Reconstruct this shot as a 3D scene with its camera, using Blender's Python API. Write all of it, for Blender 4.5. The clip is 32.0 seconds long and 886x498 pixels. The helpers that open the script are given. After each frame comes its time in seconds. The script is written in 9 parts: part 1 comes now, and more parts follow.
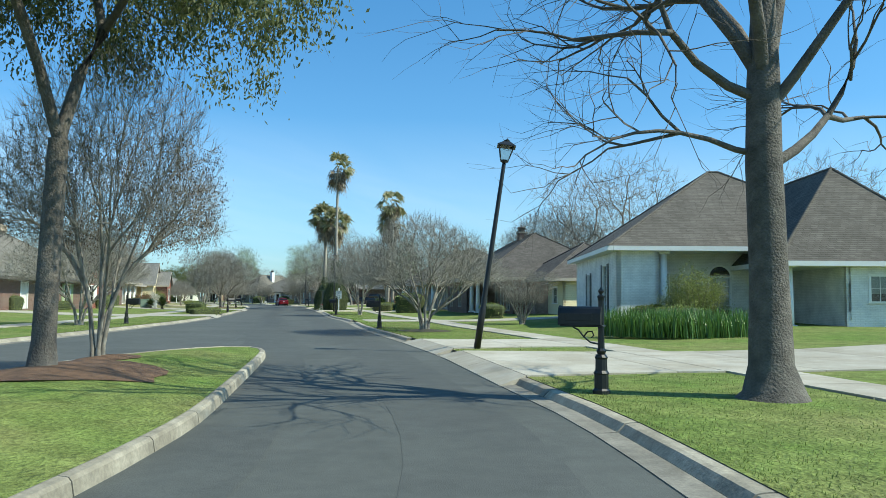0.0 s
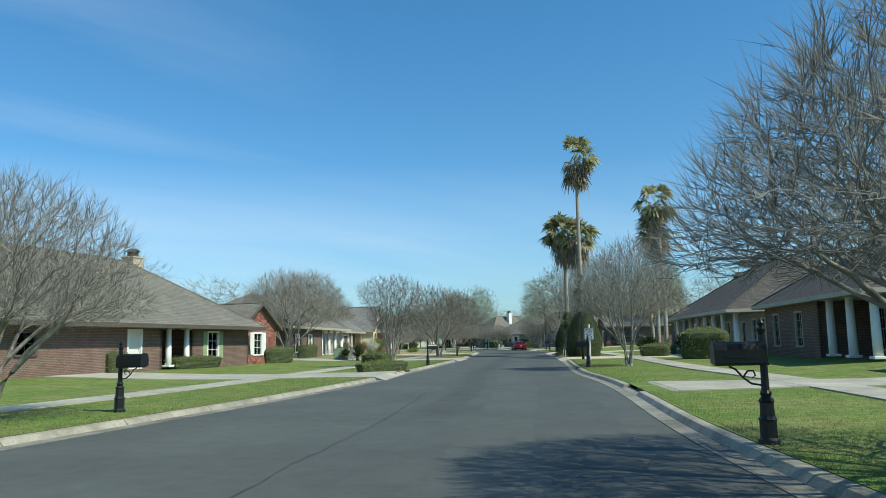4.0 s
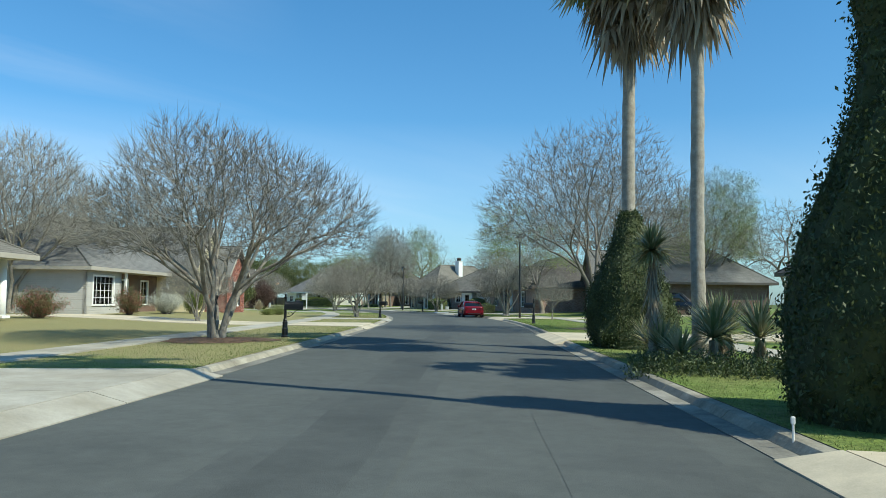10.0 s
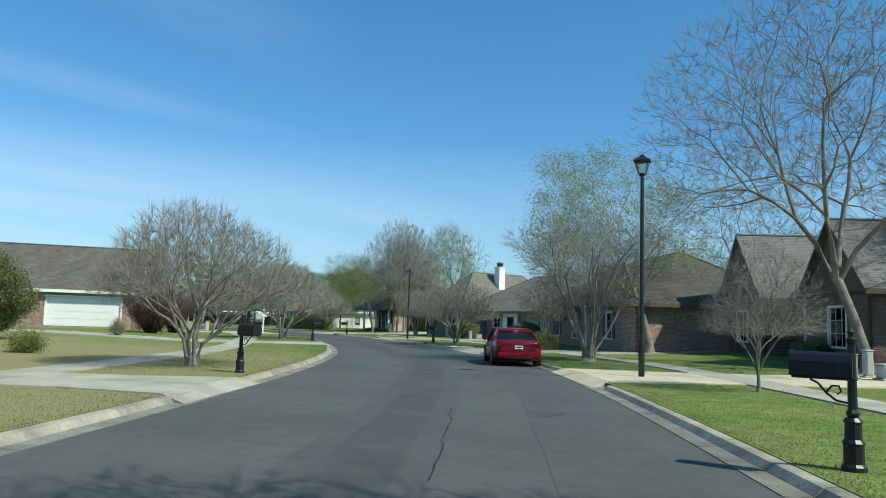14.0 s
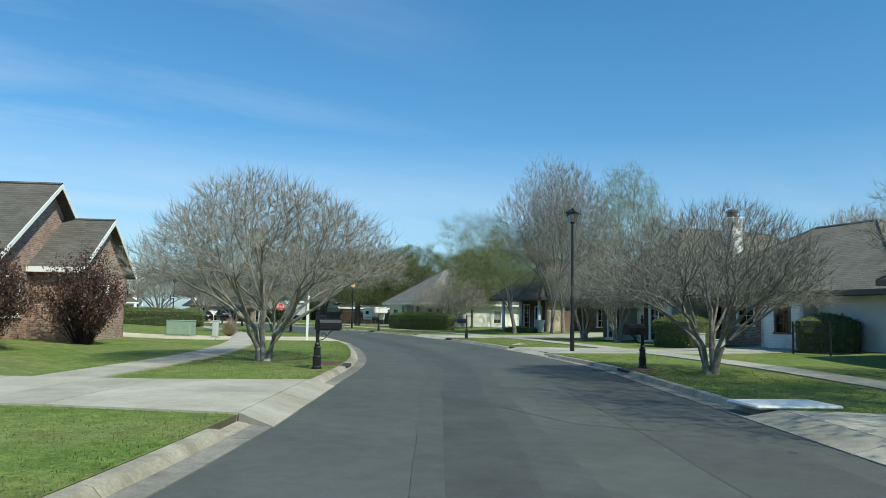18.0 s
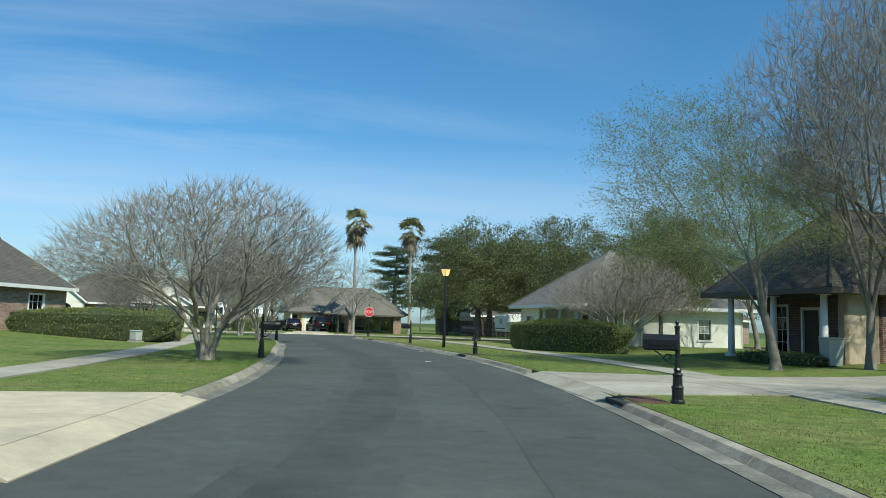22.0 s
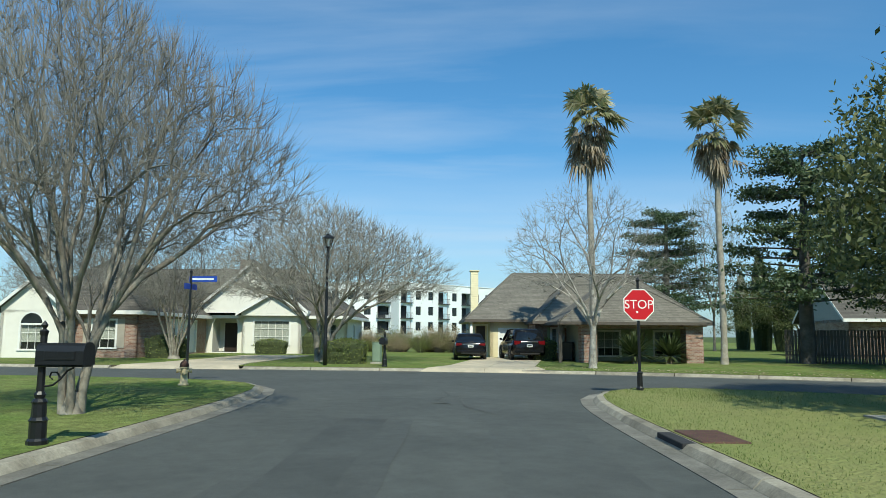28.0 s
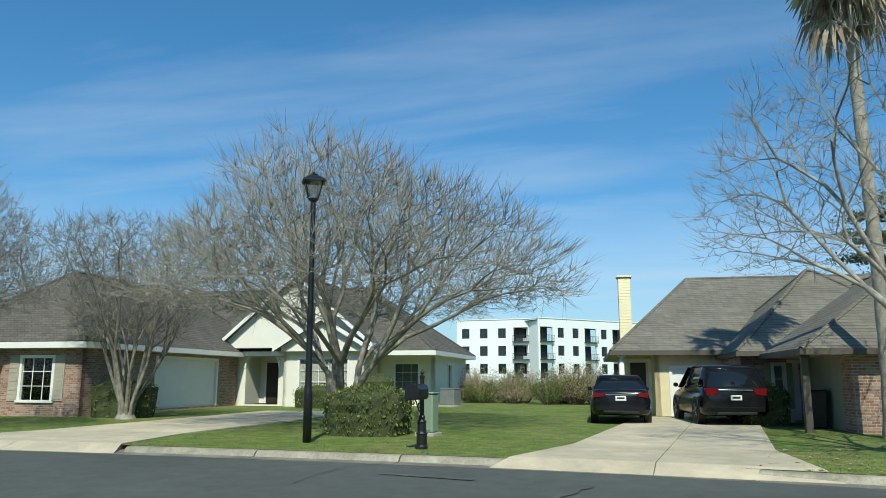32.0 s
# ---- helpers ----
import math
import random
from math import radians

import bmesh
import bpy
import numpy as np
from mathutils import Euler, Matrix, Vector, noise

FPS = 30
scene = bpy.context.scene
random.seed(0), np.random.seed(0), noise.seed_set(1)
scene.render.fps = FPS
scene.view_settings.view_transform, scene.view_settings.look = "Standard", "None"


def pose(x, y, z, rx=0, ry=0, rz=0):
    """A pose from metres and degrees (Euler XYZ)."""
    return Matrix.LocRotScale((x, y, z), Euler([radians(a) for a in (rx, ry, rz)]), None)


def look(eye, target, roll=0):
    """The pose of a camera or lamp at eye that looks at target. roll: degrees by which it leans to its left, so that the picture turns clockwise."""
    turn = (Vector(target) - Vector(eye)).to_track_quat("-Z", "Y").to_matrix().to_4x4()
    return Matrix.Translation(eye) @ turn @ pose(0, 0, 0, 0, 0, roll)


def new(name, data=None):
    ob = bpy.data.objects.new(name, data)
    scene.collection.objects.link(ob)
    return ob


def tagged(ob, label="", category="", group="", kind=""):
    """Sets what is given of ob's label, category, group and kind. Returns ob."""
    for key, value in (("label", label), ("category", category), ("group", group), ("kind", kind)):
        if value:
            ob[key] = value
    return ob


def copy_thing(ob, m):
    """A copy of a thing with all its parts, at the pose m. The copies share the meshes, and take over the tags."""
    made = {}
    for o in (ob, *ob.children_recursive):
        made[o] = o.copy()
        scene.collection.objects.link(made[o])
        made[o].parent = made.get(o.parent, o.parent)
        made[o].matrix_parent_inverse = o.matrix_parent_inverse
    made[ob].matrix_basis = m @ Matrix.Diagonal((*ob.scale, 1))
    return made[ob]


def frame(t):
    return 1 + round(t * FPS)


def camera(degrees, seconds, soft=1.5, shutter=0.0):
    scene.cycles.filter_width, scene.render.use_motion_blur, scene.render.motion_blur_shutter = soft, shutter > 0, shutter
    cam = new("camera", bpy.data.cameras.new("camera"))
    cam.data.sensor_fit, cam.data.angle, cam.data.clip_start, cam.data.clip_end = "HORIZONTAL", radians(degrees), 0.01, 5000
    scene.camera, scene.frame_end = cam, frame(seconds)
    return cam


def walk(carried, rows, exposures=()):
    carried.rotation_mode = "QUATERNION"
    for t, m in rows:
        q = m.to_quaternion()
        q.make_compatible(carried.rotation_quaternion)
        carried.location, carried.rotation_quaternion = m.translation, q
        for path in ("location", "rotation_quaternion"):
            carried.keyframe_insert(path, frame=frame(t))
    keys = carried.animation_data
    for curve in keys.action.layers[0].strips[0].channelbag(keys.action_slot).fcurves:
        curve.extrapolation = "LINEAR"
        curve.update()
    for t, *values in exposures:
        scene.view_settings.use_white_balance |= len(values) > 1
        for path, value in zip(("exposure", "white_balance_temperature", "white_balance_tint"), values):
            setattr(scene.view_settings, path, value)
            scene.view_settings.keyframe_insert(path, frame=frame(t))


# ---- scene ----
cam = camera(62.0, 32.0, soft=0.6)
PATH = [
    (0, (2.612, 3.601, 1.488), (2.530, 5.595, 1.624), 0.5),
    (0.5, (2.320, 5.940, 1.504), (2.159, 7.919, 1.749), 0.4),
    (1, (2.015, 8.543, 1.515), (1.763, 10.505, 1.811), -1.1),
    (1.5, (1.603, 11.365, 1.518), (1.283, 13.315, 1.823), -0.6),
    (2, (1.151, 14.435, 1.519), (0.787, 16.375, 1.837), 0.5),
    (2.5, (0.563, 17.570, 1.506), (0.173, 19.505, 1.827), 1.0),
    (3, (-0.149, 20.769, 1.484), (-0.605, 22.692, 1.790), 0.8),
    (3.5, (-1.055, 23.966, 1.462), (-1.621, 25.864, 1.742), -0.2),
    (4, (-2.047, 27.180, 1.473), (-2.756, 29.033, 1.726), -1.4),
    (4.5, (-3.336, 30.598, 1.507), (-4.123, 32.420, 1.757), -1.6),
    (6.5, (-8.045, 46.774, 1.512), (-8.666, 48.662, 1.737), 2.9),
    (7, (-9.148, 51.037, 1.495), (-9.745, 52.935, 1.697), 3.3),
    (7.5, (-10.176, 55.36, 1.47), (-10.756, 57.265, 1.653), 3.1),
    (8, (-11.171, 59.708, 1.501), (-11.74, 61.618, 1.667), 2.5),
    (8.5, (-12.284, 64.156, 1.515), (-12.85, 66.067, 1.669), 1.7),
    (9, (-13.377, 68.66, 1.524), (-13.958, 70.568, 1.666), 1.1),
    (9.5, (-14.574, 72.971, 1.495), (-15.165, 74.876, 1.635), 0.9),
    (10, (-15.659, 77.436, 1.465), (-16.261, 79.338, 1.606), 0.6),
    (10.5, (-16.68, 81.869, 1.471), (-17.286, 83.769, 1.621), 0.0),
    (11, (-17.779, 86.495, 1.463), (-18.389, 88.393, 1.62), -0.7),
    (11.5, (-19.057, 91.161, 1.481), (-19.67, 93.057, 1.649), -0.6),
    (12, (-20.287, 95.773, 1.483), (-20.912, 97.664, 1.665), -0.2),
    (12.5, (-21.579, 100.483, 1.482), (-22.216, 102.369, 1.674), 0.3),
    (13, (-22.835, 105.084, 1.51), (-23.491, 106.963, 1.709), 0.9),
    (13.5, (-24.113, 109.642, 1.53), (-24.796, 111.511, 1.733), 1.5),
    (14, (-25.432, 114.122, 1.583), (-26.159, 115.975, 1.784), 1.8),
    (14.5, (-26.964, 118.534, 1.546), (-27.747, 120.364, 1.747), 1.6),
    (15, (-28.707, 122.782, 1.485), (-29.551, 124.584, 1.69), 0.9),
    (17.5, (-37.273, 140.726, 1.508), (-38.350, 142.401, 1.695), 0.1),
    (18, (-39.135, 144.342, 1.517), (-40.234, 146.003, 1.699), 1.1),
    (18.5, (-40.872, 148.040, 1.517), (-42.000, 149.683, 1.692), 1.6),
    (19, (-42.711, 151.715, 1.536), (-43.870, 153.336, 1.698), 1.9),
    (19.5, (-44.706, 155.283, 1.537), (-45.899, 156.880, 1.694), 1.7),
    (20, (-46.873, 158.861, 1.497), (-48.111, 160.424, 1.656), 1.5),
    (20.5, (-49.187, 162.338, 1.444), (-50.475, 163.859, 1.611), 1.4),
    (21, (-51.487, 165.600, 1.441), (-52.830, 167.070, 1.619), 1.6),
    (21.5, (-54.300, 168.883, 1.464), (-55.692, 170.306, 1.656), 1.6),
    (22, (-56.951, 172.011, 1.480), (-58.394, 173.381, 1.682), 1.6),
    (22.5, (-59.498, 174.775, 1.483), (-60.989, 176.092, 1.694), 1.7),
    (23, (-62.376, 177.634, 1.481), (-63.911, 178.898, 1.694), 2.5),
    (23.5, (-65.191, 180.348, 1.508), (-66.770, 181.557, 1.719), 2.3),
    (24, (-67.983, 182.750, 1.551), (-69.602, 183.904, 1.757), 2.3),
    (24.5, (-71.021, 185.219, 1.567), (-72.679, 186.320, 1.772), 2.0),
    (25, (-74.120, 187.515, 1.585), (-75.810, 188.564, 1.790), 1.7),
    (25.5, (-77.386, 189.772, 1.559), (-79.105, 190.773, 1.771), 1.5),
    (27.5, (-91.820, 199.180, 1.560), (-93.617, 200.028, 1.785), 0.7),
    (28, (-94.780, 200.830, 1.535), (-96.587, 201.657, 1.767), 0.4),
    (28.5, (-97.670, 202.410, 1.500), (-99.482, 203.220, 1.747), -0.2),
    (29, (-100.317, 203.841, 1.470), (-102.132, 204.638, 1.740), -0.7),
    (29.5, (-102.750, 205.090, 1.460), (-104.562, 205.882, 1.756), -1.0),
    (30, (-104.970, 206.130, 1.500), (-106.779, 206.923, 1.817), -1.1),
    (30.5, (-106.940, 207.090, 1.530), (-108.757, 207.855, 1.870), -1.0),
    (31, (-108.650, 208.000, 1.520), (-110.495, 208.687, 1.876), -0.8),
    (31.5, (-110.020, 208.710, 1.525), (-111.902, 209.284, 1.885), -0.5),
    (32, (-111.070, 209.260, 1.500), (-112.989, 209.703, 1.847), 0.1),
]
walk(cam, [(t, look(eye, target, roll)) for t, eye, target, roll in PATH], [(0, 0.38), (0.8, 0.26), (2, 0.15), (3, 0.0), (4, 0.1), (5, 0.1), (7, 0.12), (8, 0.22), (12, 0.2), (13.5, 0.1), (16, 0.08), (17.5, 0.04), (20, 0.12), (23, -0.08), (25, -0.02), (32, -0.08)])

# ---- sky, sun, exposure ----
SUN_AZ, SUN_EL = radians(-12), radians(47)
sky_world = bpy.data.worlds.new("sky")
scene.world = sky_world
sky_world.use_nodes = True
wn, wl = sky_world.node_tree.nodes, sky_world.node_tree.links
wn.clear()
sky = wn.new("ShaderNodeTexSky")
sky.sky_type, sky.sun_disc = "NISHITA", False
sky.sun_elevation, sky.sun_rotation = SUN_EL, radians(102)
sky.air_density, sky.dust_density, sky.ozone_density = 1.0, 0.9, 3.5
coord = wn.new("ShaderNodeTexCoord")
sep = wn.new("ShaderNodeSeparateXYZ")
wl.new(coord.outputs["Generated"], sep.inputs[0])
lift = wn.new("ShaderNodeMath"); lift.operation = "ADD"; lift.inputs[1].default_value = 0.10
wl.new(sep.outputs["Z"], lift.inputs[0])
flat = wn.new("ShaderNodeVectorMath"); flat.operation = "DIVIDE"
wl.new(coord.outputs["Generated"], flat.inputs[0])
wl.new(lift.outputs[0], flat.inputs[1])
cmap = wn.new("ShaderNodeMapping")
cmap.inputs["Rotation"].default_value = (0, 0, radians(-62))
wl.new(flat.outputs[0], cmap.inputs[0])
streak = wn.new("ShaderNodeMapping")
streak.inputs["Scale"].default_value = (0.55, 2.0, 0.0)
streak.inputs["Location"].default_value = (3.1, 1.7, 0)
wl.new(cmap.outputs[0], streak.inputs[0])
cn = wn.new("ShaderNodeTexNoise")
cn.inputs["Scale"].default_value, cn.inputs["Detail"].default_value, cn.inputs["Roughness"].default_value = 0.9, 8, 0.55
cn.inputs["Distortion"].default_value = 0.35
wl.new(streak.outputs[0], cn.inputs["Vector"])
cr = wn.new("ShaderNodeValToRGB")
cr.color_ramp.elements[0].position, cr.color_ramp.elements[1].position = 0.46, 0.86
cr.color_ramp.elements[1].color = (0.55, 0.55, 0.55, 1)
wl.new(cn.outputs["Fac"], cr.inputs[0])
# the cirrus lies over the western half of the sky
west = wn.new("ShaderNodeMapRange")
west.inputs["From Min"].default_value, west.inputs["From Max"].default_value = -0.45, -0.98
wl.new(sep.outputs["X"], west.inputs["Value"])
cmul = wn.new("ShaderNodeMath"); cmul.operation = "MULTIPLY"
wl.new(cr.outputs[0], cmul.inputs[0]); wl.new(west.outputs[0], cmul.inputs[1])
# a pale veil low in the north-west
veil = wn.new("ShaderNodeValToRGB")
ve = veil.color_ramp.elements
ve[0].position, ve[1].position = 0.0, 0.24
ve[0].color, ve[1].color = (0.5, 0.5, 0.5, 1), (0, 0, 0, 1)
v1 = ve.new(0.14); v1.color = (0.75, 0.75, 0.75, 1)
wl.new(sep.outputs["Z"], veil.inputs[0])
vm = wn.new("ShaderNodeMath"); vm.operation = "MULTIPLY"
wl.new(veil.outputs[0], vm.inputs[0]); wl.new(cn.outputs["Fac"], vm.inputs[1])
vw = wn.new("ShaderNodeMath"); vw.operation = "MULTIPLY"
w2 = wn.new("ShaderNodeMapRange")
w2.inputs["From Min"].default_value, w2.inputs["From Max"].default_value = -0.2, -0.8
w2.inputs["To Min"].default_value = 0.45
wl.new(sep.outputs["X"], w2.inputs["Value"])
wl.new(vm.outputs[0], vw.inputs[0]); wl.new(w2.outputs[0], vw.inputs[1])
cadd = wn.new("ShaderNodeMath"); cadd.operation = "MAXIMUM"
wl.new(vw.outputs[0], cadd.inputs[0]); wl.new(cmul.outputs[0], cadd.inputs[1])
cmix = wn.new("ShaderNodeMix"); cmix.data_type = "RGBA"
cmix.inputs["B"].default_value = (5.0, 6.0, 6.9, 1)
wl.new(cadd.outputs[0], cmix.inputs["Factor"])
tint = wn.new("ShaderNodeMix"); tint.data_type, tint.blend_type = "RGBA", "MULTIPLY"
tint.inputs["Factor"].default_value = 1.0
air = wn.new("ShaderNodeValToRGB")
air.color_ramp.elements[0].color, air.color_ramp.elements[1].color = (0.60, 0.91, 1.03, 1), (0.44, 0.97, 1.14, 1)
air.color_ramp.elements[1].position = 0.42
wl.new(sep.outputs["Z"], air.inputs[0]); wl.new(air.outputs[0], tint.inputs["B"])
wl.new(sky.outputs[0], tint.inputs["A"])
wl.new(tint.outputs["Result"], cmix.inputs["A"])
bgn = wn.new("ShaderNodeBackground"); bgn.inputs["Strength"].default_value = 0.135
wout = wn.new("ShaderNodeOutputWorld")
wl.new(cmix.outputs["Result"], bgn.inputs[0]); wl.new(bgn.outputs[0], wout.inputs[0])
sun = new("sun", bpy.data.lights.new("sun", "SUN"))
sun.data.energy, sun.data.angle, sun.data.color = 5.0, radians(0.55), (0.95, 0.95, 0.77)
sun.matrix_world = look((60 * math.cos(SUN_AZ), 60 * math.sin(SUN_AZ), 80), (60 * math.cos(SUN_AZ) - math.cos(SUN_EL) * math.cos(SUN_AZ), 60 * math.sin(SUN_AZ) - math.cos(SUN_EL) * math.sin(SUN_AZ), 80 - math.sin(SUN_EL)))

# ---- materials ----
MATS = {}


def mat(name, base, rough=0.7, metal=0.0, var=0.25, scale=3.0, fine=40.0, bump=0.25, dist=0.01, alt=None, objvar=0.0, spec=0.5, mid=0.0, mids=6.0):
    """Paint with variation at two scales, fine relief and, with alt, patches of a second colour."""
    m = bpy.data.materials.new(name)
    m.use_nodes = True
    n, l = m.node_tree.nodes, m.node_tree.links
    b = n["Principled BSDF"]
    b.inputs["Roughness"].default_value, b.inputs["Metallic"].default_value = rough, metal
    b.inputs["Specular IOR Level"].default_value = spec
    tc = n.new("ShaderNodeTexCoord")
    big = n.new("ShaderNodeTexNoise"); big.inputs["Scale"].default_value, big.inputs["Detail"].default_value = scale, 6
    sml = n.new("ShaderNodeTexNoise"); sml.inputs["Scale"].default_value, sml.inputs["Detail"].default_value = fine, 4
    l.new(tc.outputs["Object"], big.inputs["Vector"]); l.new(tc.outputs["Object"], sml.inputs["Vector"])
    ramp = n.new("ShaderNodeValToRGB")
    e = ramp.color_ramp.elements
    e[0].position, e[1].position = 0.32, 0.68
    c0 = alt or tuple(c * (1 - var) for c in base)
    e[0].color, e[1].color = (*c0, 1), (*base, 1)
    l.new(big.outputs["Fac"], ramp.inputs[0])
    mul = n.new("ShaderNodeMix"); mul.data_type, mul.blend_type = "RGBA", "MULTIPLY"
    mul.inputs["Factor"].default_value = 1.0
    r2 = n.new("ShaderNodeMapRange")
    r2.inputs["To Min"].default_value, r2.inputs["To Max"].default_value = 1 - var, 1 + var
    l.new(sml.outputs["Fac"], r2.inputs["Value"])
    l.new(ramp.outputs[0], mul.inputs["A"]); l.new(r2.outputs[0], mul.inputs["B"])
    col = mul.outputs["Result"]
    if mid:
        mn = n.new("ShaderNodeTexNoise"); mn.inputs["Scale"].default_value, mn.inputs["Detail"].default_value, mn.inputs["Roughness"].default_value = mids, 9, 0.75
        l.new(tc.outputs["Object"], mn.inputs["Vector"])
        r4 = n.new("ShaderNodeMapRange"); r4.inputs["From Min"].default_value, r4.inputs["From Max"].default_value = 0.3, 0.7
        r4.inputs["To Min"].default_value, r4.inputs["To Max"].default_value = 1 - mid, 1 + mid
        l.new(mn.outputs["Fac"], r4.inputs["Value"])
        m4 = n.new("ShaderNodeMix"); m4.data_type, m4.blend_type = "RGBA", "MULTIPLY"; m4.inputs["Factor"].default_value = 1.0
        l.new(col, m4.inputs["A"]); l.new(r4.outputs[0], m4.inputs["B"])
        col = m4.outputs["Result"]
    if objvar:
        oi = n.new("ShaderNodeObjectInfo")
        r3 = n.new("ShaderNodeMapRange")
        r3.inputs["To Min"].default_value, r3.inputs["To Max"].default_value = 1 - objvar, 1 + objvar
        l.new(oi.outputs["Random"], r3.inputs["Value"])
        m2 = n.new("ShaderNodeMix"); m2.data_type, m2.blend_type = "RGBA", "MULTIPLY"
        m2.inputs["Factor"].default_value = 1.0
        l.new(col, m2.inputs["A"]); l.new(r3.outputs[0], m2.inputs["B"])
        col = m2.outputs["Result"]
    l.new(col, b.inputs["Base Color"])
    if bump:
        bp = n.new("ShaderNodeBump"); bp.inputs["Strength"].default_value, bp.inputs["Distance"].default_value = bump, dist
        l.new(sml.outputs["Fac"], bp.inputs["Height"]); l.new(bp.outputs[0], b.inputs["Normal"])
    MATS[name] = m
    return m


def island_leaf(name, a, b_, c_, rough=0.45, trans=0.25):
    """Leaves: each one its own shade, a little light passing through."""
    m = bpy.data.materials.new(name)
    m.use_nodes = True
    n, l = m.node_tree.nodes, m.node_tree.links
    b = n["Principled BSDF"]
    b.inputs["Roughness"].default_value = rough
    g = n.new("ShaderNodeNewGeometry")
    ramp = n.new("ShaderNodeValToRGB")
    e = ramp.color_ramp.elements
    e[0].color, e[1].color = (*a, 1), (*c_, 1)
    mid = e.new(0.5); mid.color = (*b_, 1)
    l.new(g.outputs["Random Per Island"], ramp.inputs[0])
    l.new(ramp.outputs[0], b.inputs["Base Color"])
    tr = n.new("ShaderNodeBsdfTranslucent")
    l.new(ramp.outputs[0], tr.inputs[0])
    mx = n.new("ShaderNodeMixShader"); mx.inputs[0].default_value = trans
    l.new(b.outputs[0], mx.inputs[1]); l.new(tr.outputs[0], mx.inputs[2])
    l.new(mx.outputs[0], n["Material Output"].inputs[0])
    MATS[name] = m
    return m


def brick_mat(name, a, b_, mortar, scale=1.0, white=0.0):
    """Courses 75 mm high, bricks 215 mm long, joints sunk."""
    m = bpy.data.materials.new(name)
    m.use_nodes = True
    n, l = m.node_tree.nodes, m.node_tree.links
    b = n["Principled BSDF"]; b.inputs["Roughness"].default_value = 0.85
    tc = n.new("ShaderNodeTexCoord"); s = n.new("ShaderNodeSeparateXYZ"); ad = n.new("ShaderNodeMath"); ad.operation = "ADD"
    cb = n.new("ShaderNodeCombineXYZ")
    l.new(tc.outputs["Object"], s.inputs[0]); l.new(s.outputs["X"], ad.inputs[0]); l.new(s.outputs["Y"], ad.inputs[1])
    l.new(ad.outputs[0], cb.inputs["X"]); l.new(s.outputs["Z"], cb.inputs["Y"])
    br = n.new("ShaderNodeTexBrick")
    br.inputs["Scale"].default_value = 1.0
    br.inputs["Brick Width"].default_value, br.inputs["Row Height"].default_value = 0.215 * scale, 0.075 * scale
    br.inputs["Mortar Size"].default_value = 0.008
    br.inputs["Color1"].default_value, br.inputs["Color2"].default_value, br.inputs["Mortar"].default_value = (*a, 1), (*b_, 1), (*mortar, 1)
    l.new(cb.outputs[0], br.inputs["Vector"])
    no = n.new("ShaderNodeTexNoise"); no.inputs["Scale"].default_value, no.inputs["Detail"].default_value = 1.3, 8
    l.new(tc.outputs["Object"], no.inputs["Vector"])
    mr = n.new("ShaderNodeMapRange"); mr.inputs["To Min"].default_value, mr.inputs["To Max"].default_value = 0.6, 1.4
    l.new(no.outputs["Fac"], mr.inputs["Value"])
    mul = n.new("ShaderNodeMix"); mul.data_type, mul.blend_type = "RGBA", "MULTIPLY"; mul.inputs["Factor"].default_value = 1
    l.new(br.outputs["Color"], mul.inputs["A"]); l.new(mr.outputs[0], mul.inputs["B"])
    l.new(mul.outputs["Result"], b.inputs["Base Color"])
    bp = n.new("ShaderNodeBump"); bp.inputs["Strength"].default_value, bp.inputs["Distance"].default_value, bp.invert = 0.6, 0.012, True
    l.new(br.outputs["Fac"], bp.inputs["Height"]); l.new(bp.outputs[0], b.inputs["Normal"])
    MATS[name] = m
    return m


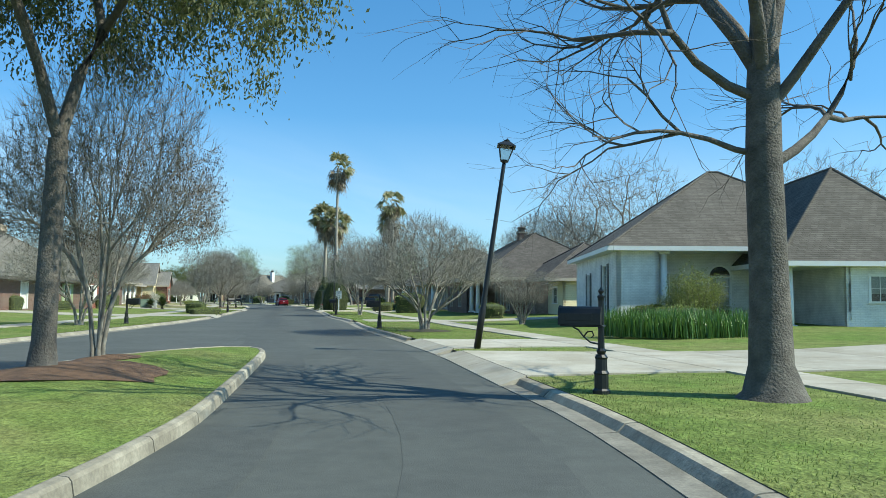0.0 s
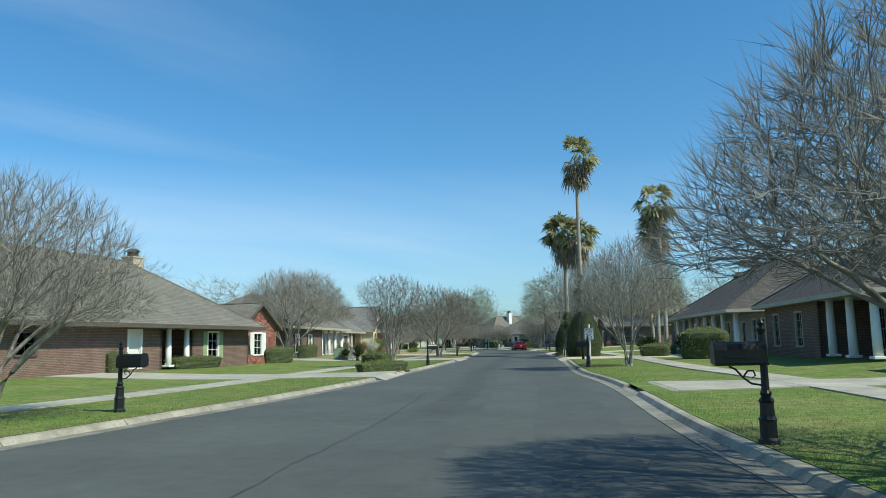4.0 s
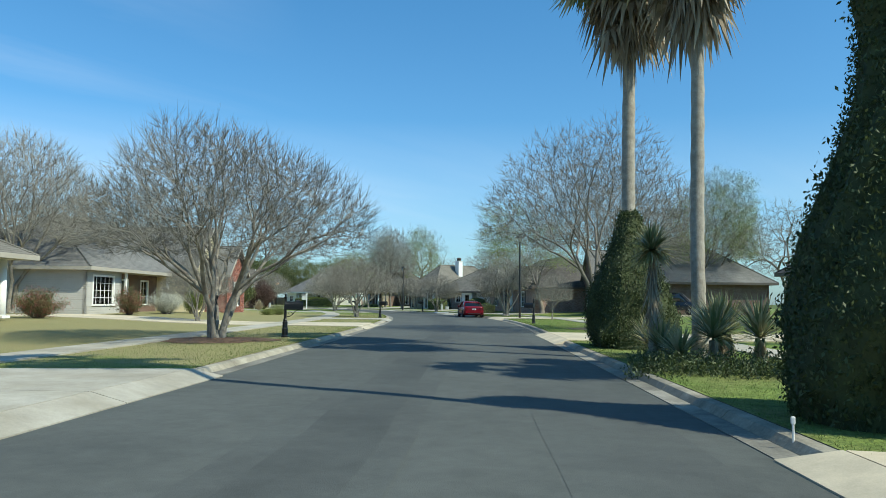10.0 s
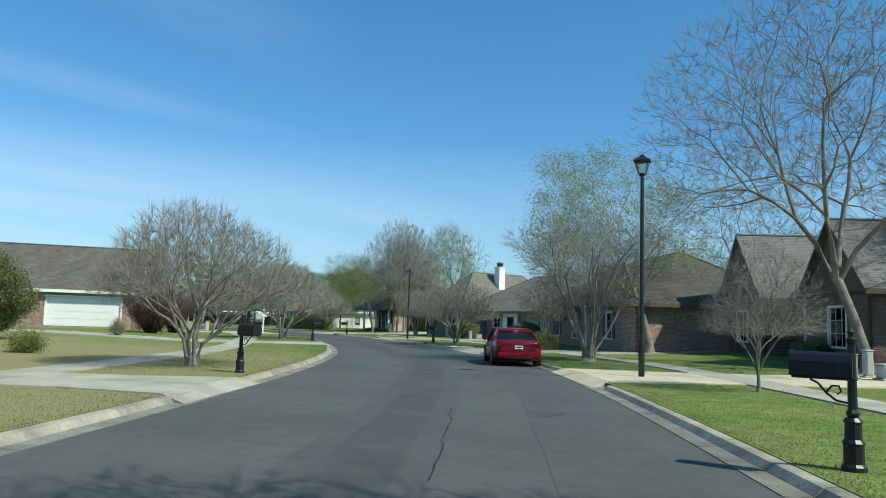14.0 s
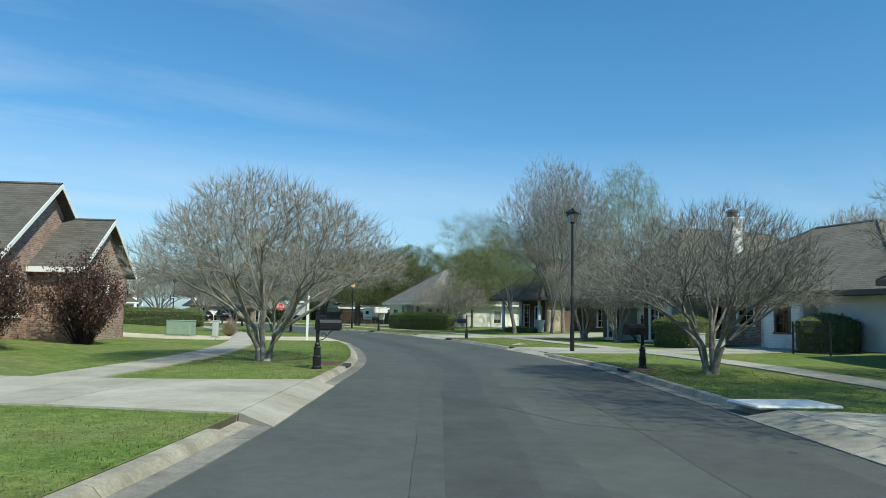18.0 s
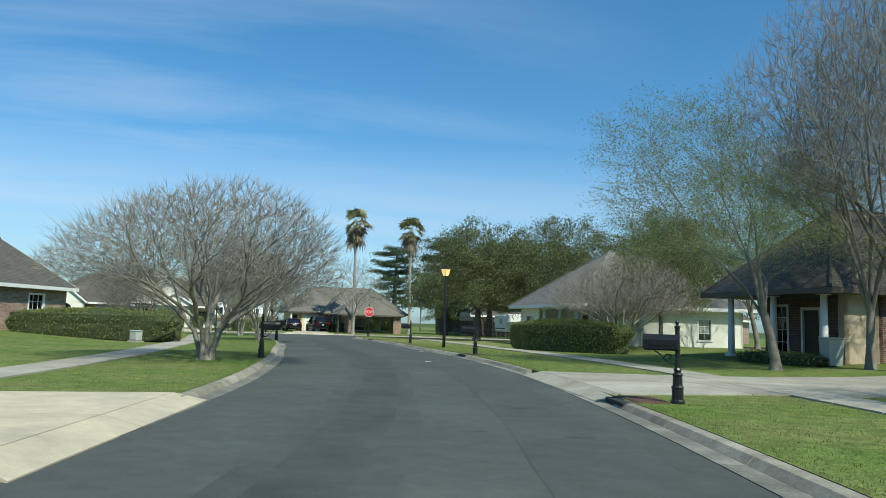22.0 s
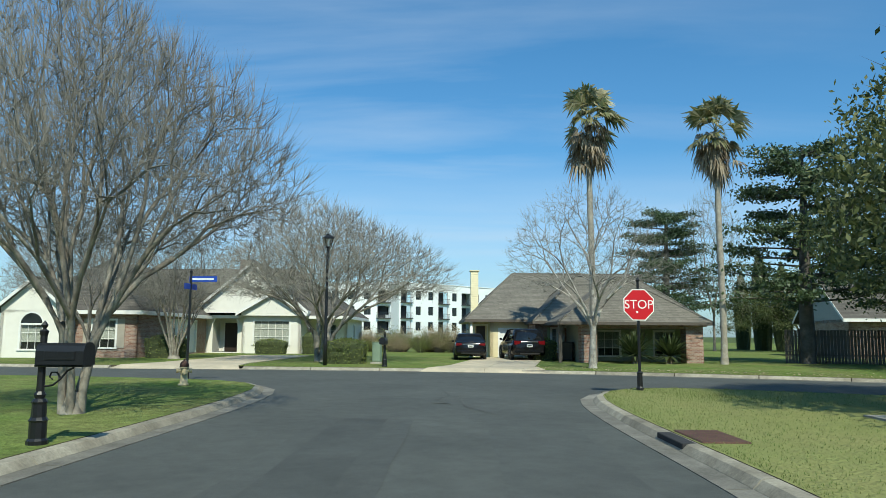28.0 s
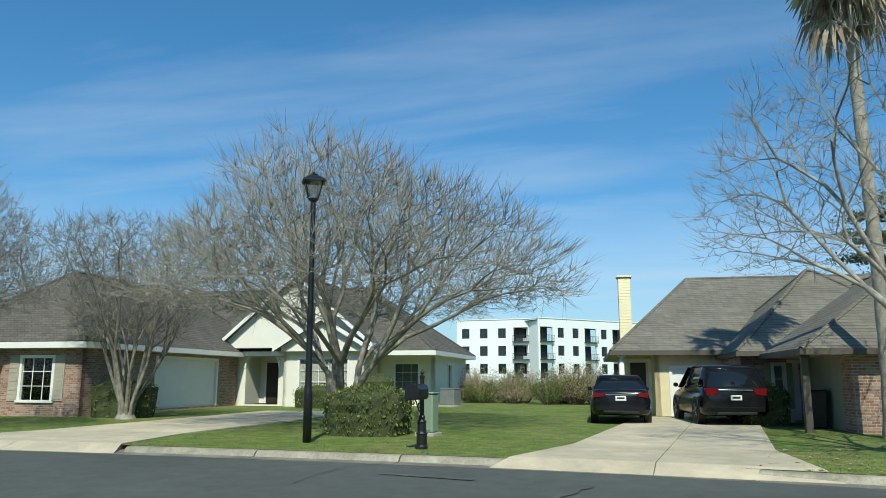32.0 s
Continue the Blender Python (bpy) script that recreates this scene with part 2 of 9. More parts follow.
def shingle_mat(name, a, b_):
    """Asphalt shingles in level courses with uneven tabs and weather streaks."""
    m = bpy.data.materials.new(name)
    m.use_nodes = True
    n, l = m.node_tree.nodes, m.node_tree.links
    b = n["Principled BSDF"]; b.inputs["Roughness"].default_value = 0.95
    b.inputs["Specular IOR Level"].default_value = 0.2
    tc = n.new("ShaderNodeTexCoord"); s = n.new("ShaderNodeSeparateXYZ"); ad = n.new("ShaderNodeMath"); ad.operation = "ADD"
    cb = n.new("ShaderNodeCombineXYZ")
    l.new(tc.outputs["Object"], s.inputs[0]); l.new(s.outputs["X"], ad.inputs[0]); l.new(s.outputs["Y"], ad.inputs[1])
    l.new(ad.outputs[0], cb.inputs["X"]); l.new(s.outputs["Z"], cb.inputs["Y"])
    br = n.new("ShaderNodeTexBrick"); br.inputs["Scale"].default_value = 1.0
    br.inputs["Brick Width"].default_value, br.inputs["Row Height"].default_value, br.inputs["Mortar Size"].default_value = 0.31, 0.095, 0.006
    br.inputs["Color1"].default_value, br.inputs["Color2"].default_value = (*a, 1), (*b_, 1)
    br.inputs["Mortar"].default_value = (*(c * 0.45 for c in a), 1)
    l.new(cb.outputs[0], br.inputs["Vector"])
    no = n.new("ShaderNodeTexNoise"); no.inputs["Scale"].default_value, no.inputs["Detail"].default_value = 0.8, 8
    l.new(tc.outputs["Object"], no.inputs["Vector"])
    mr = n.new("ShaderNodeMapRange"); mr.inputs["To Min"].default_value, mr.inputs["To Max"].default_value = 0.65, 1.35
    l.new(no.outputs["Fac"], mr.inputs["Value"])
    mul = n.new("ShaderNodeMix"); mul.data_type, mul.blend_type = "RGBA", "MULTIPLY"; mul.inputs["Factor"].default_value = 1
    l.new(br.outputs["Color"], mul.inputs["A"]); l.new(mr.outputs[0], mul.inputs["B"])
    l.new(mul.outputs["Result"], b.inputs["Base Color"])
    bp = n.new("ShaderNodeBump"); bp.inputs["Strength"].default_value, bp.inputs["Distance"].default_value, bp.invert = 0.5, 0.012, True
    l.new(br.outputs["Fac"], bp.inputs["Height"]); l.new(bp.outputs[0], b.inputs["Normal"])
    MATS[name] = m
    return m


def siding_mat(name, base):
    """Lap boards 130 mm high."""
    m = mat(name, base, 0.6, var=0.08, scale=1.5, bump=0)
    n, l = m.node_tree.nodes, m.node_tree.links
    tc = n.new("ShaderNodeTexCoord"); s = n.new("ShaderNodeSeparateXYZ")
    l.new(tc.outputs["Object"], s.inputs[0])
    mu = n.new("ShaderNodeMath"); mu.operation = "MULTIPLY"; mu.inputs[1].default_value = 7.6
    fr = n.new("ShaderNodeMath"); fr.operation = "FRACT"
    l.new(s.outputs["Z"], mu.inputs[0]); l.new(mu.outputs[0], fr.inputs[0])
    bp = n.new("ShaderNodeBump"); bp.inputs["Strength"].default_value, bp.inputs["Distance"].default_value, bp.invert = 0.9, 0.03, True
    l.new(fr.outputs[0], bp.inputs["Height"]); l.new(bp.outputs[0], n["Principled BSDF"].inputs["Normal"])
    return m


asphalt = mat("asphalt", (0.090, 0.097, 0.092), 0.9, var=0.32, scale=0.35, fine=70, bump=0.6, dist=0.006, alt=(0.068, 0.074, 0.071), spec=0.3, mid=0.2, mids=2.4)
asphalt_old = mat("old_asphalt", (0.112, 0.119, 0.113), 0.9, var=0.32, scale=0.6, fine=70, bump=0.6, dist=0.006, alt=(0.076, 0.077, 0.073), spec=0.3, mid=0.38, mids=1.8)
asphalt_mid = mat("rolled_asphalt", (0.080, 0.087, 0.083), 0.88, var=0.3, scale=0.5, fine=75, bump=0.6, dist=0.006, alt=(0.066, 0.071, 0.069), spec=0.3, mid=0.18, mids=2.2)
asphalt_dark = mat("fresh_asphalt_patch", (0.074, 0.080, 0.077), 0.85, var=0.28, scale=0.6, fine=75, bump=0.6, dist=0.006, spec=0.3, mid=0.18, mids=2.0)
tar = mat("tar_seal", (0.018, 0.018, 0.019), 0.55, var=0.3)
concrete = mat("concrete", (0.40, 0.375, 0.32), 0.9, var=0.2, scale=0.7, fine=60, bump=0.3, dist=0.004, alt=(0.29, 0.262, 0.205), objvar=0.1, mid=0.16, mids=3.0)
concrete_pale = mat("pale_concrete", (0.56, 0.475, 0.345), 0.9, var=0.15, scale=0.5, fine=60, bump=0.3, dist=0.004, alt=(0.42, 0.365, 0.275), objvar=0.06, mid=0.14, mids=2.0)
kerb_mat = mat("kerb_concrete", (0.345, 0.315, 0.25), 0.93, var=0.34, scale=1.6, fine=26, bump=0.5, dist=0.01, alt=(0.21, 0.188, 0.145), objvar=0.2, mid=0.25, mids=5)
gutter_mat = mat("stained_gutter_concrete", (0.235, 0.222, 0.19), 0.93, var=0.34, scale=1.1, fine=30, bump=0.5, dist=0.008, alt=(0.125, 0.118, 0.1), objvar=0.16, mid=0.3, mids=3)
lawn_mat = mat("lawn", (0.118, 0.183, 0.042), 0.95, var=0.5, scale=0.45, fine=18, bump=1.0, dist=0.06, alt=(0.185, 0.200, 0.072), spec=0.1, mid=0.42, mids=2.6)
far_ground = mat("far_ground", (0.10, 0.13, 0.045), 0.95, var=0.3, scale=0.05, fine=3, bump=0.2, spec=0.1)
# the inner lawns are dormant and straw-coloured between two lot lines
west_lawn = lawn_mat.copy()
west_lawn.name = "lawn_part_dormant"
n_, l_ = west_lawn.node_tree.nodes, west_lawn.node_tree.links
tc_ = n_.new("ShaderNodeTexCoord"); sp_ = n_.new("ShaderNodeSeparateXYZ"); no_ = n_.new("ShaderNodeTexNoise")
no_.inputs["Scale"].default_value, no_.inputs["Detail"].default_value = 0.35, 6
l_.new(tc_.outputs["Object"], sp_.inputs[0]); l_.new(tc_.outputs["Object"], no_.inputs["Vector"])
ma_ = n_.new("ShaderNodeMath"); ma_.operation = "MULTIPLY_ADD"; ma_.inputs[1].default_value, ma_.inputs[2].default_value = 16.0, -8.0
l_.new(no_.outputs["Fac"], ma_.inputs[0])
ad_ = n_.new("ShaderNodeMath"); ad_.operation = "ADD"
l_.new(sp_.outputs["Y"], ad_.inputs[0]); l_.new(ma_.outputs[0], ad_.inputs[1])
r1_ = n_.new("ShaderNodeMapRange"); r1_.inputs["From Min"].default_value, r1_.inputs["From Max"].default_value = 88, 91
r2_ = n_.new("ShaderNodeMapRange"); r2_.inputs["From Min"].default_value, r2_.inputs["From Max"].default_value = 146, 138
mu_ = n_.new("ShaderNodeMath"); mu_.operation = "MULTIPLY"
l_.new(ad_.outputs[0], r1_.inputs["Value"]); l_.new(ad_.outputs[0], r2_.inputs["Value"]); l_.new(r1_.outputs[0], mu_.inputs[0]); l_.new(r2_.outputs[0], mu_.inputs[1])
k_ = n_.new("ShaderNodeMath"); k_.operation = "MULTIPLY"
r3_ = n_.new("ShaderNodeMapRange"); r3_.inputs["From Min"].default_value, r3_.inputs["From Max"].default_value, r3_.inputs["To Max"].default_value = -84, -68, 0.78
l_.new(sp_.outputs["X"], r3_.inputs["Value"]); l_.new(r3_.outputs[0], k_.inputs[1])
l_.new(mu_.outputs[0], k_.inputs[0])
mx_ = n_.new("ShaderNodeMix"); mx_.data_type = "RGBA"; mx_.inputs["B"].default_value = (0.285, 0.245, 0.13, 1)
pb_ = n_["Principled BSDF"]
l_.new(pb_.inputs["Base Color"].links[0].from_socket, mx_.inputs["A"]); l_.new(k_.outputs[0], mx_.inputs["Factor"]); l_.new(mx_.outputs["Result"], pb_.inputs["Base Color"])
# the last lawns before the junction are thinner and drier
east_lawn = lawn_mat.copy()
east_lawn.name = "lawn_part_dry"
n_, l_ = east_lawn.node_tree.nodes, east_lawn.node_tree.links
tc_ = n_.new("ShaderNodeTexCoord"); sp_ = n_.new("ShaderNodeSeparateXYZ")
l_.new(tc_.outputs["Object"], sp_.inputs[0])
r1_ = n_.new("ShaderNodeMapRange"); r1_.inputs["From Min"].default_value, r1_.inputs["From Max"].default_value = -88, -97
r1_.inputs["To Max"].default_value = 0.6
l_.new(sp_.outputs["X"], r1_.inputs["Value"])
mx_ = n_.new("ShaderNodeMix"); mx_.data_type = "RGBA"; mx_.inputs["B"].default_value = (0.29, 0.29, 0.12, 1)
pb_ = n_["Principled BSDF"]
l_.new(pb_.inputs["Base Color"].links[0].from_socket, mx_.inputs["A"]); l_.new(r1_.outputs[0], mx_.inputs["Factor"]); l_.new(mx_.outputs["Result"], pb_.inputs["Base Color"])
soil = mat("turf_soil", (0.10, 0.085, 0.05), 0.95, var=0.4, scale=5, fine=40, bump=0.5)
mulch = mat("mulch", (0.185, 0.105, 0.062), 0.95, var=0.5, scale=6, fine=70, bump=1.0, dist=0.03)
bark_pale = mat("pale_bark", (0.255, 0.225, 0.190), 0.85, var=0.3, scale=4, fine=30, bump=0.5, dist=0.015, alt=(0.15, 0.13, 0.108))
bark_lichen = mat("lichened_bark", (0.47, 0.44, 0.39), 0.85, var=0.35, scale=5, fine=30, bump=0.5, dist=0.012, alt=(0.20, 0.18, 0.155))
bark_grey = mat("grey_bark", (0.135, 0.121, 0.105), 0.9, var=0.4, scale=4, fine=30, bump=1.0, dist=0.03, alt=(0.068, 0.060, 0.052))
bark_myrtle = mat("smooth_myrtle_bark", (0.33, 0.305, 0.255), 0.75, var=0.3, scale=5, fine=25, bump=0.4, dist=0.012, alt=(0.155, 0.132, 0.108))
twig_mat = mat("twigs", (0.268, 0.252, 0.216), 0.85, var=0.25, scale=1.0, fine=10, bump=0, alt=(0.160, 0.147, 0.122), objvar=0.15)
twig_dark = mat("dark_twigs", (0.105, 0.090, 0.078), 0.85, var=0.25, scale=1.0, fine=10, bump=0, objvar=0.1)
palm_bark = mat("palm_bark", (0.38, 0.345, 0.29), 0.9, var=0.3, scale=6, fine=30, bump=0.8, dist=0.02, alt=(0.26, 0.23, 0.19))
oak_leaf = island_leaf("oak_leaves", (0.070, 0.092, 0.030), (0.125, 0.150, 0.052), (0.21, 0.22, 0.09), 0.6, 0.4)
hedge_leaf = island_leaf("hedge_leaves", (0.105, 0.140, 0.035), (0.185, 0.228, 0.058), (0.33, 0.35, 0.115), 0.7, 0.45)
ivy_leaf = island_leaf("ivy_leaves", (0.036, 0.058, 0.020), (0.056, 0.082, 0.026), (0.095, 0.120, 0.04), 0.6)
young_leaf = island_leaf("young_leaves", (0.14, 0.20, 0.045), (0.23, 0.29, 0.08), (0.34, 0.37, 0.14), 0.5, 0.6)
blossom_leaf = island_leaf("white_blossom", (0.10, 0.13, 0.04), (0.62, 0.60, 0.52), (0.74, 0.72, 0.66), 0.6, 0.3)
azalea_leaf = island_leaf("azalea_leaves", (0.07, 0.10, 0.03), (0.11, 0.14, 0.045), (0.42, 0.08, 0.09), 0.6, 0.3)
lily_leaf = island_leaf("lily_leaves", (0.05, 0.12, 0.03), (0.09, 0.19, 0.04), (0.14, 0.25, 0.06), 0.4, 0.3)
pine_leaf = island_leaf("pine_needles", (0.040, 0.068, 0.030), (0.062, 0.098, 0.042), (0.095, 0.135, 0.058))
palm_leaf = island_leaf("palm_leaves", (0.13, 0.165, 0.065), (0.27, 0.265, 0.13), (0.50, 0.44, 0.28), 0.4, 0.45)
dead_frond = island_leaf("dead_fronds", (0.19, 0.145, 0.095), (0.32, 0.25, 0.17), (0.48, 0.40, 0.29), 0.7, 0.3)
maroon_core = mat("maroon_shrub_wood", (0.045, 0.020, 0.018), 0.95, var=0.4, scale=4)
maroon_leaf = island_leaf("maroon_leaves", (0.055, 0.030, 0.022), (0.090, 0.044, 0.032), (0.135, 0.075, 0.05))
seed_mat = island_leaf("seed_heads", (0.055, 0.040, 0.028), (0.10, 0.070, 0.045), (0.15, 0.11, 0.07), 0.8, 0.1)
dry_grass_leaf = island_leaf("dry_grass", (0.30, 0.235, 0.14), (0.42, 0.34, 0.21), (0.55, 0.46, 0.31), 0.8, 0.3)
grass_leaf = island_leaf("grass_blades", (0.095, 0.155, 0.030), (0.135, 0.200, 0.042), (0.24, 0.25, 0.09), 0.7, 0.35)
# solid fill under the leaves; its dark green stands in for their shade
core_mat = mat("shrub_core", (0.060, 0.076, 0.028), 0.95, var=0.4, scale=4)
white_paint = mat("white_paint", (0.78, 0.77, 0.74), 0.55, var=0.06, scale=2, fine=30, bump=0.05)
tan_trim = mat("weathered_tan_trim", (0.40, 0.36, 0.30), 0.6, var=0.12, scale=2)
brown_trim = mat("dark_brown_trim", (0.095, 0.078, 0.064), 0.6, var=0.15, scale=2)
white_brick = brick_mat("white_painted_brick", (0.76, 0.75, 0.72), (0.70, 0.69, 0.66), (0.62, 0.61, 0.58))
stucco_cream = mat("cream_stucco", (0.72, 0.62, 0.40), 0.9, var=0.08, scale=2, fine=80, bump=0.3, dist=0.004)
stucco_green = mat("dull_green_stucco", (0.30, 0.31, 0.24), 0.9, var=0.1, scale=2, fine=80, bump=0.3, dist=0.004)
stucco_tan = mat("tan_stucco", (0.55, 0.44, 0.32), 0.9, var=0.1, scale=2, fine=80, bump=0.3, dist=0.004)
stucco_white = mat("white_stucco", (0.76, 0.73, 0.66), 0.9, var=0.06, scale=2, fine=80, bump=0.3, dist=0.004)
bluegrey = mat("blue_grey_paint", (0.33, 0.40, 0.44), 0.6, var=0.1)
siding_yellow = siding_mat("yellow_lap_siding", (0.70, 0.62, 0.40))
siding_grey = siding_mat("grey_lap_siding", (0.42, 0.40, 0.36))
brick_red = brick_mat("red_brick", (0.145, 0.048, 0.036), (0.31, 0.125, 0.090), (0.40, 0.35, 0.30))
brick_brown = brick_mat("brown_brick", (0.115, 0.058, 0.043), (0.17, 0.092, 0.068), (0.23, 0.20, 0.17))
brick_mixed = brick_mat("old_mixed_brick", (0.23, 0.105, 0.075), (0.38, 0.26, 0.20), (0.38, 0.34, 0.30))


def piece_mat(name, cols, by_object):
    """Fired clay: each brick its own shade, grain and chipped faces on top."""
    m = mat(name, (1, 1, 1), 0.9, var=0.18, scale=9, fine=70, bump=0.5, dist=0.004, spec=0.2)
    n, l = m.node_tree.nodes, m.node_tree.links
    src = n.new("ShaderNodeObjectInfo" if by_object else "ShaderNodeNewGeometry")
    ramp = n.new("ShaderNodeValToRGB"); ramp.color_ramp.interpolation = "CONSTANT"
    e = ramp.color_ramp.elements
    e[0].color, e[1].color, e[1].position = (*cols[0], 1), (*cols[-1], 1), 1 - 1 / len(cols)
    for k, c in enumerate(cols[1:-1], 1):
        e.new(k / len(cols)).color = (*c, 1)
    l.new(src.outputs["Random" if by_object else "Random Per Island"], ramp.inputs[0])
    b = n["Principled BSDF"]
    mx = n.new("ShaderNodeMix"); mx.data_type, mx.blend_type = "RGBA", "MULTIPLY"; mx.inputs["Factor"].default_value = 1.0
    l.new(b.inputs["Base Color"].links[0].from_socket, mx.inputs["A"]); l.new(ramp.outputs[0], mx.inputs["B"]); l.new(mx.outputs["Result"], b.inputs["Base Color"])
    return m


CLAY = [(0.30, 0.105, 0.078), (0.20, 0.062, 0.046), (0.36, 0.155, 0.115), (0.26, 0.085, 0.062), (0.135, 0.052, 0.042), (0.42, 0.225, 0.175), (0.32, 0.12, 0.085)]
clay_piece, clay_rest = piece_mat("clay_brick", CLAY, True), piece_mat("clay_brickwork", CLAY, False)
mortar_mat = mat("lime_mortar", (0.44, 0.39, 0.33), 0.95, var=0.2, scale=5, fine=60)
shingle_brown = shingle_mat("brown_shingles", (0.098, 0.089, 0.078), (0.133, 0.121, 0.107))
shingle_grey = shingle_mat("grey_shingles", (0.150, 0.145, 0.138), (0.195, 0.190, 0.180))
shingle_dark = shingle_mat("dark_shingles", (0.075, 0.068, 0.062), (0.105, 0.095, 0.088))
shingle_tan = shingle_mat("tan_shingles", (0.148, 0.136, 0.116), (0.192, 0.177, 0.152))
black_iron = mat("black_iron", (0.012, 0.013, 0.015), 0.4, var=0.3, scale=8, bump=0.1, spec=0.5)
shutter_black = mat("black_shutter", (0.02, 0.022, 0.026), 0.5, var=0.15)
shutter_green = mat("green_shutter", (0.30, 0.36, 0.20), 0.6, var=0.1)
door_dark = mat("dark_door", (0.035, 0.022, 0.016), 0.5, var=0.2)
# near-black: paints the shade in windows and kerb inlets; also car seats
void_mat = mat("shade_and_seat_black", (0.03, 0.03, 0.032), 0.9, var=0.2)
blind_mat = mat("window_blind", (0.68, 0.66, 0.61), 0.8, var=0.08, scale=1)
garage_white = mat("garage_door_paint", (0.75, 0.75, 0.74), 0.5, var=0.05)
chimney_cap = mat("copper_cap", (0.09, 0.075, 0.06), 0.5, metal=0.4, var=0.3)
metal_grey = mat("galvanised_steel", (0.42, 0.43, 0.44), 0.45, metal=0.7, var=0.2)
sign_white = mat("sign_white", (0.80, 0.80, 0.78), 0.4, var=0.04)
sign_red = mat("sign_red", (0.55, 0.012, 0.022), 0.4, var=0.06)
sign_blue = mat("sign_blue", (0.01, 0.06, 0.40), 0.4, var=0.05)
sign_black = mat("sign_black", (0.012, 0.012, 0.012), 0.5, var=0.1)
hydrant_mat = mat("hydrant_paint", (0.62, 0.50, 0.30), 0.5, var=0.15)
red_plastic = mat("red_reflector", (0.50, 0.02, 0.012), 0.3, var=0.1)
util_green = mat("utility_green", (0.22, 0.30, 0.22), 0.6, var=0.12)
util_grey = mat("utility_grey", (0.42, 0.44, 0.42), 0.6, var=0.12)
fence_wood = mat("weathered_fence_boards", (0.15, 0.125, 0.105), 0.9, var=0.3, scale=3, objvar=0.2)
rust = mat("rusty_inlet_cover", (0.115, 0.055, 0.038), 0.8, var=0.35, scale=5)
car_red = mat("red_car_paint", (0.22, 0.005, 0.014), 0.22, metal=0.25, var=0.03, bump=0)
car_black = mat("black_car_paint", (0.010, 0.010, 0.012), 0.18, metal=0.2, var=0.05, bump=0)
car_blue = mat("dark_blue_truck_paint", (0.012, 0.020, 0.032), 0.25, metal=0.2, var=0.05, bump=0)
car_white = mat("white_camper_shell", (0.74, 0.74, 0.72), 0.35, var=0.05, bump=0)
tyre_mat = mat("tyre_rubber", (0.015, 0.015, 0.015), 0.85, var=0.2)
rim_mat = mat("alloy_rim", (0.42, 0.43, 0.44), 0.3, metal=0.9, var=0.1)
lens_red = mat("tail_light_lens", (0.14, 0.005, 0.008), 0.15, var=0.1, bump=0)
glass_dark = mat("car_glass", (0.010, 0.012, 0.014), 0.06, var=0.05, bump=0, spec=0.8)
apt_white = mat("apartment_white_cladding", (0.80, 0.81, 0.82), 0.7, var=0.04, scale=0.3)
apt_dark = mat("apartment_dark_trim", (0.035, 0.037, 0.04), 0.6, var=0.15)


def glass_mat(name, tint, rough=0.03):
    m = bpy.data.materials.new(name)
    m.use_nodes = True
    n, l = m.node_tree.nodes, m.node_tree.links
    n.remove(n["Principled BSDF"])
    gl = n.new("ShaderNodeBsdfGlossy"); gl.inputs["Roughness"].default_value = rough
    tr = n.new("ShaderNodeBsdfTransparent"); tr.inputs[0].default_value = (*tint, 1)
    fr = n.new("ShaderNodeFresnel"); fr.inputs[0].default_value = 1.6
    mx = n.new("ShaderNodeMixShader")
    l.new(fr.outputs[0], mx.inputs[0]); l.new(tr.outputs[0], mx.inputs[1]); l.new(gl.outputs[0], mx.inputs[2])
    l.new(mx.outputs[0], n["Material Output"].inputs[0])
    MATS[name] = m
    return m


pane_mat = glass_mat("window_glass", (0.75, 0.8, 0.8))
lamp_glass = glass_mat("lantern_glass", (0.9, 0.88, 0.82), 0.15)
glow = bpy.data.materials.new("lit_lantern")
glow.use_nodes = True
glow.node_tree.nodes["Principled BSDF"].inputs["Base Color"].default_value = (0.8, 0.5, 0.25, 1)
glow.node_tree.nodes["Principled BSDF"].inputs["Emission Color"].default_value = (1.0, 0.45, 0.14, 1)
glow.node_tree.nodes["Principled BSDF"].inputs["Emission Strength"].default_value = 1.3


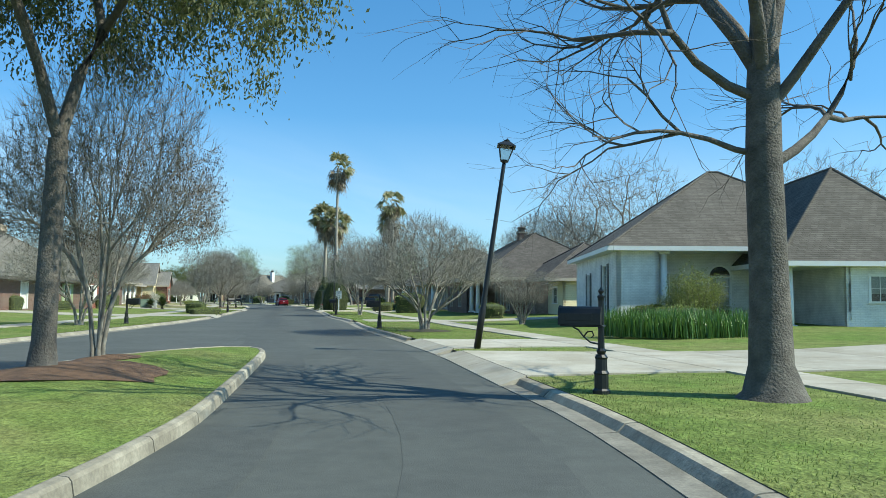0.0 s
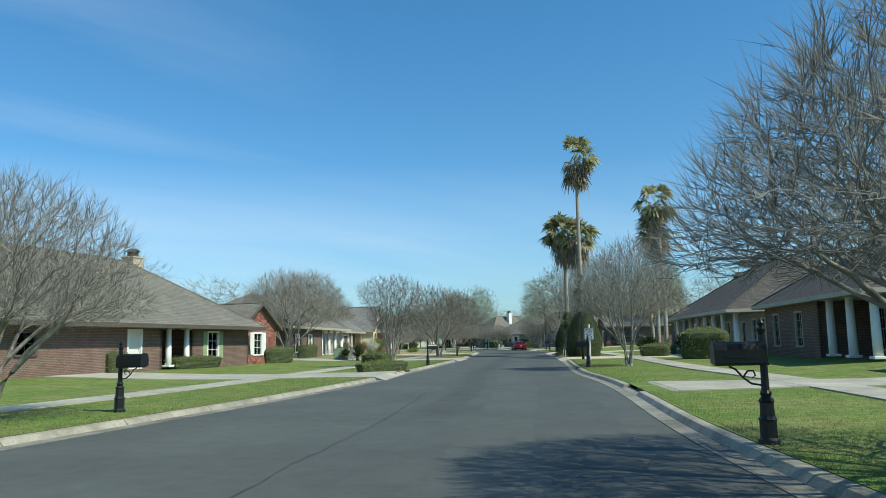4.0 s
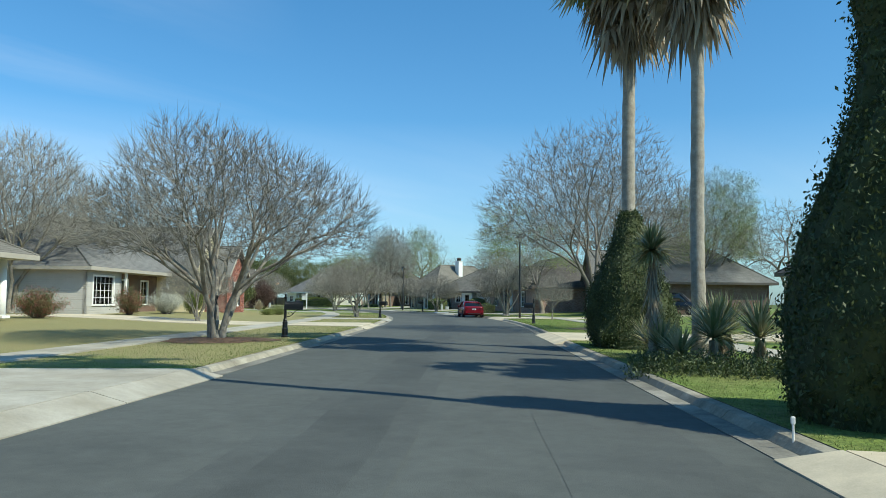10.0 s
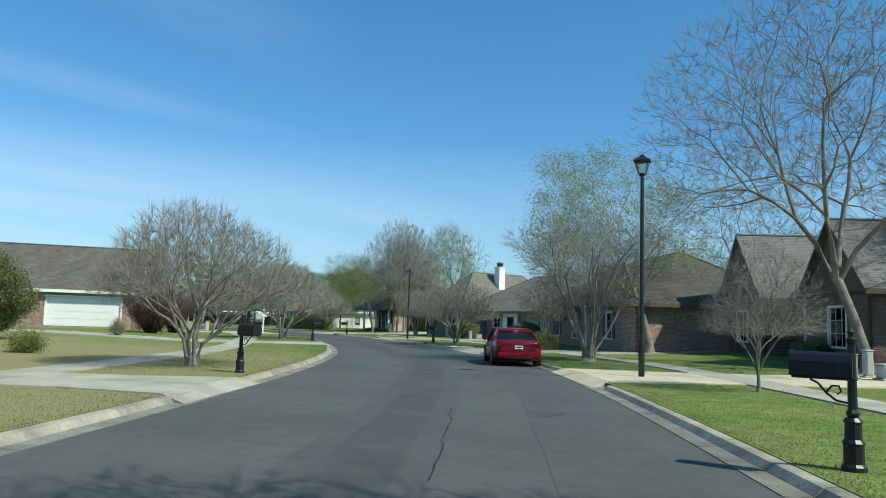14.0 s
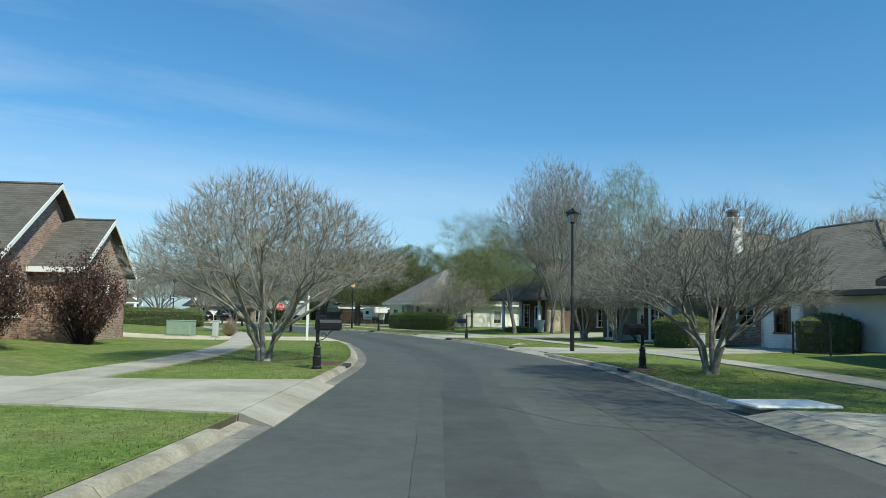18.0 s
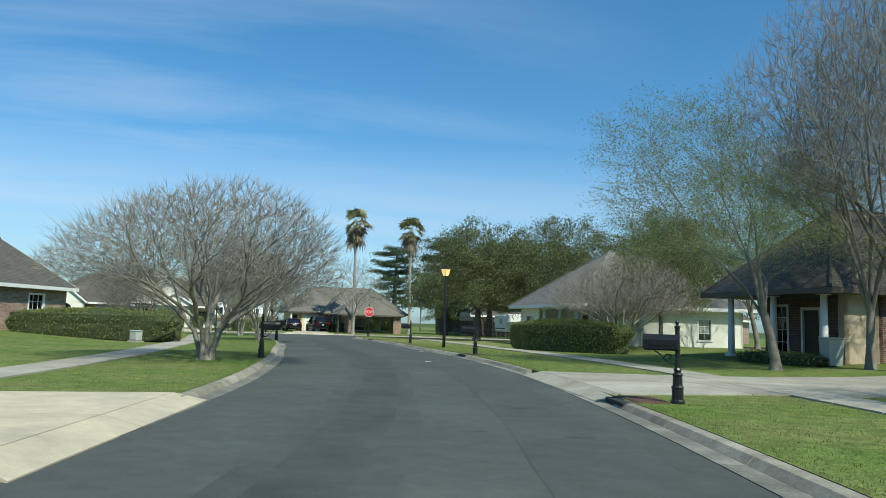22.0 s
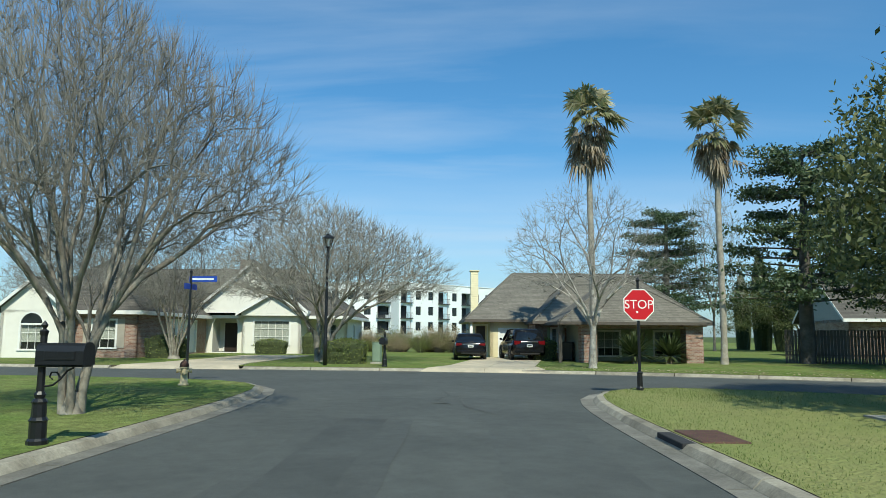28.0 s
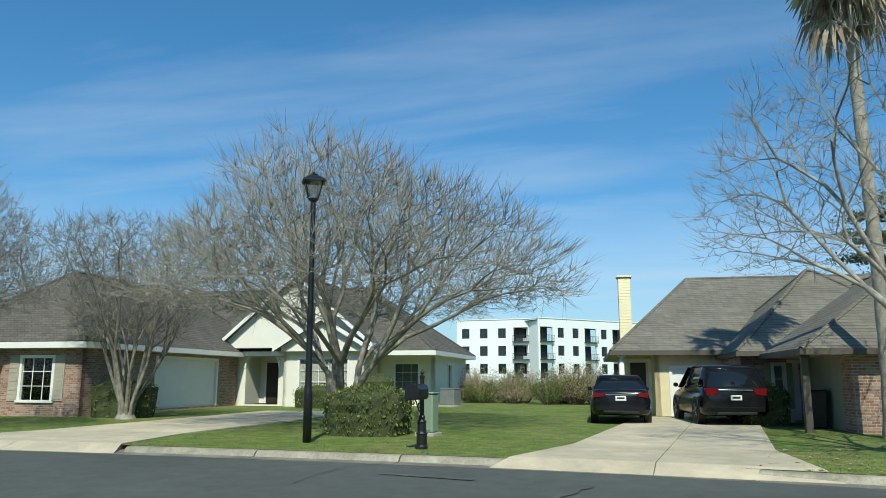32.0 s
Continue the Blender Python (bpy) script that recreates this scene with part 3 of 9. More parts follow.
# ---- mesh tools ----
class Geo:
    """Vertices and faces gathered for one mesh."""

    def __init__(self):
        self.v, self.f = [], []

    def add(self, vs, fs):
        k = len(self.v)
        self.v += [tuple(p) for p in vs]
        self.f += [tuple(i + k for i in q) for q in fs]
        return self

    def box(self, x0, x1, y0, y1, z0, z1):
        vs = [(x, y, z) for z in (z0, z1) for y in (y0, y1) for x in (x0, x1)]
        return self.add(vs, [(0, 2, 3, 1), (4, 5, 7, 6), (0, 1, 5, 4), (2, 6, 7, 3), (0, 4, 6, 2), (1, 3, 7, 5)])

    def cbox(self, x0, x1, y0, y1, z0, z1, c=0.02):
        """A box with chamfered edges."""
        c = min(c, (x1 - x0) * 0.45, (y1 - y0) * 0.45, (z1 - z0) * 0.45)
        rings = []
        for z, d in ((z0, c), (z0 + c, 0), (z1 - c, 0), (z1, c)):
            a, b, e, g = x0 + d, x1 - d, y0 + d, y1 - d
            k = c if d == 0 else 0.4 * c
            rings.append([(a + k, e, z), (b - k, e, z), (b, e + k, z), (b, g - k, z), (b - k, g, z), (a + k, g, z), (a, g - k, z), (a, e + k, z)])
        return self.loft(rings)

    def loft(self, rings, cap=True):
        n, k = len(rings[0]), len(self.v)
        for r in rings:
            self.v += [tuple(p) for p in r]
        for i in range(len(rings) - 1):
            for j in range(n):
                a, b = k + i * n + j, k + i * n + (j + 1) % n
                self.f.append((a, b, b + n, a + n))
        if cap:
            self.f.append(tuple(k + j for j in reversed(range(n))))
            self.f.append(tuple(k + (len(rings) - 1) * n + j for j in range(n)))
        return self

    def lathe(self, profile, n=12, cx=0.0, cy=0.0):
        """profile: (radius, z) pairs from below."""
        return self.loft([[(cx + r * math.cos(2 * math.pi * j / n), cy + r * math.sin(2 * math.pi * j / n), z) for j in range(n)] for r, z in profile])

    def tube(self, pts, radii, n=5, cap=False):
        pts = [Vector(p) for p in pts]
        rings = []
        for i, p in enumerate(pts):
            d = (pts[min(i + 1, len(pts) - 1)] - pts[max(i - 1, 0)]).normalized()
            a = d.cross((0, 0, 1)) if abs(d.z) < 0.9 else d.cross((1, 0, 0))
            a.normalize()
            b = d.cross(a)
            r = radii[i]
            rings.append([p + a * (r * math.cos(2 * math.pi * j / n)) + b * (r * math.sin(2 * math.pi * j / n)) for j in range(n)])
        return self.loft(rings, cap)

    def spike(self, p, q, r):
        """A three-sided twig drawn out to a point."""
        d = q - p
        a = (d.cross((0, 0, 1)) if abs(d.z) < 0.9 * d.length else d.cross((1, 0, 0))).normalized() * r
        b = d.cross(a).normalized() * r
        k = len(self.v)
        self.v += [tuple(p + a), tuple(p - a * 0.5 + b * 0.87), tuple(p - a * 0.5 - b * 0.87), tuple(q)]
        self.f += [(k, k + 1, k + 3), (k + 1, k + 2, k + 3), (k + 2, k, k + 3)]
        return self

    def mesh(self, name, material, smooth=False):
        me = bpy.data.meshes.new(name)
        me.from_pydata(self.v, [], self.f)
        me.materials.append(material)
        if smooth:
            me.polygons.foreach_set("use_smooth", [True] * len(me.polygons))
        me.update()
        return me


def part(name, geo, material, parent, label="", smooth=False, m=None):
    ob = new(name, geo.mesh(name, material, smooth) if isinstance(geo, Geo) else geo)
    ob.parent = parent
    if m is not None:
        ob.matrix_basis = m
    if label:
        ob["label"] = label
    return ob


def thing(name, m, label, category, group="", kind=""):
    ob = new(name)
    ob.empty_display_size = 0.3
    ob.matrix_basis = m
    return tagged(ob, label, category, group, kind)


def solo(name, geo, material, label, category, kind="structure", smooth=False, m=None):
    ob = new(name, geo.mesh(name, material, smooth))
    if m is not None:
        ob.matrix_basis = m
    return tagged(ob, label, category, kind=kind)


def smoothstep(a, b, x):
    t = min(1.0, max(0.0, (x - a) / (b - a)))
    return t * t * (3 - 2 * t)


# ---- plan: edges of the carriageway, from south to north-west ----
LEFT = [(-8.23, -69.01), (-9.25, -29.02), (-10.55, 8.97), (-11.68, 25.97), (-12.76, 35.96), (-13.94, 45.95), (-15.84, 56.42), (-17.5, 62.5), (-19, 69.5), (-20.8, 76.5), (-22.8, 85), (-25.2, 93.5), (-27.6, 102),
        (-30.2, 110.8), (-32.6, 119), (-36, 129), (-39, 136.8), (-42.4, 144.2), (-44.9, 148.6), (-47.2, 152.3), (-49.8, 156.1), (-53.68, 162.06), (-58.7, 167.96), (-63.3, 172.67), (-69.11, 177.85), (-74.09, 181.85), (-81.91, 187.29), (-87.68, 190.77), (-95.44, 195.80), (-104.64, 200.38), (-110.02, 203.10), (-113.92, 204.75)]
RIGHT = [(6.77, -68.89), (5.95, -28.9), (5.0, 1.1), (4.25, 11.69), (3.3, 16.09), (2.2, 21.68), (0.95, 26.57), (-0.38, 31.26), (-1.75, 35.85), (-2.95, 40.04), (-4.55, 47.02), (-6.07, 52.88), (-8.24, 59.23), (-9.7, 65.2), (-11.1, 71), (-12.4, 76.5), (-13.8, 82), (-16.2, 91),
         (-19, 101), (-22, 112.5), (-24.4, 121), (-27.5, 130.5), (-29.9, 136.8), (-32.3, 142.7), (-34.9, 147.4), (-37.6, 151.0), (-40.6, 155.6), (-44.2, 160.9), (-47.77, 166.48), (-55.55, 175.03), (-62.39, 181.79), (-68.6, 187.16), (-73.99, 191.35), (-81.8, 196.49), (-87.86, 199.67), (-94.61, 203.72), (-99.96, 206.51), (-105.76, 209.20), (-109.22, 211.04)]
FAR = [(-159.67, 143.60), (-145.67, 174.60), (-136.67, 190.60), (-129.67, 202.40), (-125.67, 209.93), (-121.62, 216.20), (-116.47, 221.80), (-106.15, 229.60), (-87.7, 240.2), (-43.16, 263.3)]
NEAR_L = [(-152.17, 140.60), (-138.17, 171.00), (-130.27, 186.60), (-123.29, 198.70)]
NEAR_R = [(-110.57, 216.53), (-102.34, 222.3), (-83.56, 233.46), (-40.01, 255.86)]
CORNER_L = [(-113.92, 204.75), (-116.07, 205.25), (-117.87, 204.91), (-119.48, 203.65), (-121.02, 201.78), (-123.29, 198.70)]
CORNER_R = [(-109.22, 211.04), (-110.85, 212.42), (-111.62, 213.78), (-111.44, 215.13), (-110.57, 216.53)]
ISLAND = [(-0.57, -38.95), (-0.21, -8.95), (-0.26, 4.05), (-0.36, 11.05), (-1.09, 14.85), (-2.13, 20.04), (-2.76, 22.84), (-3.46, 23.93), (-4.36, 23.72), (-5.35, 22.02), (-6.02, 18.01), (-6.05, 9.01), (-5.41, -8.99), (-4.87, -38.98)]


def resample(line, step):
    out, carry = [Vector(line[0])], 0.0
    for a, b in zip(line, line[1:]):
        a, b = Vector(a), Vector(b)
        length = (b - a).length
        s = step - carry
        while s <= length:
            out.append(a.lerp(b, s / length))
            s += step
        carry = length - (s - step)
    out.append(Vector(line[-1]))
    return out


def chaikin(line, k=2):
    pts = [Vector(p) for p in line]
    for _ in range(k):
        nxt = [pts[0]]
        for a, b in zip(pts, pts[1:]):
            nxt += [a.lerp(b, 0.25), a.lerp(b, 0.75)]
        pts = nxt + [pts[-1]]
    return pts


def offset(line, d):
    """The line moved d metres to its left."""
    out = []
    for i, p in enumerate(line):
        t = line[min(i + 1, len(line) - 1)] - line[max(i - 1, 0)]
        n = Vector((-t.y, t.x)).normalized()
        out.append(p + n * d)
    return out


EL = resample(chaikin(LEFT + CORNER_L[1:] + NEAR_L[::-1][1:]), 1.5)
ER = resample(chaikin(RIGHT + CORNER_R[1:] + NEAR_R[1:]), 1.5)
EF = resample(chaikin(FAR), 1.5)
EDGE = np.array([p[:] for p in EL + ER + EF])


def ground_z(x, y):
    q = ((EDGE - (x, y)) ** 2).sum(1)
    k = q.argmin()
    return 0.13 + (0.33 if k < len(EL) + len(ER) else 0.02) * smoothstep(7.09, 17.11, math.sqrt(q[k]))


def on_ground(x, y, yaw=0.0, dz=0.0, scale=1.0):
    m = pose(x, y, ground_z(x, y) + dz, 0, 0, yaw)
    return m @ Matrix.Scale(scale, 4) if scale != 1.0 else m


# ---- ground, road ----
from mathutils.geometry import delaunay_2d_cdt

g = Geo()
g.add([(-3000, -3000, -0.12), (3000, -3000, -0.12), (3000, 3000, -0.12), (-3000, 3000, -0.12)], [(0, 1, 2, 3)])
solo("ground", g, far_ground, "flat green ground running out to the horizon", "ground")


def sheet(outline, heights, material, name, label, category, step=3.0, inner=True):
    """A sheet filled within an outline, with inner points to follow the lie of the land."""
    outline = [Vector(p) for p in outline]
    xs, ys = [p.x for p in outline], [p.y for p in outline]
    pts = list(outline)
    edges = [(i, (i + 1) % len(outline)) for i in range(len(outline))]
    if inner:
        x = min(xs)
        while x < max(xs):
            y = min(ys)
            while y < max(ys):
                pts.append(Vector((x + 0.37, y + 0.21)))
                y += step
            x += step
    v, _, f, *_ = delaunay_2d_cdt(pts, edges, [], 1, 1e-5)
    geo = Geo()
    geo.add([(p.x, p.y, heights(p.x, p.y)) for p in v], [tuple(q) for q in f])
    return solo(name, geo, material, label, category, smooth=True)


back = 0.40
left_line = [p for p in offset(EL, back)]
right_line = [p for p in offset(ER, -back)]
far_line = [p for p in offset(EF, back)]
sheet(left_line + [Vector((-164.92, 59.99)), Vector((-120, -70))], ground_z, west_lawn, "lawn_west", "mown green lawns on the inner side of the bend", "lawn")
sheet(right_line + [Vector((56.94, 259.36)), Vector((60, -70))], ground_z, east_lawn, "lawn_east", "mown green lawns along the outer side of the bend", "lawn")
sheet(far_line + [Vector((-44.65, 335.28)), Vector((-300, 340)), Vector((-300, -70)), Vector((-180, -70))], ground_z, lawn_mat, "lawn_north", "lawns beyond the cross street", "lawn", 5.0)
isl = resample(chaikin(ISLAND + [ISLAND[0]]), 0.8)[:-1]
ic = Vector((-4.9, 0))


def isl_z(x, y):
    d = min((Vector((x, y)) - p).length for p in isl)
    return 0.14 + 0.22 * smoothstep(0.2, 2.6, d)


isl_in = [p + (Vector((-3.4, p.y if p.y < 21 else 21)) - p).normalized() * 0.12 for p in isl]
sheet(isl_in, isl_z, lawn_mat, "lawn_island", "grassy planted island between two carriageways", "lawn", 0.9)
rg = Geo()
rg.add([(-230, -80, 0), (60, -80, 0), (56.16, 297.35, 0), (-233.78, 291.38, 0)], [(0, 1, 2, 3)])
solo("road", rg, asphalt, "worn dark grey asphalt street with patches and cracks", "road")


def ribbon(line, a, b, z, material, name, label, category, kind="structure"):
    """A flat strip along a line between two offsets to its left."""
    geo = Geo()
    la, lb = offset(line, a), offset(line, b)
    vs, wob, k = [], random.Random(int(a * 100)), 0.0
    for i in range(len(la)):
        k = 0.8 * k + wob.uniform(-0.05, 0.05)
        d = (lb[i] - la[i]).normalized()
        la[i], lb[i] = la[i] + d * k, lb[i] + d * (k * 0.6 + wob.uniform(-0.03, 0.03))
    for p, q in zip(la, lb):
        vs += [(p.x, p.y, z), (q.x, q.y, z)]
    geo.add(vs, [(2 * i, 2 * i + 1, 2 * i + 3, 2 * i + 2) for i in range(len(la) - 1)])
    return solo(name, geo, material, label, category, kind)


# driveways: the two ends at the kerb, length, whether on the left; walks for the letter boxes are narrow
DRIVES = [((3.05, 17.2), (2.0, 22.4), 16, 1, 0), ((1.55, 24.2), (0.55, 27.9), 4.6, 1, 0), ((-3.85, 47.23), (-4.67, 50.32), 18, 1, 0), ((-13.00, 78.80), (-14.5, 84.4), 20, 1, 1), ((-19.8, 103.9), (-21.3, 109.2), 22, 1, 1),
          ((-29.1, 134.9), (-31, 139.4), 17, 1, 1), ((-38.5, 152.3), (-41.2, 156.4), 17, 1, 0), ((-52.28, 171.69), (-55.34, 174.83), 17, 1, 0), ((-66.16, 185.21), (-70.84, 188.91), 16, 1, 0),
          ((-15.71, 55.7), (-17.04, 60.25), 18, 0, 0), ((-22.3, 83), (-23.8, 88.9), 20, 0, 0), ((-30.8, 112.4), (-32.3, 117.4), 20, 0, 1), ((-34.9, 125.6), (-35.9, 128.6), 5, 0, 0),
          ((-47.0, 152.0), (-49.4, 155.6), 18, 0, 0), ((-64.93, 174.23), (-69.01, 177.65), 22, 0, 1),
          ((-123.27, 213.65), (-121.07, 216.90), 15.5, 2, 1), ((-129.97, 201.90), (-127.97, 205.65), 15.5, 2, 1)]


def in_drive(p, margin=0.0):
    for a, b, *_ in DRIVES:
        a, b = Vector(a), Vector(b)
        d = (b - a).normalized()
        s = (p - a).dot(d)
        if -margin < s < (b - a).length + margin and abs((p - a).cross(d)) < 1.6:
            return True
    return False


def kerbs(line, side, name, label, skip=True):
    """Kerb and gutter pan cast in lengths of 3 m; side is +1 where the lawn lies to the left of the line."""
    holder = tagged(new(name), label, "kerb", kind="structure")
    for i in range(0, len(line) - 2, 2):
        seg = line[i : i + 3]
        drop = skip and in_drive(seg[1], 0.4)
        h = 0.035 if drop else 0.118
        for piece, m_, prof in (("gutter_pan", gutter_mat, [(-0.14, -0.05), (-0.14, 0.011), (0.0, 0.008), (0.155, 0.014), (0.155, -0.05)]),
                                ("kerb_length", kerb_mat, [(0.158, -0.05), (0.16, 0.016), (0.20, h * 0.5), (0.245, h * 0.9), (0.30, h), (0.41, h + 0.004), (0.415, -0.05)])):
            geo = Geo()
            rings = []
            for k, p in enumerate(seg):
                t = (seg[-1] - seg[0]).normalized()
                n = Vector((-t.y, t.x)) * side
                q = p + t * (0.012 if k == 0 else -0.012 if k == 2 else 0)
                rings.append([(q.x + n.x * o, q.y + n.y * o, z) for o, z in (prof if side > 0 else prof[::-1])])
            geo.loft(rings)
            part(piece, geo, m_, holder)
    return holder


for name, line, side in (("turf_edge_west", EL, 1), ("turf_edge_east", ER, -1), ("turf_edge_north", EF, 1)):
    geo = Geo()
    pts = offset(line, 0.40 * side)
    geo.add([(p.x, p.y, z) for p in pts for z in (-0.1, 0.131)], [(2 * i, 2 * i + 2, 2 * i + 3, 2 * i + 1) for i in range(len(pts) - 1) if not in_drive(pts[i], -0.4)])
    solo(name, geo, soil, "cut edge of the turf behind the kerb", "lawn edge")
near_l = [p for p in EL if -28 < p.y and (p.x > -127)]
kerbs(near_l, 1, "kerb_west", "weathered concrete kerb and gutter with joints")
kerbs([p for p in ER if -28 < p.y < 232], -1, "kerb_east", "weathered concrete kerb and gutter with joints")
kerbs([p for p in EF if -152 < p.x < -98], 1, "kerb_north", "low concrete kerb of the cross street")
ik = tagged(new("kerb_island"), "chipped upright concrete kerb round the planted island", "kerb", kind="structure")
for i in range(0, len(isl) - 1, 2):
    if isl[i].y < -25:
        continue
    seg = [isl[i], isl[(i + 1) % len(isl)], isl[(i + 2) % len(isl)]]
    t = (seg[2] - seg[0]).normalized()
    n = Vector((-t.y, t.x))
    geo = Geo()
    geo.loft([[(p.x + n.x * o, p.y + n.y * o, z) for o, z in ((-0.03, -0.05), (0.0, 0.12), (0.025, 0.15), (0.10, 0.16), (0.135, 0.15), (0.135, -0.05))] for p in (seg[0] + t * 0.01, seg[1], seg[2] - t * 0.01)])
    part("kerb_length", geo, kerb_mat, ik)

# pavements: slabs 1.5 m long beside the road, broken by nothing but their joints
def slabs(line, a, b, name, label, lo, hi, material=concrete):
    holder = tagged(new(name), label, "sidewalk", kind="structure")
    la, lb = offset(line, a), offset(line, b)
    for i in range(len(line) - 1):
        if not lo < i < hi:
            continue
        c0, c1, c2, c3 = la[i], la[i + 1], lb[i + 1], lb[i]
        top = [p.lerp(q, s) for p, q, s in ((c0, c1, 0.008), (c1, c0, 0.008), (c2, c3, 0.008), (c3, c2, 0.008))]
        geo = Geo()
        zs = [ground_z(p.x, p.y) for p in top]
        geo.add([(p.x, p.y, z - 0.08) for p, z in zip(top, zs)] + [(p.x, p.y, z + 0.035) for p, z in zip(top, zs)],
                [(4, 5, 6, 7), (0, 1, 5, 4), (1, 2, 6, 5), (2, 3, 7, 6), (3, 0, 4, 7)] if a < b else [(7, 6, 5, 4), (4, 5, 1, 0), (5, 6, 2, 1), (6, 7, 3, 2), (7, 4, 0, 3)])
        part("slab", geo, material, holder)
    return holder


slabs(EL, 4.5, 5.8, "pavement_west", "narrow pale concrete sidewalk slabs", 66, 205)
slabs(ER, -5.8, -4.5, "pavement_east", "narrow pale concrete sidewalk slabs", 46, 212)

for a, b, length, side, pale in DRIVES:
    a, b = Vector(a), Vector(b)
    t = (b - a).normalized()
    n = Vector((t.y, -t.x)) if side == 1 else Vector((-t.y, t.x))
    holder = tagged(new("driveway"), "pale concrete driveway cast in wide panels", "driveway", kind="structure")
    rows = max(2, round(length / 3.2))
    cuts = [-0.13, 0.42] + [0.42 + (length - 0.42) * k / rows for k in range(1, rows + 1)]
    for r in range(rows + 1):
        for c in range(2):
            geo = Geo()
            pts = []
            for s, w in ((r, c), (r + 1, c), (r + 1, c + 1), (r, c + 1)):
                d = cuts[s] + (0.012 if s == r else -0.012)
                f = w / 2 + (0.002 if w == c else -0.002)
                flare = 0.7 * max(0, 1 - d / 1.6)
                p = a + n * d + t * (f * (b - a).length + (-flare if w == 0 else flare if w == 2 else 0))
                pts.append(p)
            zs = [0.016 if (p - a).dot(n) < 0.3 else ground_z(p.x, p.y) + 0.03 for p in pts]
            geo.add([(p.x, p.y, z - 0.12) for p, z in zip(pts, zs)] + [(p.x, p.y, z) for p, z in zip(pts, zs)], [(4, 5, 6, 7), (0, 1, 5, 4), (1, 2, 6, 5), (2, 3, 7, 6), (3, 0, 4, 7)])
            part("panel", geo, concrete_pale if pale else concrete, holder)

# worn lanes, patches and tar lines on the asphalt
mid = [p for p in ER if -40 < p.y and not (p.y > 215 or p.x < -106)]
ribbon(mid, 0.8, 2.3, 0.003, asphalt_mid, "wheel_track_1", "darker wheel track on the asphalt", "road")
ribbon(mid, 3.6, 5.3, 0.0065, asphalt_mid, "wheel_track_2", "darker joint between two lanes of asphalt", "road")
ribbon([p for p in mid if 40 <= p.y], 4.0, 4.9, 0.0085, asphalt_dark, "wheel_track_3", "dark seam between two lanes of asphalt", "road")


def crack(pts, width, material, label, seed, name="road_crack"):
    """A ragged strip of tar or a bare crack running through a few points."""
    rng = random.Random(seed)
    fine = []
    for a, b in zip(pts, pts[1:]):
        a, b = Vector(a), Vector(b)
        n = max(3, int((b - a).length / 0.22))
        side = Vector((-(b - a).y, (b - a).x)).normalized()
        w = 0.0
        for k in range(n):
            w = 0.8 * w + rng.gauss(0, 0.018)
            fine.append(a.lerp(b, k / n) + side * w)
    vs = []
    for i, p in enumerate(fine):
        d = fine[min(i + 1, len(fine) - 1)] - fine[max(i - 1, 0)]
        o = Vector((-d.y, d.x)).normalized() * (width * rng.uniform(0.35, 1.0) / 2)
        vs += [(p.x - o.x, p.y - o.y, 0.013), (p.x + o.x, p.y + o.y, 0.013)]
    solo(name, Geo().add(vs, [(2 * i, 2 * i + 1, 2 * i + 3, 2 * i + 2) for i in range(len(fine) - 1)]), material, label, "road crack")


TAR = "black tar line sealing a crack in the asphalt"
for i, (pts, w) in enumerate([
    ([(-4.67, 24.62), (-5.4, 28.02), (-8.7, 41.29), (-12.63, 54.64)], 0.035), ([(-5, 41.02), (-6.81, 42.2), (-12.41, 42.46)], 0.04), ([(-1.91, 29.64), (-1.44, 33.05)], 0.04),
    ([(-65.8, 182.22), (-65.31, 182.93)], 0.10), ([(-64.24, 179.55), (-63.95, 179.85)], 0.08), ([(-63.16, 180.27), (-62.67, 180.68)], 0.07), ([(-57.03, 173.9), (-56.52, 173.61)], 0.16),
    ([(-52.18, 167.09), (-51.89, 167.4)], 0.07), ([(-122.33, 209.65), (-124.05, 210.52), (-124.36, 210.81)], 0.05), ([(-17.3, 79.7), (-17.9, 79.6)], 0.05), ([(-28.3, 121.2), (-29.2, 124), (-30.4, 127.6)], 0.05), ([(-28.6, 127), (-28.3, 127.6), (-28.5, 128.1)], 0.06),
    ([(-81.14, 193.8), (-80.02, 193.03), (-79.6, 191.93)], 0.05), ([(-81.92, 192.89), (-81.31, 192.4)], 0.05), ([(-112.08, 207.06), (-110.74, 209.99), (-112.02, 213.96)], 0.04), ([(-118.18, 207.34), (-115.38, 211.99), (-114.50, 218.01)], 0.05), ([(-120.23, 209.29), (-117.83, 214.34), (-116.72, 218.87)], 0.04)]):
    crack(pts, w * 0.4, tar, TAR, i)
for i, (pts, w) in enumerate([
    ([(-46.46, 156.21), (-43.56, 154.49), (-42.14, 154.59)], 0.05), ([(-110.90, 208.09), (-112.22, 209.06), (-114.23, 209.62)], 0.05), ([(-111.22, 208.88), (-109.30, 208.02), (-107.29, 207.86)], 0.05), ([(-112.55, 210.45), (-112.05, 210.66)], 0.05), ([(-110.39, 207.70), (-109.90, 208.21)], 0.22),
    ([(-80.28, 190.92), (-81.93, 193.49), (-83.15, 194.06)], 0.04), ([(-120.20, 212.80), (-121.42, 213.87)], 0.3), ([(-123.16, 211.03), (-121.99, 212.46)], 0.3)]):
    crack(pts, w * 0.7, asphalt_old, "pale crumbled crack in the asphalt", 50 + i)
for x, y, yaw in ((-78.09, 191.47, 20), (-85.52, 197.81, 70)):
    solo("scrap", Geo().cbox(-0.11, 0.11, -0.05, 0.05, 0.012, 0.02, 0.003), sign_white, "white scrap of paper lying on the road", "litter", "", m=pose(x, y, 0, 0, 0, yaw))


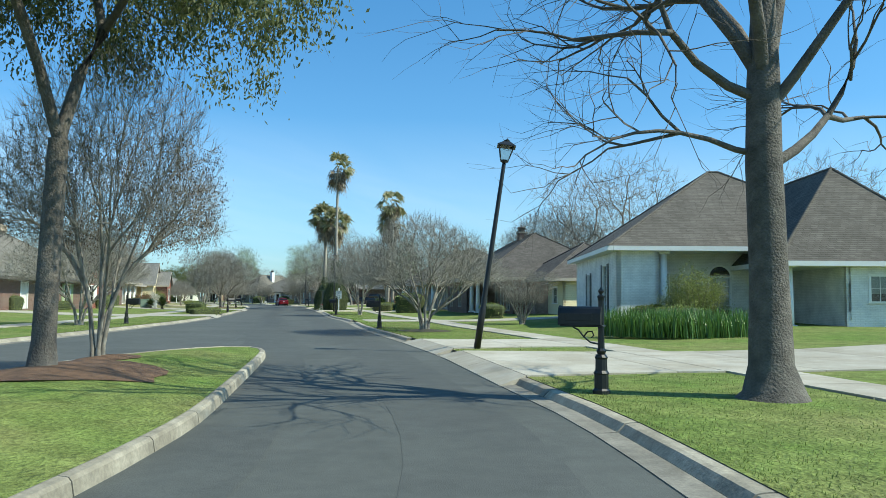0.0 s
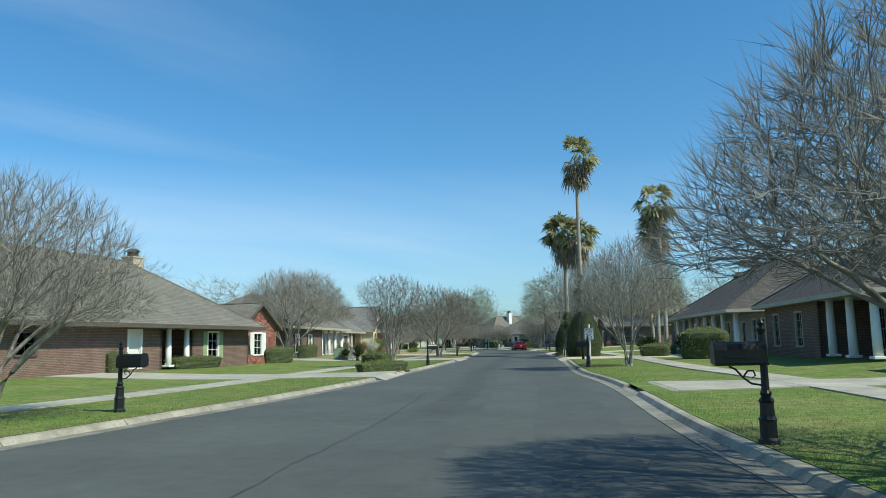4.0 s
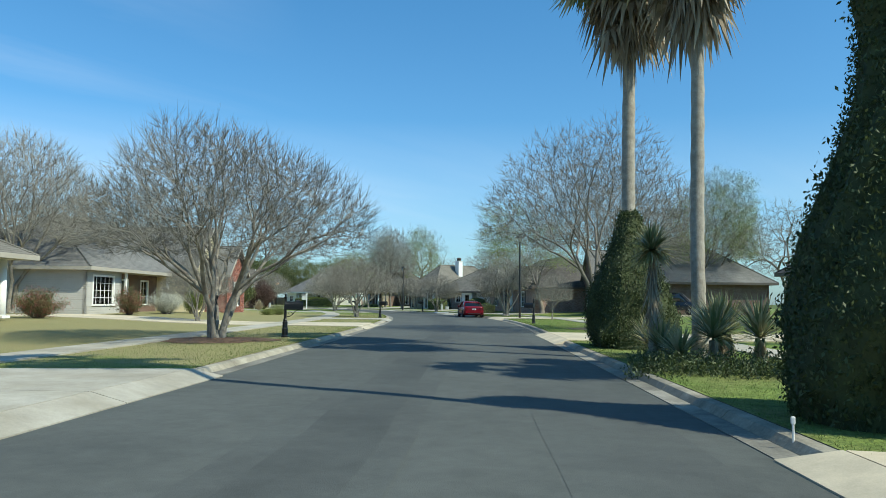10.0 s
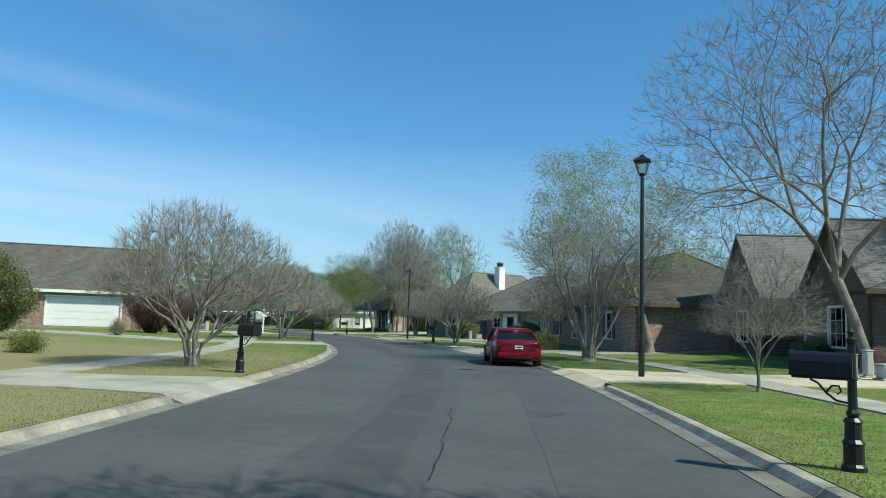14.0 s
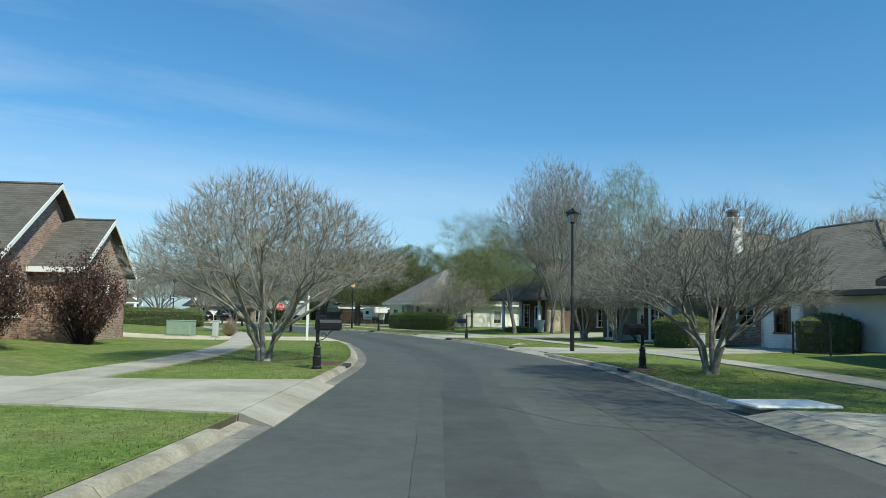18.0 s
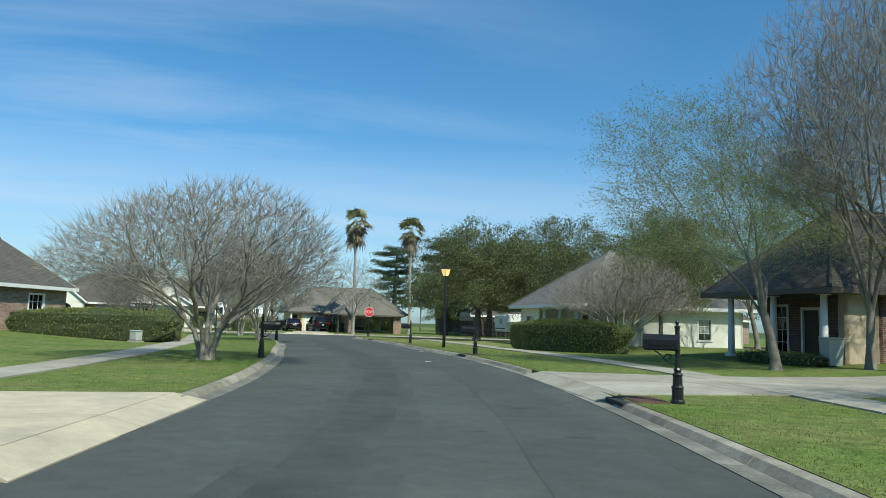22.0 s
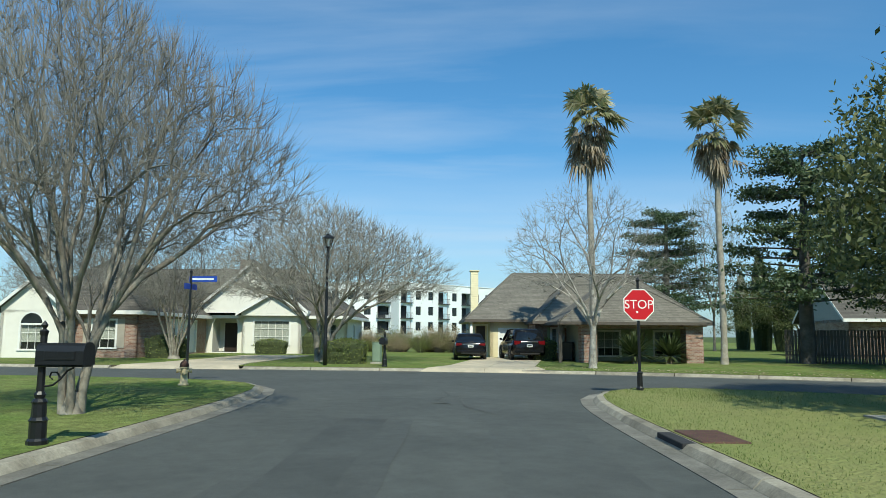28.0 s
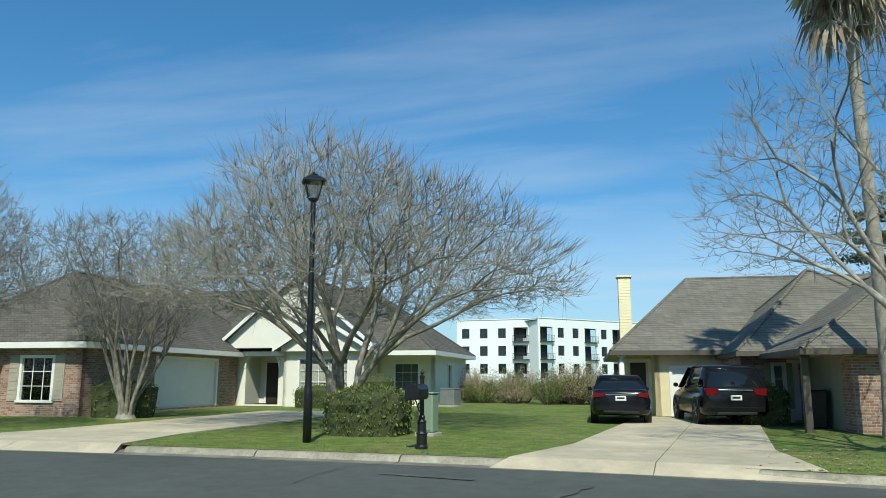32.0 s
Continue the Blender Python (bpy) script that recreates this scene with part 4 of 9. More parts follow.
# ---- trees ----
def grow(geo_thick, geo_thin, p, d, r, length, depth, rng, spread, up, kids, tips, thin=0.02, bend=0.16):
    """One limb and those that leave it."""
    pts, radii, q, dd = [p.copy()], [r], p.copy(), d.copy()
    segs = 3 if depth > 1 else 2
    r1 = r * (0.62 if depth else 0.45)
    for i in range(segs):
        dd = (dd + Vector((rng.uniform(-1, 1), rng.uniform(-1, 1), rng.uniform(-0.6, 1))) * bend + Vector((0, 0, up * 0.10))).normalized()
        q = q + dd * (length / segs)
        pts.append(q.copy()); radii.append(r + (r1 - r) * (i + 1) / segs)
    (geo_thick if r > thin else geo_thin).tube(pts, radii, 7 if r > 0.06 else 5 if r > thin else 3)
    if depth == 0:
        tips.append((q.copy(), dd.copy()))
        return
    n = kids[depth] if isinstance(kids, dict) else kids
    base_turn = rng.uniform(0, 6.28)
    for k in range(n):
        a = base_turn + 6.28 * k / n + rng.uniform(-0.5, 0.5)
        side = dd.cross(Vector((0.3, 0.5, 0.8)) if abs(dd.z) < 0.95 else Vector((1, 0, 0))).normalized()
        turn = side * math.cos(a) + dd.cross(side) * math.sin(a)
        s = spread * rng.uniform(0.6, 1.3)
        nd = (dd * math.cos(s) + turn * math.sin(s) + Vector((0, 0, up * 0.12))).normalized()
        start = pts[-1] if k == 0 else pts[-2].lerp(pts[-1], rng.uniform(-0.6, 0.95)) if depth < 5 else pts[-1]
        grow(geo_thick, geo_thin, start, nd, r1 * rng.uniform(0.75, 1.0), length * rng.uniform(0.66, 0.86), depth - 1, rng, spread, up, kids, tips, thin, bend)


def leaf_cloud(geo, centres, rng, per, radius, size, droop=0.0, flat=1.0):
    """Small pointed leaves round a set of points."""
    for c in centres:
        for _ in range(per):
            o = Vector((rng.gauss(0, 1), rng.gauss(0, 1), rng.gauss(0, 1) * flat)) * radius
            n = Vector((rng.uniform(-1, 1), rng.uniform(-1, 1), rng.uniform(-0.3, 1))).normalized()
            a = n.cross(Vector((rng.uniform(-1, 1), rng.uniform(-1, 1), 0.2))).normalized()
            b = n.cross(a)
            s = size * rng.uniform(0.6, 1.3)
            p = c + o - Vector((0, 0, droop * o.length))
            geo.add([p - a * s, p + b * (s * 0.45), p + a * s, p - b * (s * 0.45)], [(0, 1, 2, 3)])


TREES = {}


def cluster(pts, k, rng):
    """Splits points into k groups by nearness."""
    pts = np.asarray(pts)
    cen = pts[rng.sample(range(len(pts)), k)]
    for _ in range(4):
        lab = ((pts[:, None] - cen[None]) ** 2).sum(2).argmin(1)
        cen = np.array([pts[lab == j].mean(0) if (lab == j).any() else cen[j] for j in range(k)])
    return [pts[lab == j] for j in range(k) if (lab == j).any()]


def branch_out(thick, thin, p, r, tips, rng, unit, twig, came, thin_r=0.02, reach=0.46, rise=0.0, wander=0.07, girth=0.0036):
    """A limb system that leads from one point to all tips; its girth follows the number of tips it bears."""
    n = len(tips)
    c = Vector(tips.mean(0))
    if n <= 2:
        for q in tips:
            q = Vector(q)
            thin.spike(p, q, 0.0068 * unit)
            d = (q - p).normalized()
            for _ in range(twig):
                w = (d * 1.0 + Vector((rng.uniform(-1, 1), rng.uniform(-1, 1), rng.uniform(0.0, 1.8))) * 0.66).normalized()
                s = p.lerp(q, rng.uniform(0.25, 1.0))
                e = s + w * (rng.uniform(0.18, 0.60) * unit)
                thin.spike(s, e, 0.0047 * unit)
        return
    for grp in cluster(tips, 3 if n > 40 and rng.random() < 0.35 else 2, rng):
        cc = Vector(grp.mean(0))
        ln = (cc - p).length
        to = p.lerp(cc, reach if len(grp) > 2 else 0.4) + Vector((0, 0, rise * ln))
        to += Vector((rng.gauss(0, 1), rng.gauss(0, 1), rng.gauss(0, 1))) * (wander * ln * 0.5)
        r1 = unit * girth * len(grp) ** 0.5
        mid_ = p.lerp(to, 0.5) + came * (0.07 * (to - p).length) + Vector((rng.gauss(0, 1), rng.gauss(0, 1), rng.gauss(0, 1))) * (wander * 0.25 * ln)
        big = r1 > thin_r
        if big:
            thick.tube([p, mid_, to], [min(r, r1 * 1.25), r1 * 1.08, r1], 7 if r1 > 0.06 else 5)
        else:
            thin.tube([p, to], [min(r, r1 * 1.25), r1], 3)
        branch_out(thick, thin, to, r1, grp, rng, unit, twig, (to - mid_).normalized(), thin_r, reach, rise, wander, girth)


def dome_tips(n, rng, width, low, high, lift=0.35, fill=0.55, lean=0.0):
    """Points in an uneven dome of a crown: its lower edge rises towards the middle."""
    out = []
    bumps = [(rng.uniform(0, 6.28), rng.uniform(0.1, 1.2), rng.uniform(-0.16, 0.12)) for _ in range(9)]
    while len(out) < n:
        a, e = rng.uniform(0, 6.28), math.asin(rng.uniform(0.0, 1.0))
        k = 1.0
        for ba, be, bs in bumps:
            k += bs * math.exp(-4 * ((math.cos(a - ba) - 1) ** 2 + (e - be) ** 2))
        q = rng.uniform(fill ** 3, 1.0) ** (1 / 3) * k * rng.uniform(0.93, 1.05)
        x, y = width / 2 * q * math.cos(a) * math.cos(e), width / 2 * q * math.sin(a) * math.cos(e)
        base = low + lift * (1 - math.hypot(x, y) / (width / 2)) * (high - low)
        z = base + (high - base) * q * math.sin(e) * (1.0 if q > 0 else 1)
        out.append((x + lean * z, y, z))
    return np.array(out)


def tree(kind, seed, label, category="tree", group=""):
    """A tree standing at the origin."""
    rng = random.Random(seed)
    t = thing("tree", Matrix.Identity(4), label, category, group)
    thick, thin = Geo(), Geo()
    up = Vector((0, 0, 1))
    if kind in ("myrtle", "seedful"):
        tips = dome_tips(4200 if kind == "myrtle" else 3000, rng, 8.0, 2.5, 6.2, -0.12, 0.40)
        for grp in cluster(tips, 6, rng):
            c = Vector(grp.mean(0))
            f = Vector((c.x, c.y, 0)).normalized() * 0.14
            fork = Vector((c.x * 0.24, c.y * 0.24, rng.uniform(1.0, 1.6)))
            thick.tube([f + Vector((0, 0, -0.1)), f * 1.3 + Vector((0, 0, 0.35)), f.lerp(fork, 0.55) + Vector((rng.gauss(0, 0.05), rng.gauss(0, 0.05), 0.25)), fork], [0.10, 0.072, 0.064, 0.060], 7)
            branch_out(thick, thin, fork, 0.060, grp, rng, 1.0, 5, (fork - f).normalized(), 0.02, 0.40, 0.0, 0.045, 0.0027)
        thick.lathe([(0.30, -0.1), (0.24, 0.03), (0.17, 0.16), (0.09, 0.3)], 10)
        part("trunk", thick, bark_myrtle, t, "several smooth pale trunks rising from one root", True)
        part("crown", thin, twig_mat, t, "dome of fine bare grey-brown twigs")
        if kind != "myrtle":
            sd = Geo()
            leaf_cloud(sd, [Vector(p) for p in tips if p[2] < 4.4 and rng.random() < (0.42 if p[0] * 0.9 - p[1] * 0.4 > -0.6 else 0.12)], rng, 26, 0.13, 0.03)
            part("seed_crown", sd, seed_mat, t, "dark dry seed clusters")
    elif kind == "vase":
        tips = []
        while len(tips) < 2600:
            a, h = rng.uniform(0, 6.28), rng.uniform(2.6, 6.4)
            q = math.sqrt(rng.random()) * (0.35 + 0.42 * h)
            z = h - 0.10 * q * q
            tips.append((q * math.cos(a), q * math.sin(a), z))
        for grp in cluster(np.array(tips), 9, rng):
            c = Vector(grp.mean(0))
            f = Vector((c.x, c.y, 0)).normalized() * 0.15
            fork = Vector((c.x * 0.42, c.y * 0.42, rng.uniform(1.4, 2.1)))
            thick.tube([f + Vector((0, 0, -0.1)), f * 1.2 + Vector((0, 0, 0.5)), fork], [0.075, 0.06, 0.05], 6)
            branch_out(thick, thin, fork, 0.05, grp, rng, 0.9, 5, (fork - f).normalized(), 0.02, 0.5, 0.03, 0.05, 0.0032)
        thick.lathe([(0.34, -0.1), (0.29, 0.05), (0.18, 0.25)], 9)
        part("trunk", thick, bark_myrtle, t, "sheaf of slender upright trunks", True)
        part("crown", thin, twig_mat, t, "bare upright twigs")
    elif kind in ("bare", "young", "oak", "shade_oak", "far", "lean"):
        n, high, low, wide = {"bare": (3800, 8.6, 3.6, 8.2), "far": (1100, 8.4, 2.0, 8.6), "lean": (3000, 9.6, 3.0, 8.6), "young": (900, 9.5, 3.2, 6.4), "oak": (780, 8.0, 2.0, 9.0), "shade_oak": (900, 8.0, 4.3, 8.6)}[kind]
        if seed == 13:
            n = 1300
        tips = dome_tips(n, rng, wide, low, high, -0.12 if kind == "bare" else 0.25, 0.35, {"young": 0.22, "lean": 0.14}.get(kind, 0.0))
        fork = Vector(((0.25, 0.02, 1.9) if kind == "young" else (0.55, 0.02, 2.2) if kind == "lean" else (0.04, 0.02, 1.9) if seed == 13 else (0.04, 0.02, 1.25) if kind == "bare" else (0.10, 0.02, 2.9) if kind == "shade_oak" else (0.04, 0.02, 1.9)))
        r0 = 0.19 if "oak" in kind else 0.11 if kind == "young" else 0.135 if seed == 13 else 0.112 if kind == "bare" else 0.12
        thick.tube([(0, 0, -0.12), (0, 0, 0.08), (0.01, 0, 0.4), (fork.x * 0.45, 0.02, fork.z * 0.58), fork], [r0 * 1.9, r0 * 1.35, r0 * 1.05, r0 * 0.95, r0 * 0.88], 10)
        if kind in ("bare", "lean", "young"):
            for grp in cluster(tips, 6 if kind == "bare" else 4, rng):
                c = Vector(grp.mean(0))
                f2 = fork.lerp(c, 0.30) + Vector((rng.gauss(0, 0.06), rng.gauss(0, 0.06), 0.25))
                thick.tube([fork - Vector((0, 0, 0.15)), fork.lerp(f2, 0.5) + Vector((0, 0, 0.08)), f2], [r0 * 0.62, r0 * 0.5, r0 * 0.45], 7)
                branch_out(thick, thin, f2, r0 * 0.45, grp, rng, 0.9, {"bare": 5, "lean": 5, "young": 4}[kind], (f2 - fork).normalized(), 0.022, 0.42, 0.0, 0.035, 0.0044 if seed == 13 else 0.0024)
        else:
            branch_out(thick, thin, fork, r0 * 0.88, tips, rng, {"far": 1.2, "bare": 0.85, "lean": 0.85, "young": 0.9}.get(kind, 1.15), {"far": 5, "oak": 1, "shade_oak": 2}[kind], up, 0.022, 0.46, 0.03, 0.05)
        part("trunk", thick, bark_grey if "oak" in kind else bark_lichen if seed == 13 else bark_pale, t, "grey trunk forking into spreading limbs", True)
        part("crown" if "oak" not in kind else "inner_branching", thin, twig_mat if "oak" not in kind else twig_dark, t, "open crown of fine branching twigs")
        lf = Geo()
        if kind == "young":
            leaf_cloud(lf, [Vector(p) for p in tips if rng.random() < 0.8], rng, 64, 0.20, 0.027)
            part("leaves", lf, young_leaf, t, "sparse yellow-green new leaves")
        elif "oak" in kind:
            heads = [Vector(p) for p in tips if rng.random() < 0.8]
            leaf_cloud(lf, heads, rng, 110 if kind == "shade_oak" else 95, 0.24, 0.05 if kind == "shade_oak" else 0.058, 0.1, 0.8)
            part("leaves", lf, oak_leaf, t, "dense uneven crown of small dull green leaves")
    elif kind == "pine":
        thick.tube([(0, 0, -0.1), (0, 0, 2), (0.05, 0, 4), (0.05, 0.03, 6)], [0.15, 0.12, 0.08, 0.02], 8)
        lf = Geo()
        z = 1.7
        while z < 6.0:
            for k in range(4):
                a = rng.uniform(0, 6.28)
                ln = (1.9 - 0.26 * (z - 1.9)) * rng.uniform(0.6, 1.1)
                tip = Vector((math.cos(a) * ln, math.sin(a) * ln, z + rng.uniform(-0.1, 0.35)))
                thin.tube([(0.04, 0.02, z), (tip.x * 0.5, tip.y * 0.5, z + 0.05), tip], [0.03, 0.02, 0.01], 4)
                cs = [Vector((0.04, 0.02, z)).lerp(tip, rng.uniform(0.35, 1.05)) for _ in range(10)]
                leaf_cloud(lf, cs, rng, 30, 0.15, 0.05, 0.0, 0.5)
            z += 0.24
        part("trunk", thick, bark_grey, t, "straight tapering trunk", True)
        part("inner_branching", thin, twig_dark, t)
        part("crown", lf, pine_leaf, t, "layered dark green needle sprays")
    TREES[(kind, seed)] = t
    return t


PLANTED = []


def plant(kind, seed, x, y, high, wide, yaw, label, group=""):
    """A tree of a kind at a place, scaled to a height and a crown width."""
    key = (kind, seed)
    if key not in SIZES:
        t = tree(kind, seed, label, "tree", group)
        crown = max(t.children, key=lambda o: len(o.data.vertices)).data
        co = np.empty(len(crown.vertices) * 3, np.float32)
        crown.vertices.foreach_get("co", co)
        lo, hi = np.quantile(co.reshape(-1, 3), 0.015, 0), np.quantile(co.reshape(-1, 3), 0.985, 0)
        SIZES[key] = (t, float(hi[2]), float(hi[0] - lo[0] + hi[1] - lo[1]) / 2)
        first = True
    else:
        first = False
    t, hh, ww = SIZES[key]
    m = pose(x, y, (isl_z(x, y) if -7 < x < -0.6 and y < 24 else ground_z(x, y)) - 0.03, 0, 0, yaw)
    if first:
        ob = t
        ob.matrix_basis = m
    else:
        ob = copy_thing(t, m)
    ob.scale = (wide / ww, wide / ww, high / hh)
    tagged(ob, label, "tree", group)
    return ob


SIZES = {}
MY = "bare multi-trunked crape myrtle with grey twigs"
AV = "crape myrtles along the street"
for kind, seed, x, y, high, wide, yaw, label in [
    ("myrtle", 1, -15.97, 37.83, 4.7, 5.6, 20, MY + " on the lawn"), ("vase", 3, -21.6, 69.0, 5.4, 3.5, 0, "tall bare vase-shaped crape myrtle beside clipped shrubs"),
    ("myrtle", 2, -37.6, 82.0, 7.2, 8.2, 70, MY + " before a brick house"), ("myrtle", 1, -29.9, 98.2, 6.7, 8.3, 120, MY + " in a ring of mulch"),
    ("myrtle", 2, -54, 112, 10.2, 11.5, 200, MY + " behind a porch"), ("myrtle", 2, -40, 131.6, 4.5, 5.4, 60, "low leaning bare crape myrtle on dormant grass"),
    ("myrtle", 2, -55.43, 159.63, 5.2, 7.0, 30, MY + " by the sidewalk"), ("myrtle", 1, -79.42, 183.0, 5.5, 7.9, 75, "wide bare crape myrtle with pale knotted trunks"),
    ("myrtle", 2, -98.75, 195.93, 5.0, 5.6, 140, MY + " by a letter box"), ("myrtle", 1, -109.44, 200.41, 7.4, 6.0, 200, MY + " near the junction"), ("vase", 3, -116.90, 193.56, 4.5, 3.4, 90, "small bare tree on a lawn"),
    ("myrtle", 2, 0.55, 35.4, 4.7, 5.9, 10, MY + " by the driveway"), ("myrtle", 2, -6.8, 65.0, 6.0, 5.0, 250, MY + " beside a letter box"), ("myrtle", 2, 10.5, 72, 8.8, 9.5, 100, MY + " behind the roofs"),
    ("vase", 3, 5.30, 44.10, 2.9, 3.4, 40, "low bare vase-shaped shrub on a lawn"), ("vase", 5, -31.3, 147.1, 6.0, 6.2, 160, MY + " behind the parked car"), ("myrtle", 1, -44.05, 164.70, 4.3, 5.7, 15, MY + " by the kerb"),
    ("vase", 3, -57.9, 189.4, 5.0, 4.6, 10, "pale bare crape myrtle before a white house"), ("vase", 3, -55.0, 187.5, 4.8, 4.0, 60, "pale bare crape myrtle before a white house"), ("myrtle", 2, -79.6, 207.2, 5.0, 6.6, 300, MY + " before a hedge"),
    ("vase", 3, -138.67, 204.50, 6.8, 5.4, 30, "bare vase-shaped crape myrtle before a garage"), ("myrtle", 2, -42.4, 194.9, 7.5, 7.0, 45, MY + " over a low roof")]:
    plant(kind, seed, x, y, high, wide, yaw, label, AV)
for kind, seed, x, y, high, wide, yaw, label in [
    ("bare", 12, -133.47, 200.20, 7.4, 6.0, 60, "bare tree with a forked trunk before a brick house"), ("bare", 11, -19.6, 115.0, 9.9, 9.4, 0, "bare shade tree with one pale trunk in a mulch ring"), ("lean", 61, -20.8, 145.2, 14.4, 12.0, 172, "tall bare tree with a leaning trunk"), ("bare", 13, -121.97, 220.60, 7.9, 7.0, 60, "open bare tree at the edge of a driveway"),
    ("myrtle", 1, -132.77, 211.30, 7.9, 10.6, 200, "wide bare tree over a clipped shrub"), ("bare", 12, -65.4, 200.7, 13.6, 9.0, 20, "tall bare tree by a porch"), ("bare", 12, -64.2, 200.2, 13.0, 8.0, 140, "tall bare tree by a porch"),
    ("young", 21, -67.8, 198.6, 9.6, 8.5, 215, "slim leaning tree with new green leaves"), ("young", 22, -29.9, 159.2, 12.2, 11.0, 180, "tall tree just coming into leaf"), ("young", 21, -60.86, 209.72, 14.2, 7.5, 260, "tall tree with pale new leaves behind roofs"),
    ("young", 22, -76.21, 216.61, 10.5, 7.0, 200, "slim tree with new leaves"), ("bare", 11, -13, 152, 12.5, 11.0, 300, "tall bare tree behind a parked truck"), ("young", 22, -14, 150, 13.0, 9.0, 20, "slim leaning tree with new green leaves"), ("young", 22, -77.5, 230.59, 15.5, 9.0, 120, "tall pale green tree far behind the roofs"),
    ("far", 51, -70.58, 234.73, 17.0, 12.0, 33, "tall bare tree far behind the roofs"), ("far", 52, -150.70, 256.18, 15.6, 7.0, 33, "slender bare tree behind the houses"),
    ("shade_oak", 33, -3.9, 14.6, 9.8, 7.1, 30, "evergreen oak with dark trunk on the island"), ("oak", 31, -100.64, 217.71, 9.6, 10.5, 10, "broad evergreen oak behind a lawn"), ("oak", 32, -94.92, 221.63, 9.9, 10.5, 100, "broad evergreen oak behind a lawn"), ("oak", 31, -109.80, 237.51, 10.8, 13.0, 100, "broad evergreen oak behind a lawn"), ("oak", 32, -89.49, 230.34, 10.4, 12.0, 210, "broad evergreen oak behind a lawn"),
    ("oak", 32, -79.5, 211.14, 7.9, 5.0, 80, "dark dense evergreen beside a white house"), ("pine", 41, -122.86, 235.25, 11.8, 8.0, 0, "tall pine with layered boughs"), ("pine", 41, -116.28, 236.18, 10.8, 7.5, 100, "tall pine with layered boughs"), ("oak", 31, -146.27, 263.10, 7.5, 12.0, 140, "evergreen trees far behind a fence"), ("pine", 41, -153.02, 252.23, 13.9, 9.5, 50, "dark pine behind a house"),
    ("seedful", 4, -4.4, 17.2, 5.6, 3.7, 100, "crape myrtle with dry seed clusters on the island"), ("far", 51, -62.58, 234.89, 10.0, 14.0, 10, "grey bare tree behind the roofs"),
    ("far", 52, 19.2, 80.6, 15.4, 12.0, 70, "bare tree behind the houses"), ("far", 51, 12.6, 73, 12.6, 9.0, 10, "bare tree behind the houses"), ("far", 52, 30, 62, 12.0, 10.0, 70, "bare tree behind the houses"), ("far", 51, 9, 112, 10.5, 11.0, 170, "bare tree behind the houses"), ("far", 51, 4, 134, 9.0, 10.0, 270, "bare tree behind the houses"), ("far", 52, -4, 168, 12.0, 11.0, 10, "bare tree behind the houses"),
    ("far", 51, -23.48, 181.69, 11.5, 11.0, 80, "bare tree behind the houses"), ("far", 52, -37.87, 200.4, 11.0, 11.0, 140, "bare tree behind the houses"), ("far", 52, -46, 72, 8.0, 9.5, 15, "bare tree behind the houses"), ("far", 51, -56, 96, 8.5, 10.0, 75, "bare tree behind the houses"),
    ("far", 52, -64, 124, 8.5, 10.0, 195, "bare tree behind the houses"), ("far", 52, -84.77, 146.42, 9.0, 9.0, 20, "bare tree behind the houses"), ("far", 51, -93.05, 160.25, 9.0, 9.0, 90, "bare tree behind the houses"), ("far", 52, -119.09, 178.31, 7.5, 7.5, 33, "bare tree behind a hedge"), ("far", 52, -142.27, 186.84, 6.5, 6.5, 33, "bare tree across the street"),
    ("myrtle", 2, -41, 112.5, 3.6, 3.6, 10, "small bare tree by a wall"), ("oak", 32, -101.09, 162.09, 10.0, 13.0, 20, "evergreen oak behind the houses"), ("oak", 31, -116.92, 170.35, 9.0, 11.0, 60, "evergreen oak behind the houses"),
    ("far", 52, -147.0, 181.0, 7.5, 8.0, 40, "bare tree across the street"), ("far", 51, -156.0, 186.0, 8.0, 9.0, 130, "bare tree across the street"), ("far", 52, -139.0, 170.0, 7.0, 8.5, 220, "bare tree across the street"), ("far", 51, -151.51, 198.65, 9.0, 9.0, 210, "bare tree behind the cream house"), ("bare", 11, -24.8, 134.4, 3.4, 2.6, 210, "staked bare sapling on the verge"), ("vase", 3, -38, 167.89, 4.6, 4.6, 25, "pale bare crape myrtle before brick")]:
    plant(kind, seed, x, y, high, wide, yaw, label)

# the great bare tree beside the letter box at the start
rng = random.Random(77)
t = thing("tree", pose(6.85, 14.31, 0.1), "big bare shade tree with a thick furrowed trunk", "tree")
thick, thin, tips = Geo(), Geo(), []
thick.tube([(0, 0, -0.1), (0.02, 0, 0.12), (0, 0.03, 0.5), (-0.02, 0, 1.8), (-0.05, 0.02, 3.4), (-0.04, 0, 4.6), (0.0, 0.04, 5.7), (0.08, 0.10, 6.9), (0.05, 0.16, 8.2)], [0.60, 0.43, 0.31, 0.265, 0.255, 0.23, 0.175, 0.115, 0.03], 18)
for z, a, lean, r, ln in ((3.5, 3.0, 1.30, 0.055, 1.3), (3.3, 0.2, 1.15, 0.085, 1.8), (4.3, 3.1, 1.15, 0.08, 1.8), (4.1, -0.5, 0.9, 0.09, 2.0), (4.4, 1.4, 0.6, 0.11, 2.3), (4.5, 4.4, 0.5, 0.11, 2.4), (4.6, 0.0, 0.25, 0.14, 2.6), (4.6, 2.5, 0.35, 0.12, 2.3)):
    d = Vector((math.cos(a) * math.sin(lean), math.sin(a) * math.sin(lean), math.cos(lean)))
    grow(thick, thin, Vector((-0.03, 0.01, z)), d, r, ln, 5, rng, 0.55, -0.25, {5: 3, 4: 3, 3: 3, 2: 3, 1: 2}, tips, 0.02, 0.30)
part("trunk", thick, bark_grey, t, "thick grey-brown trunk flaring at the root", True)
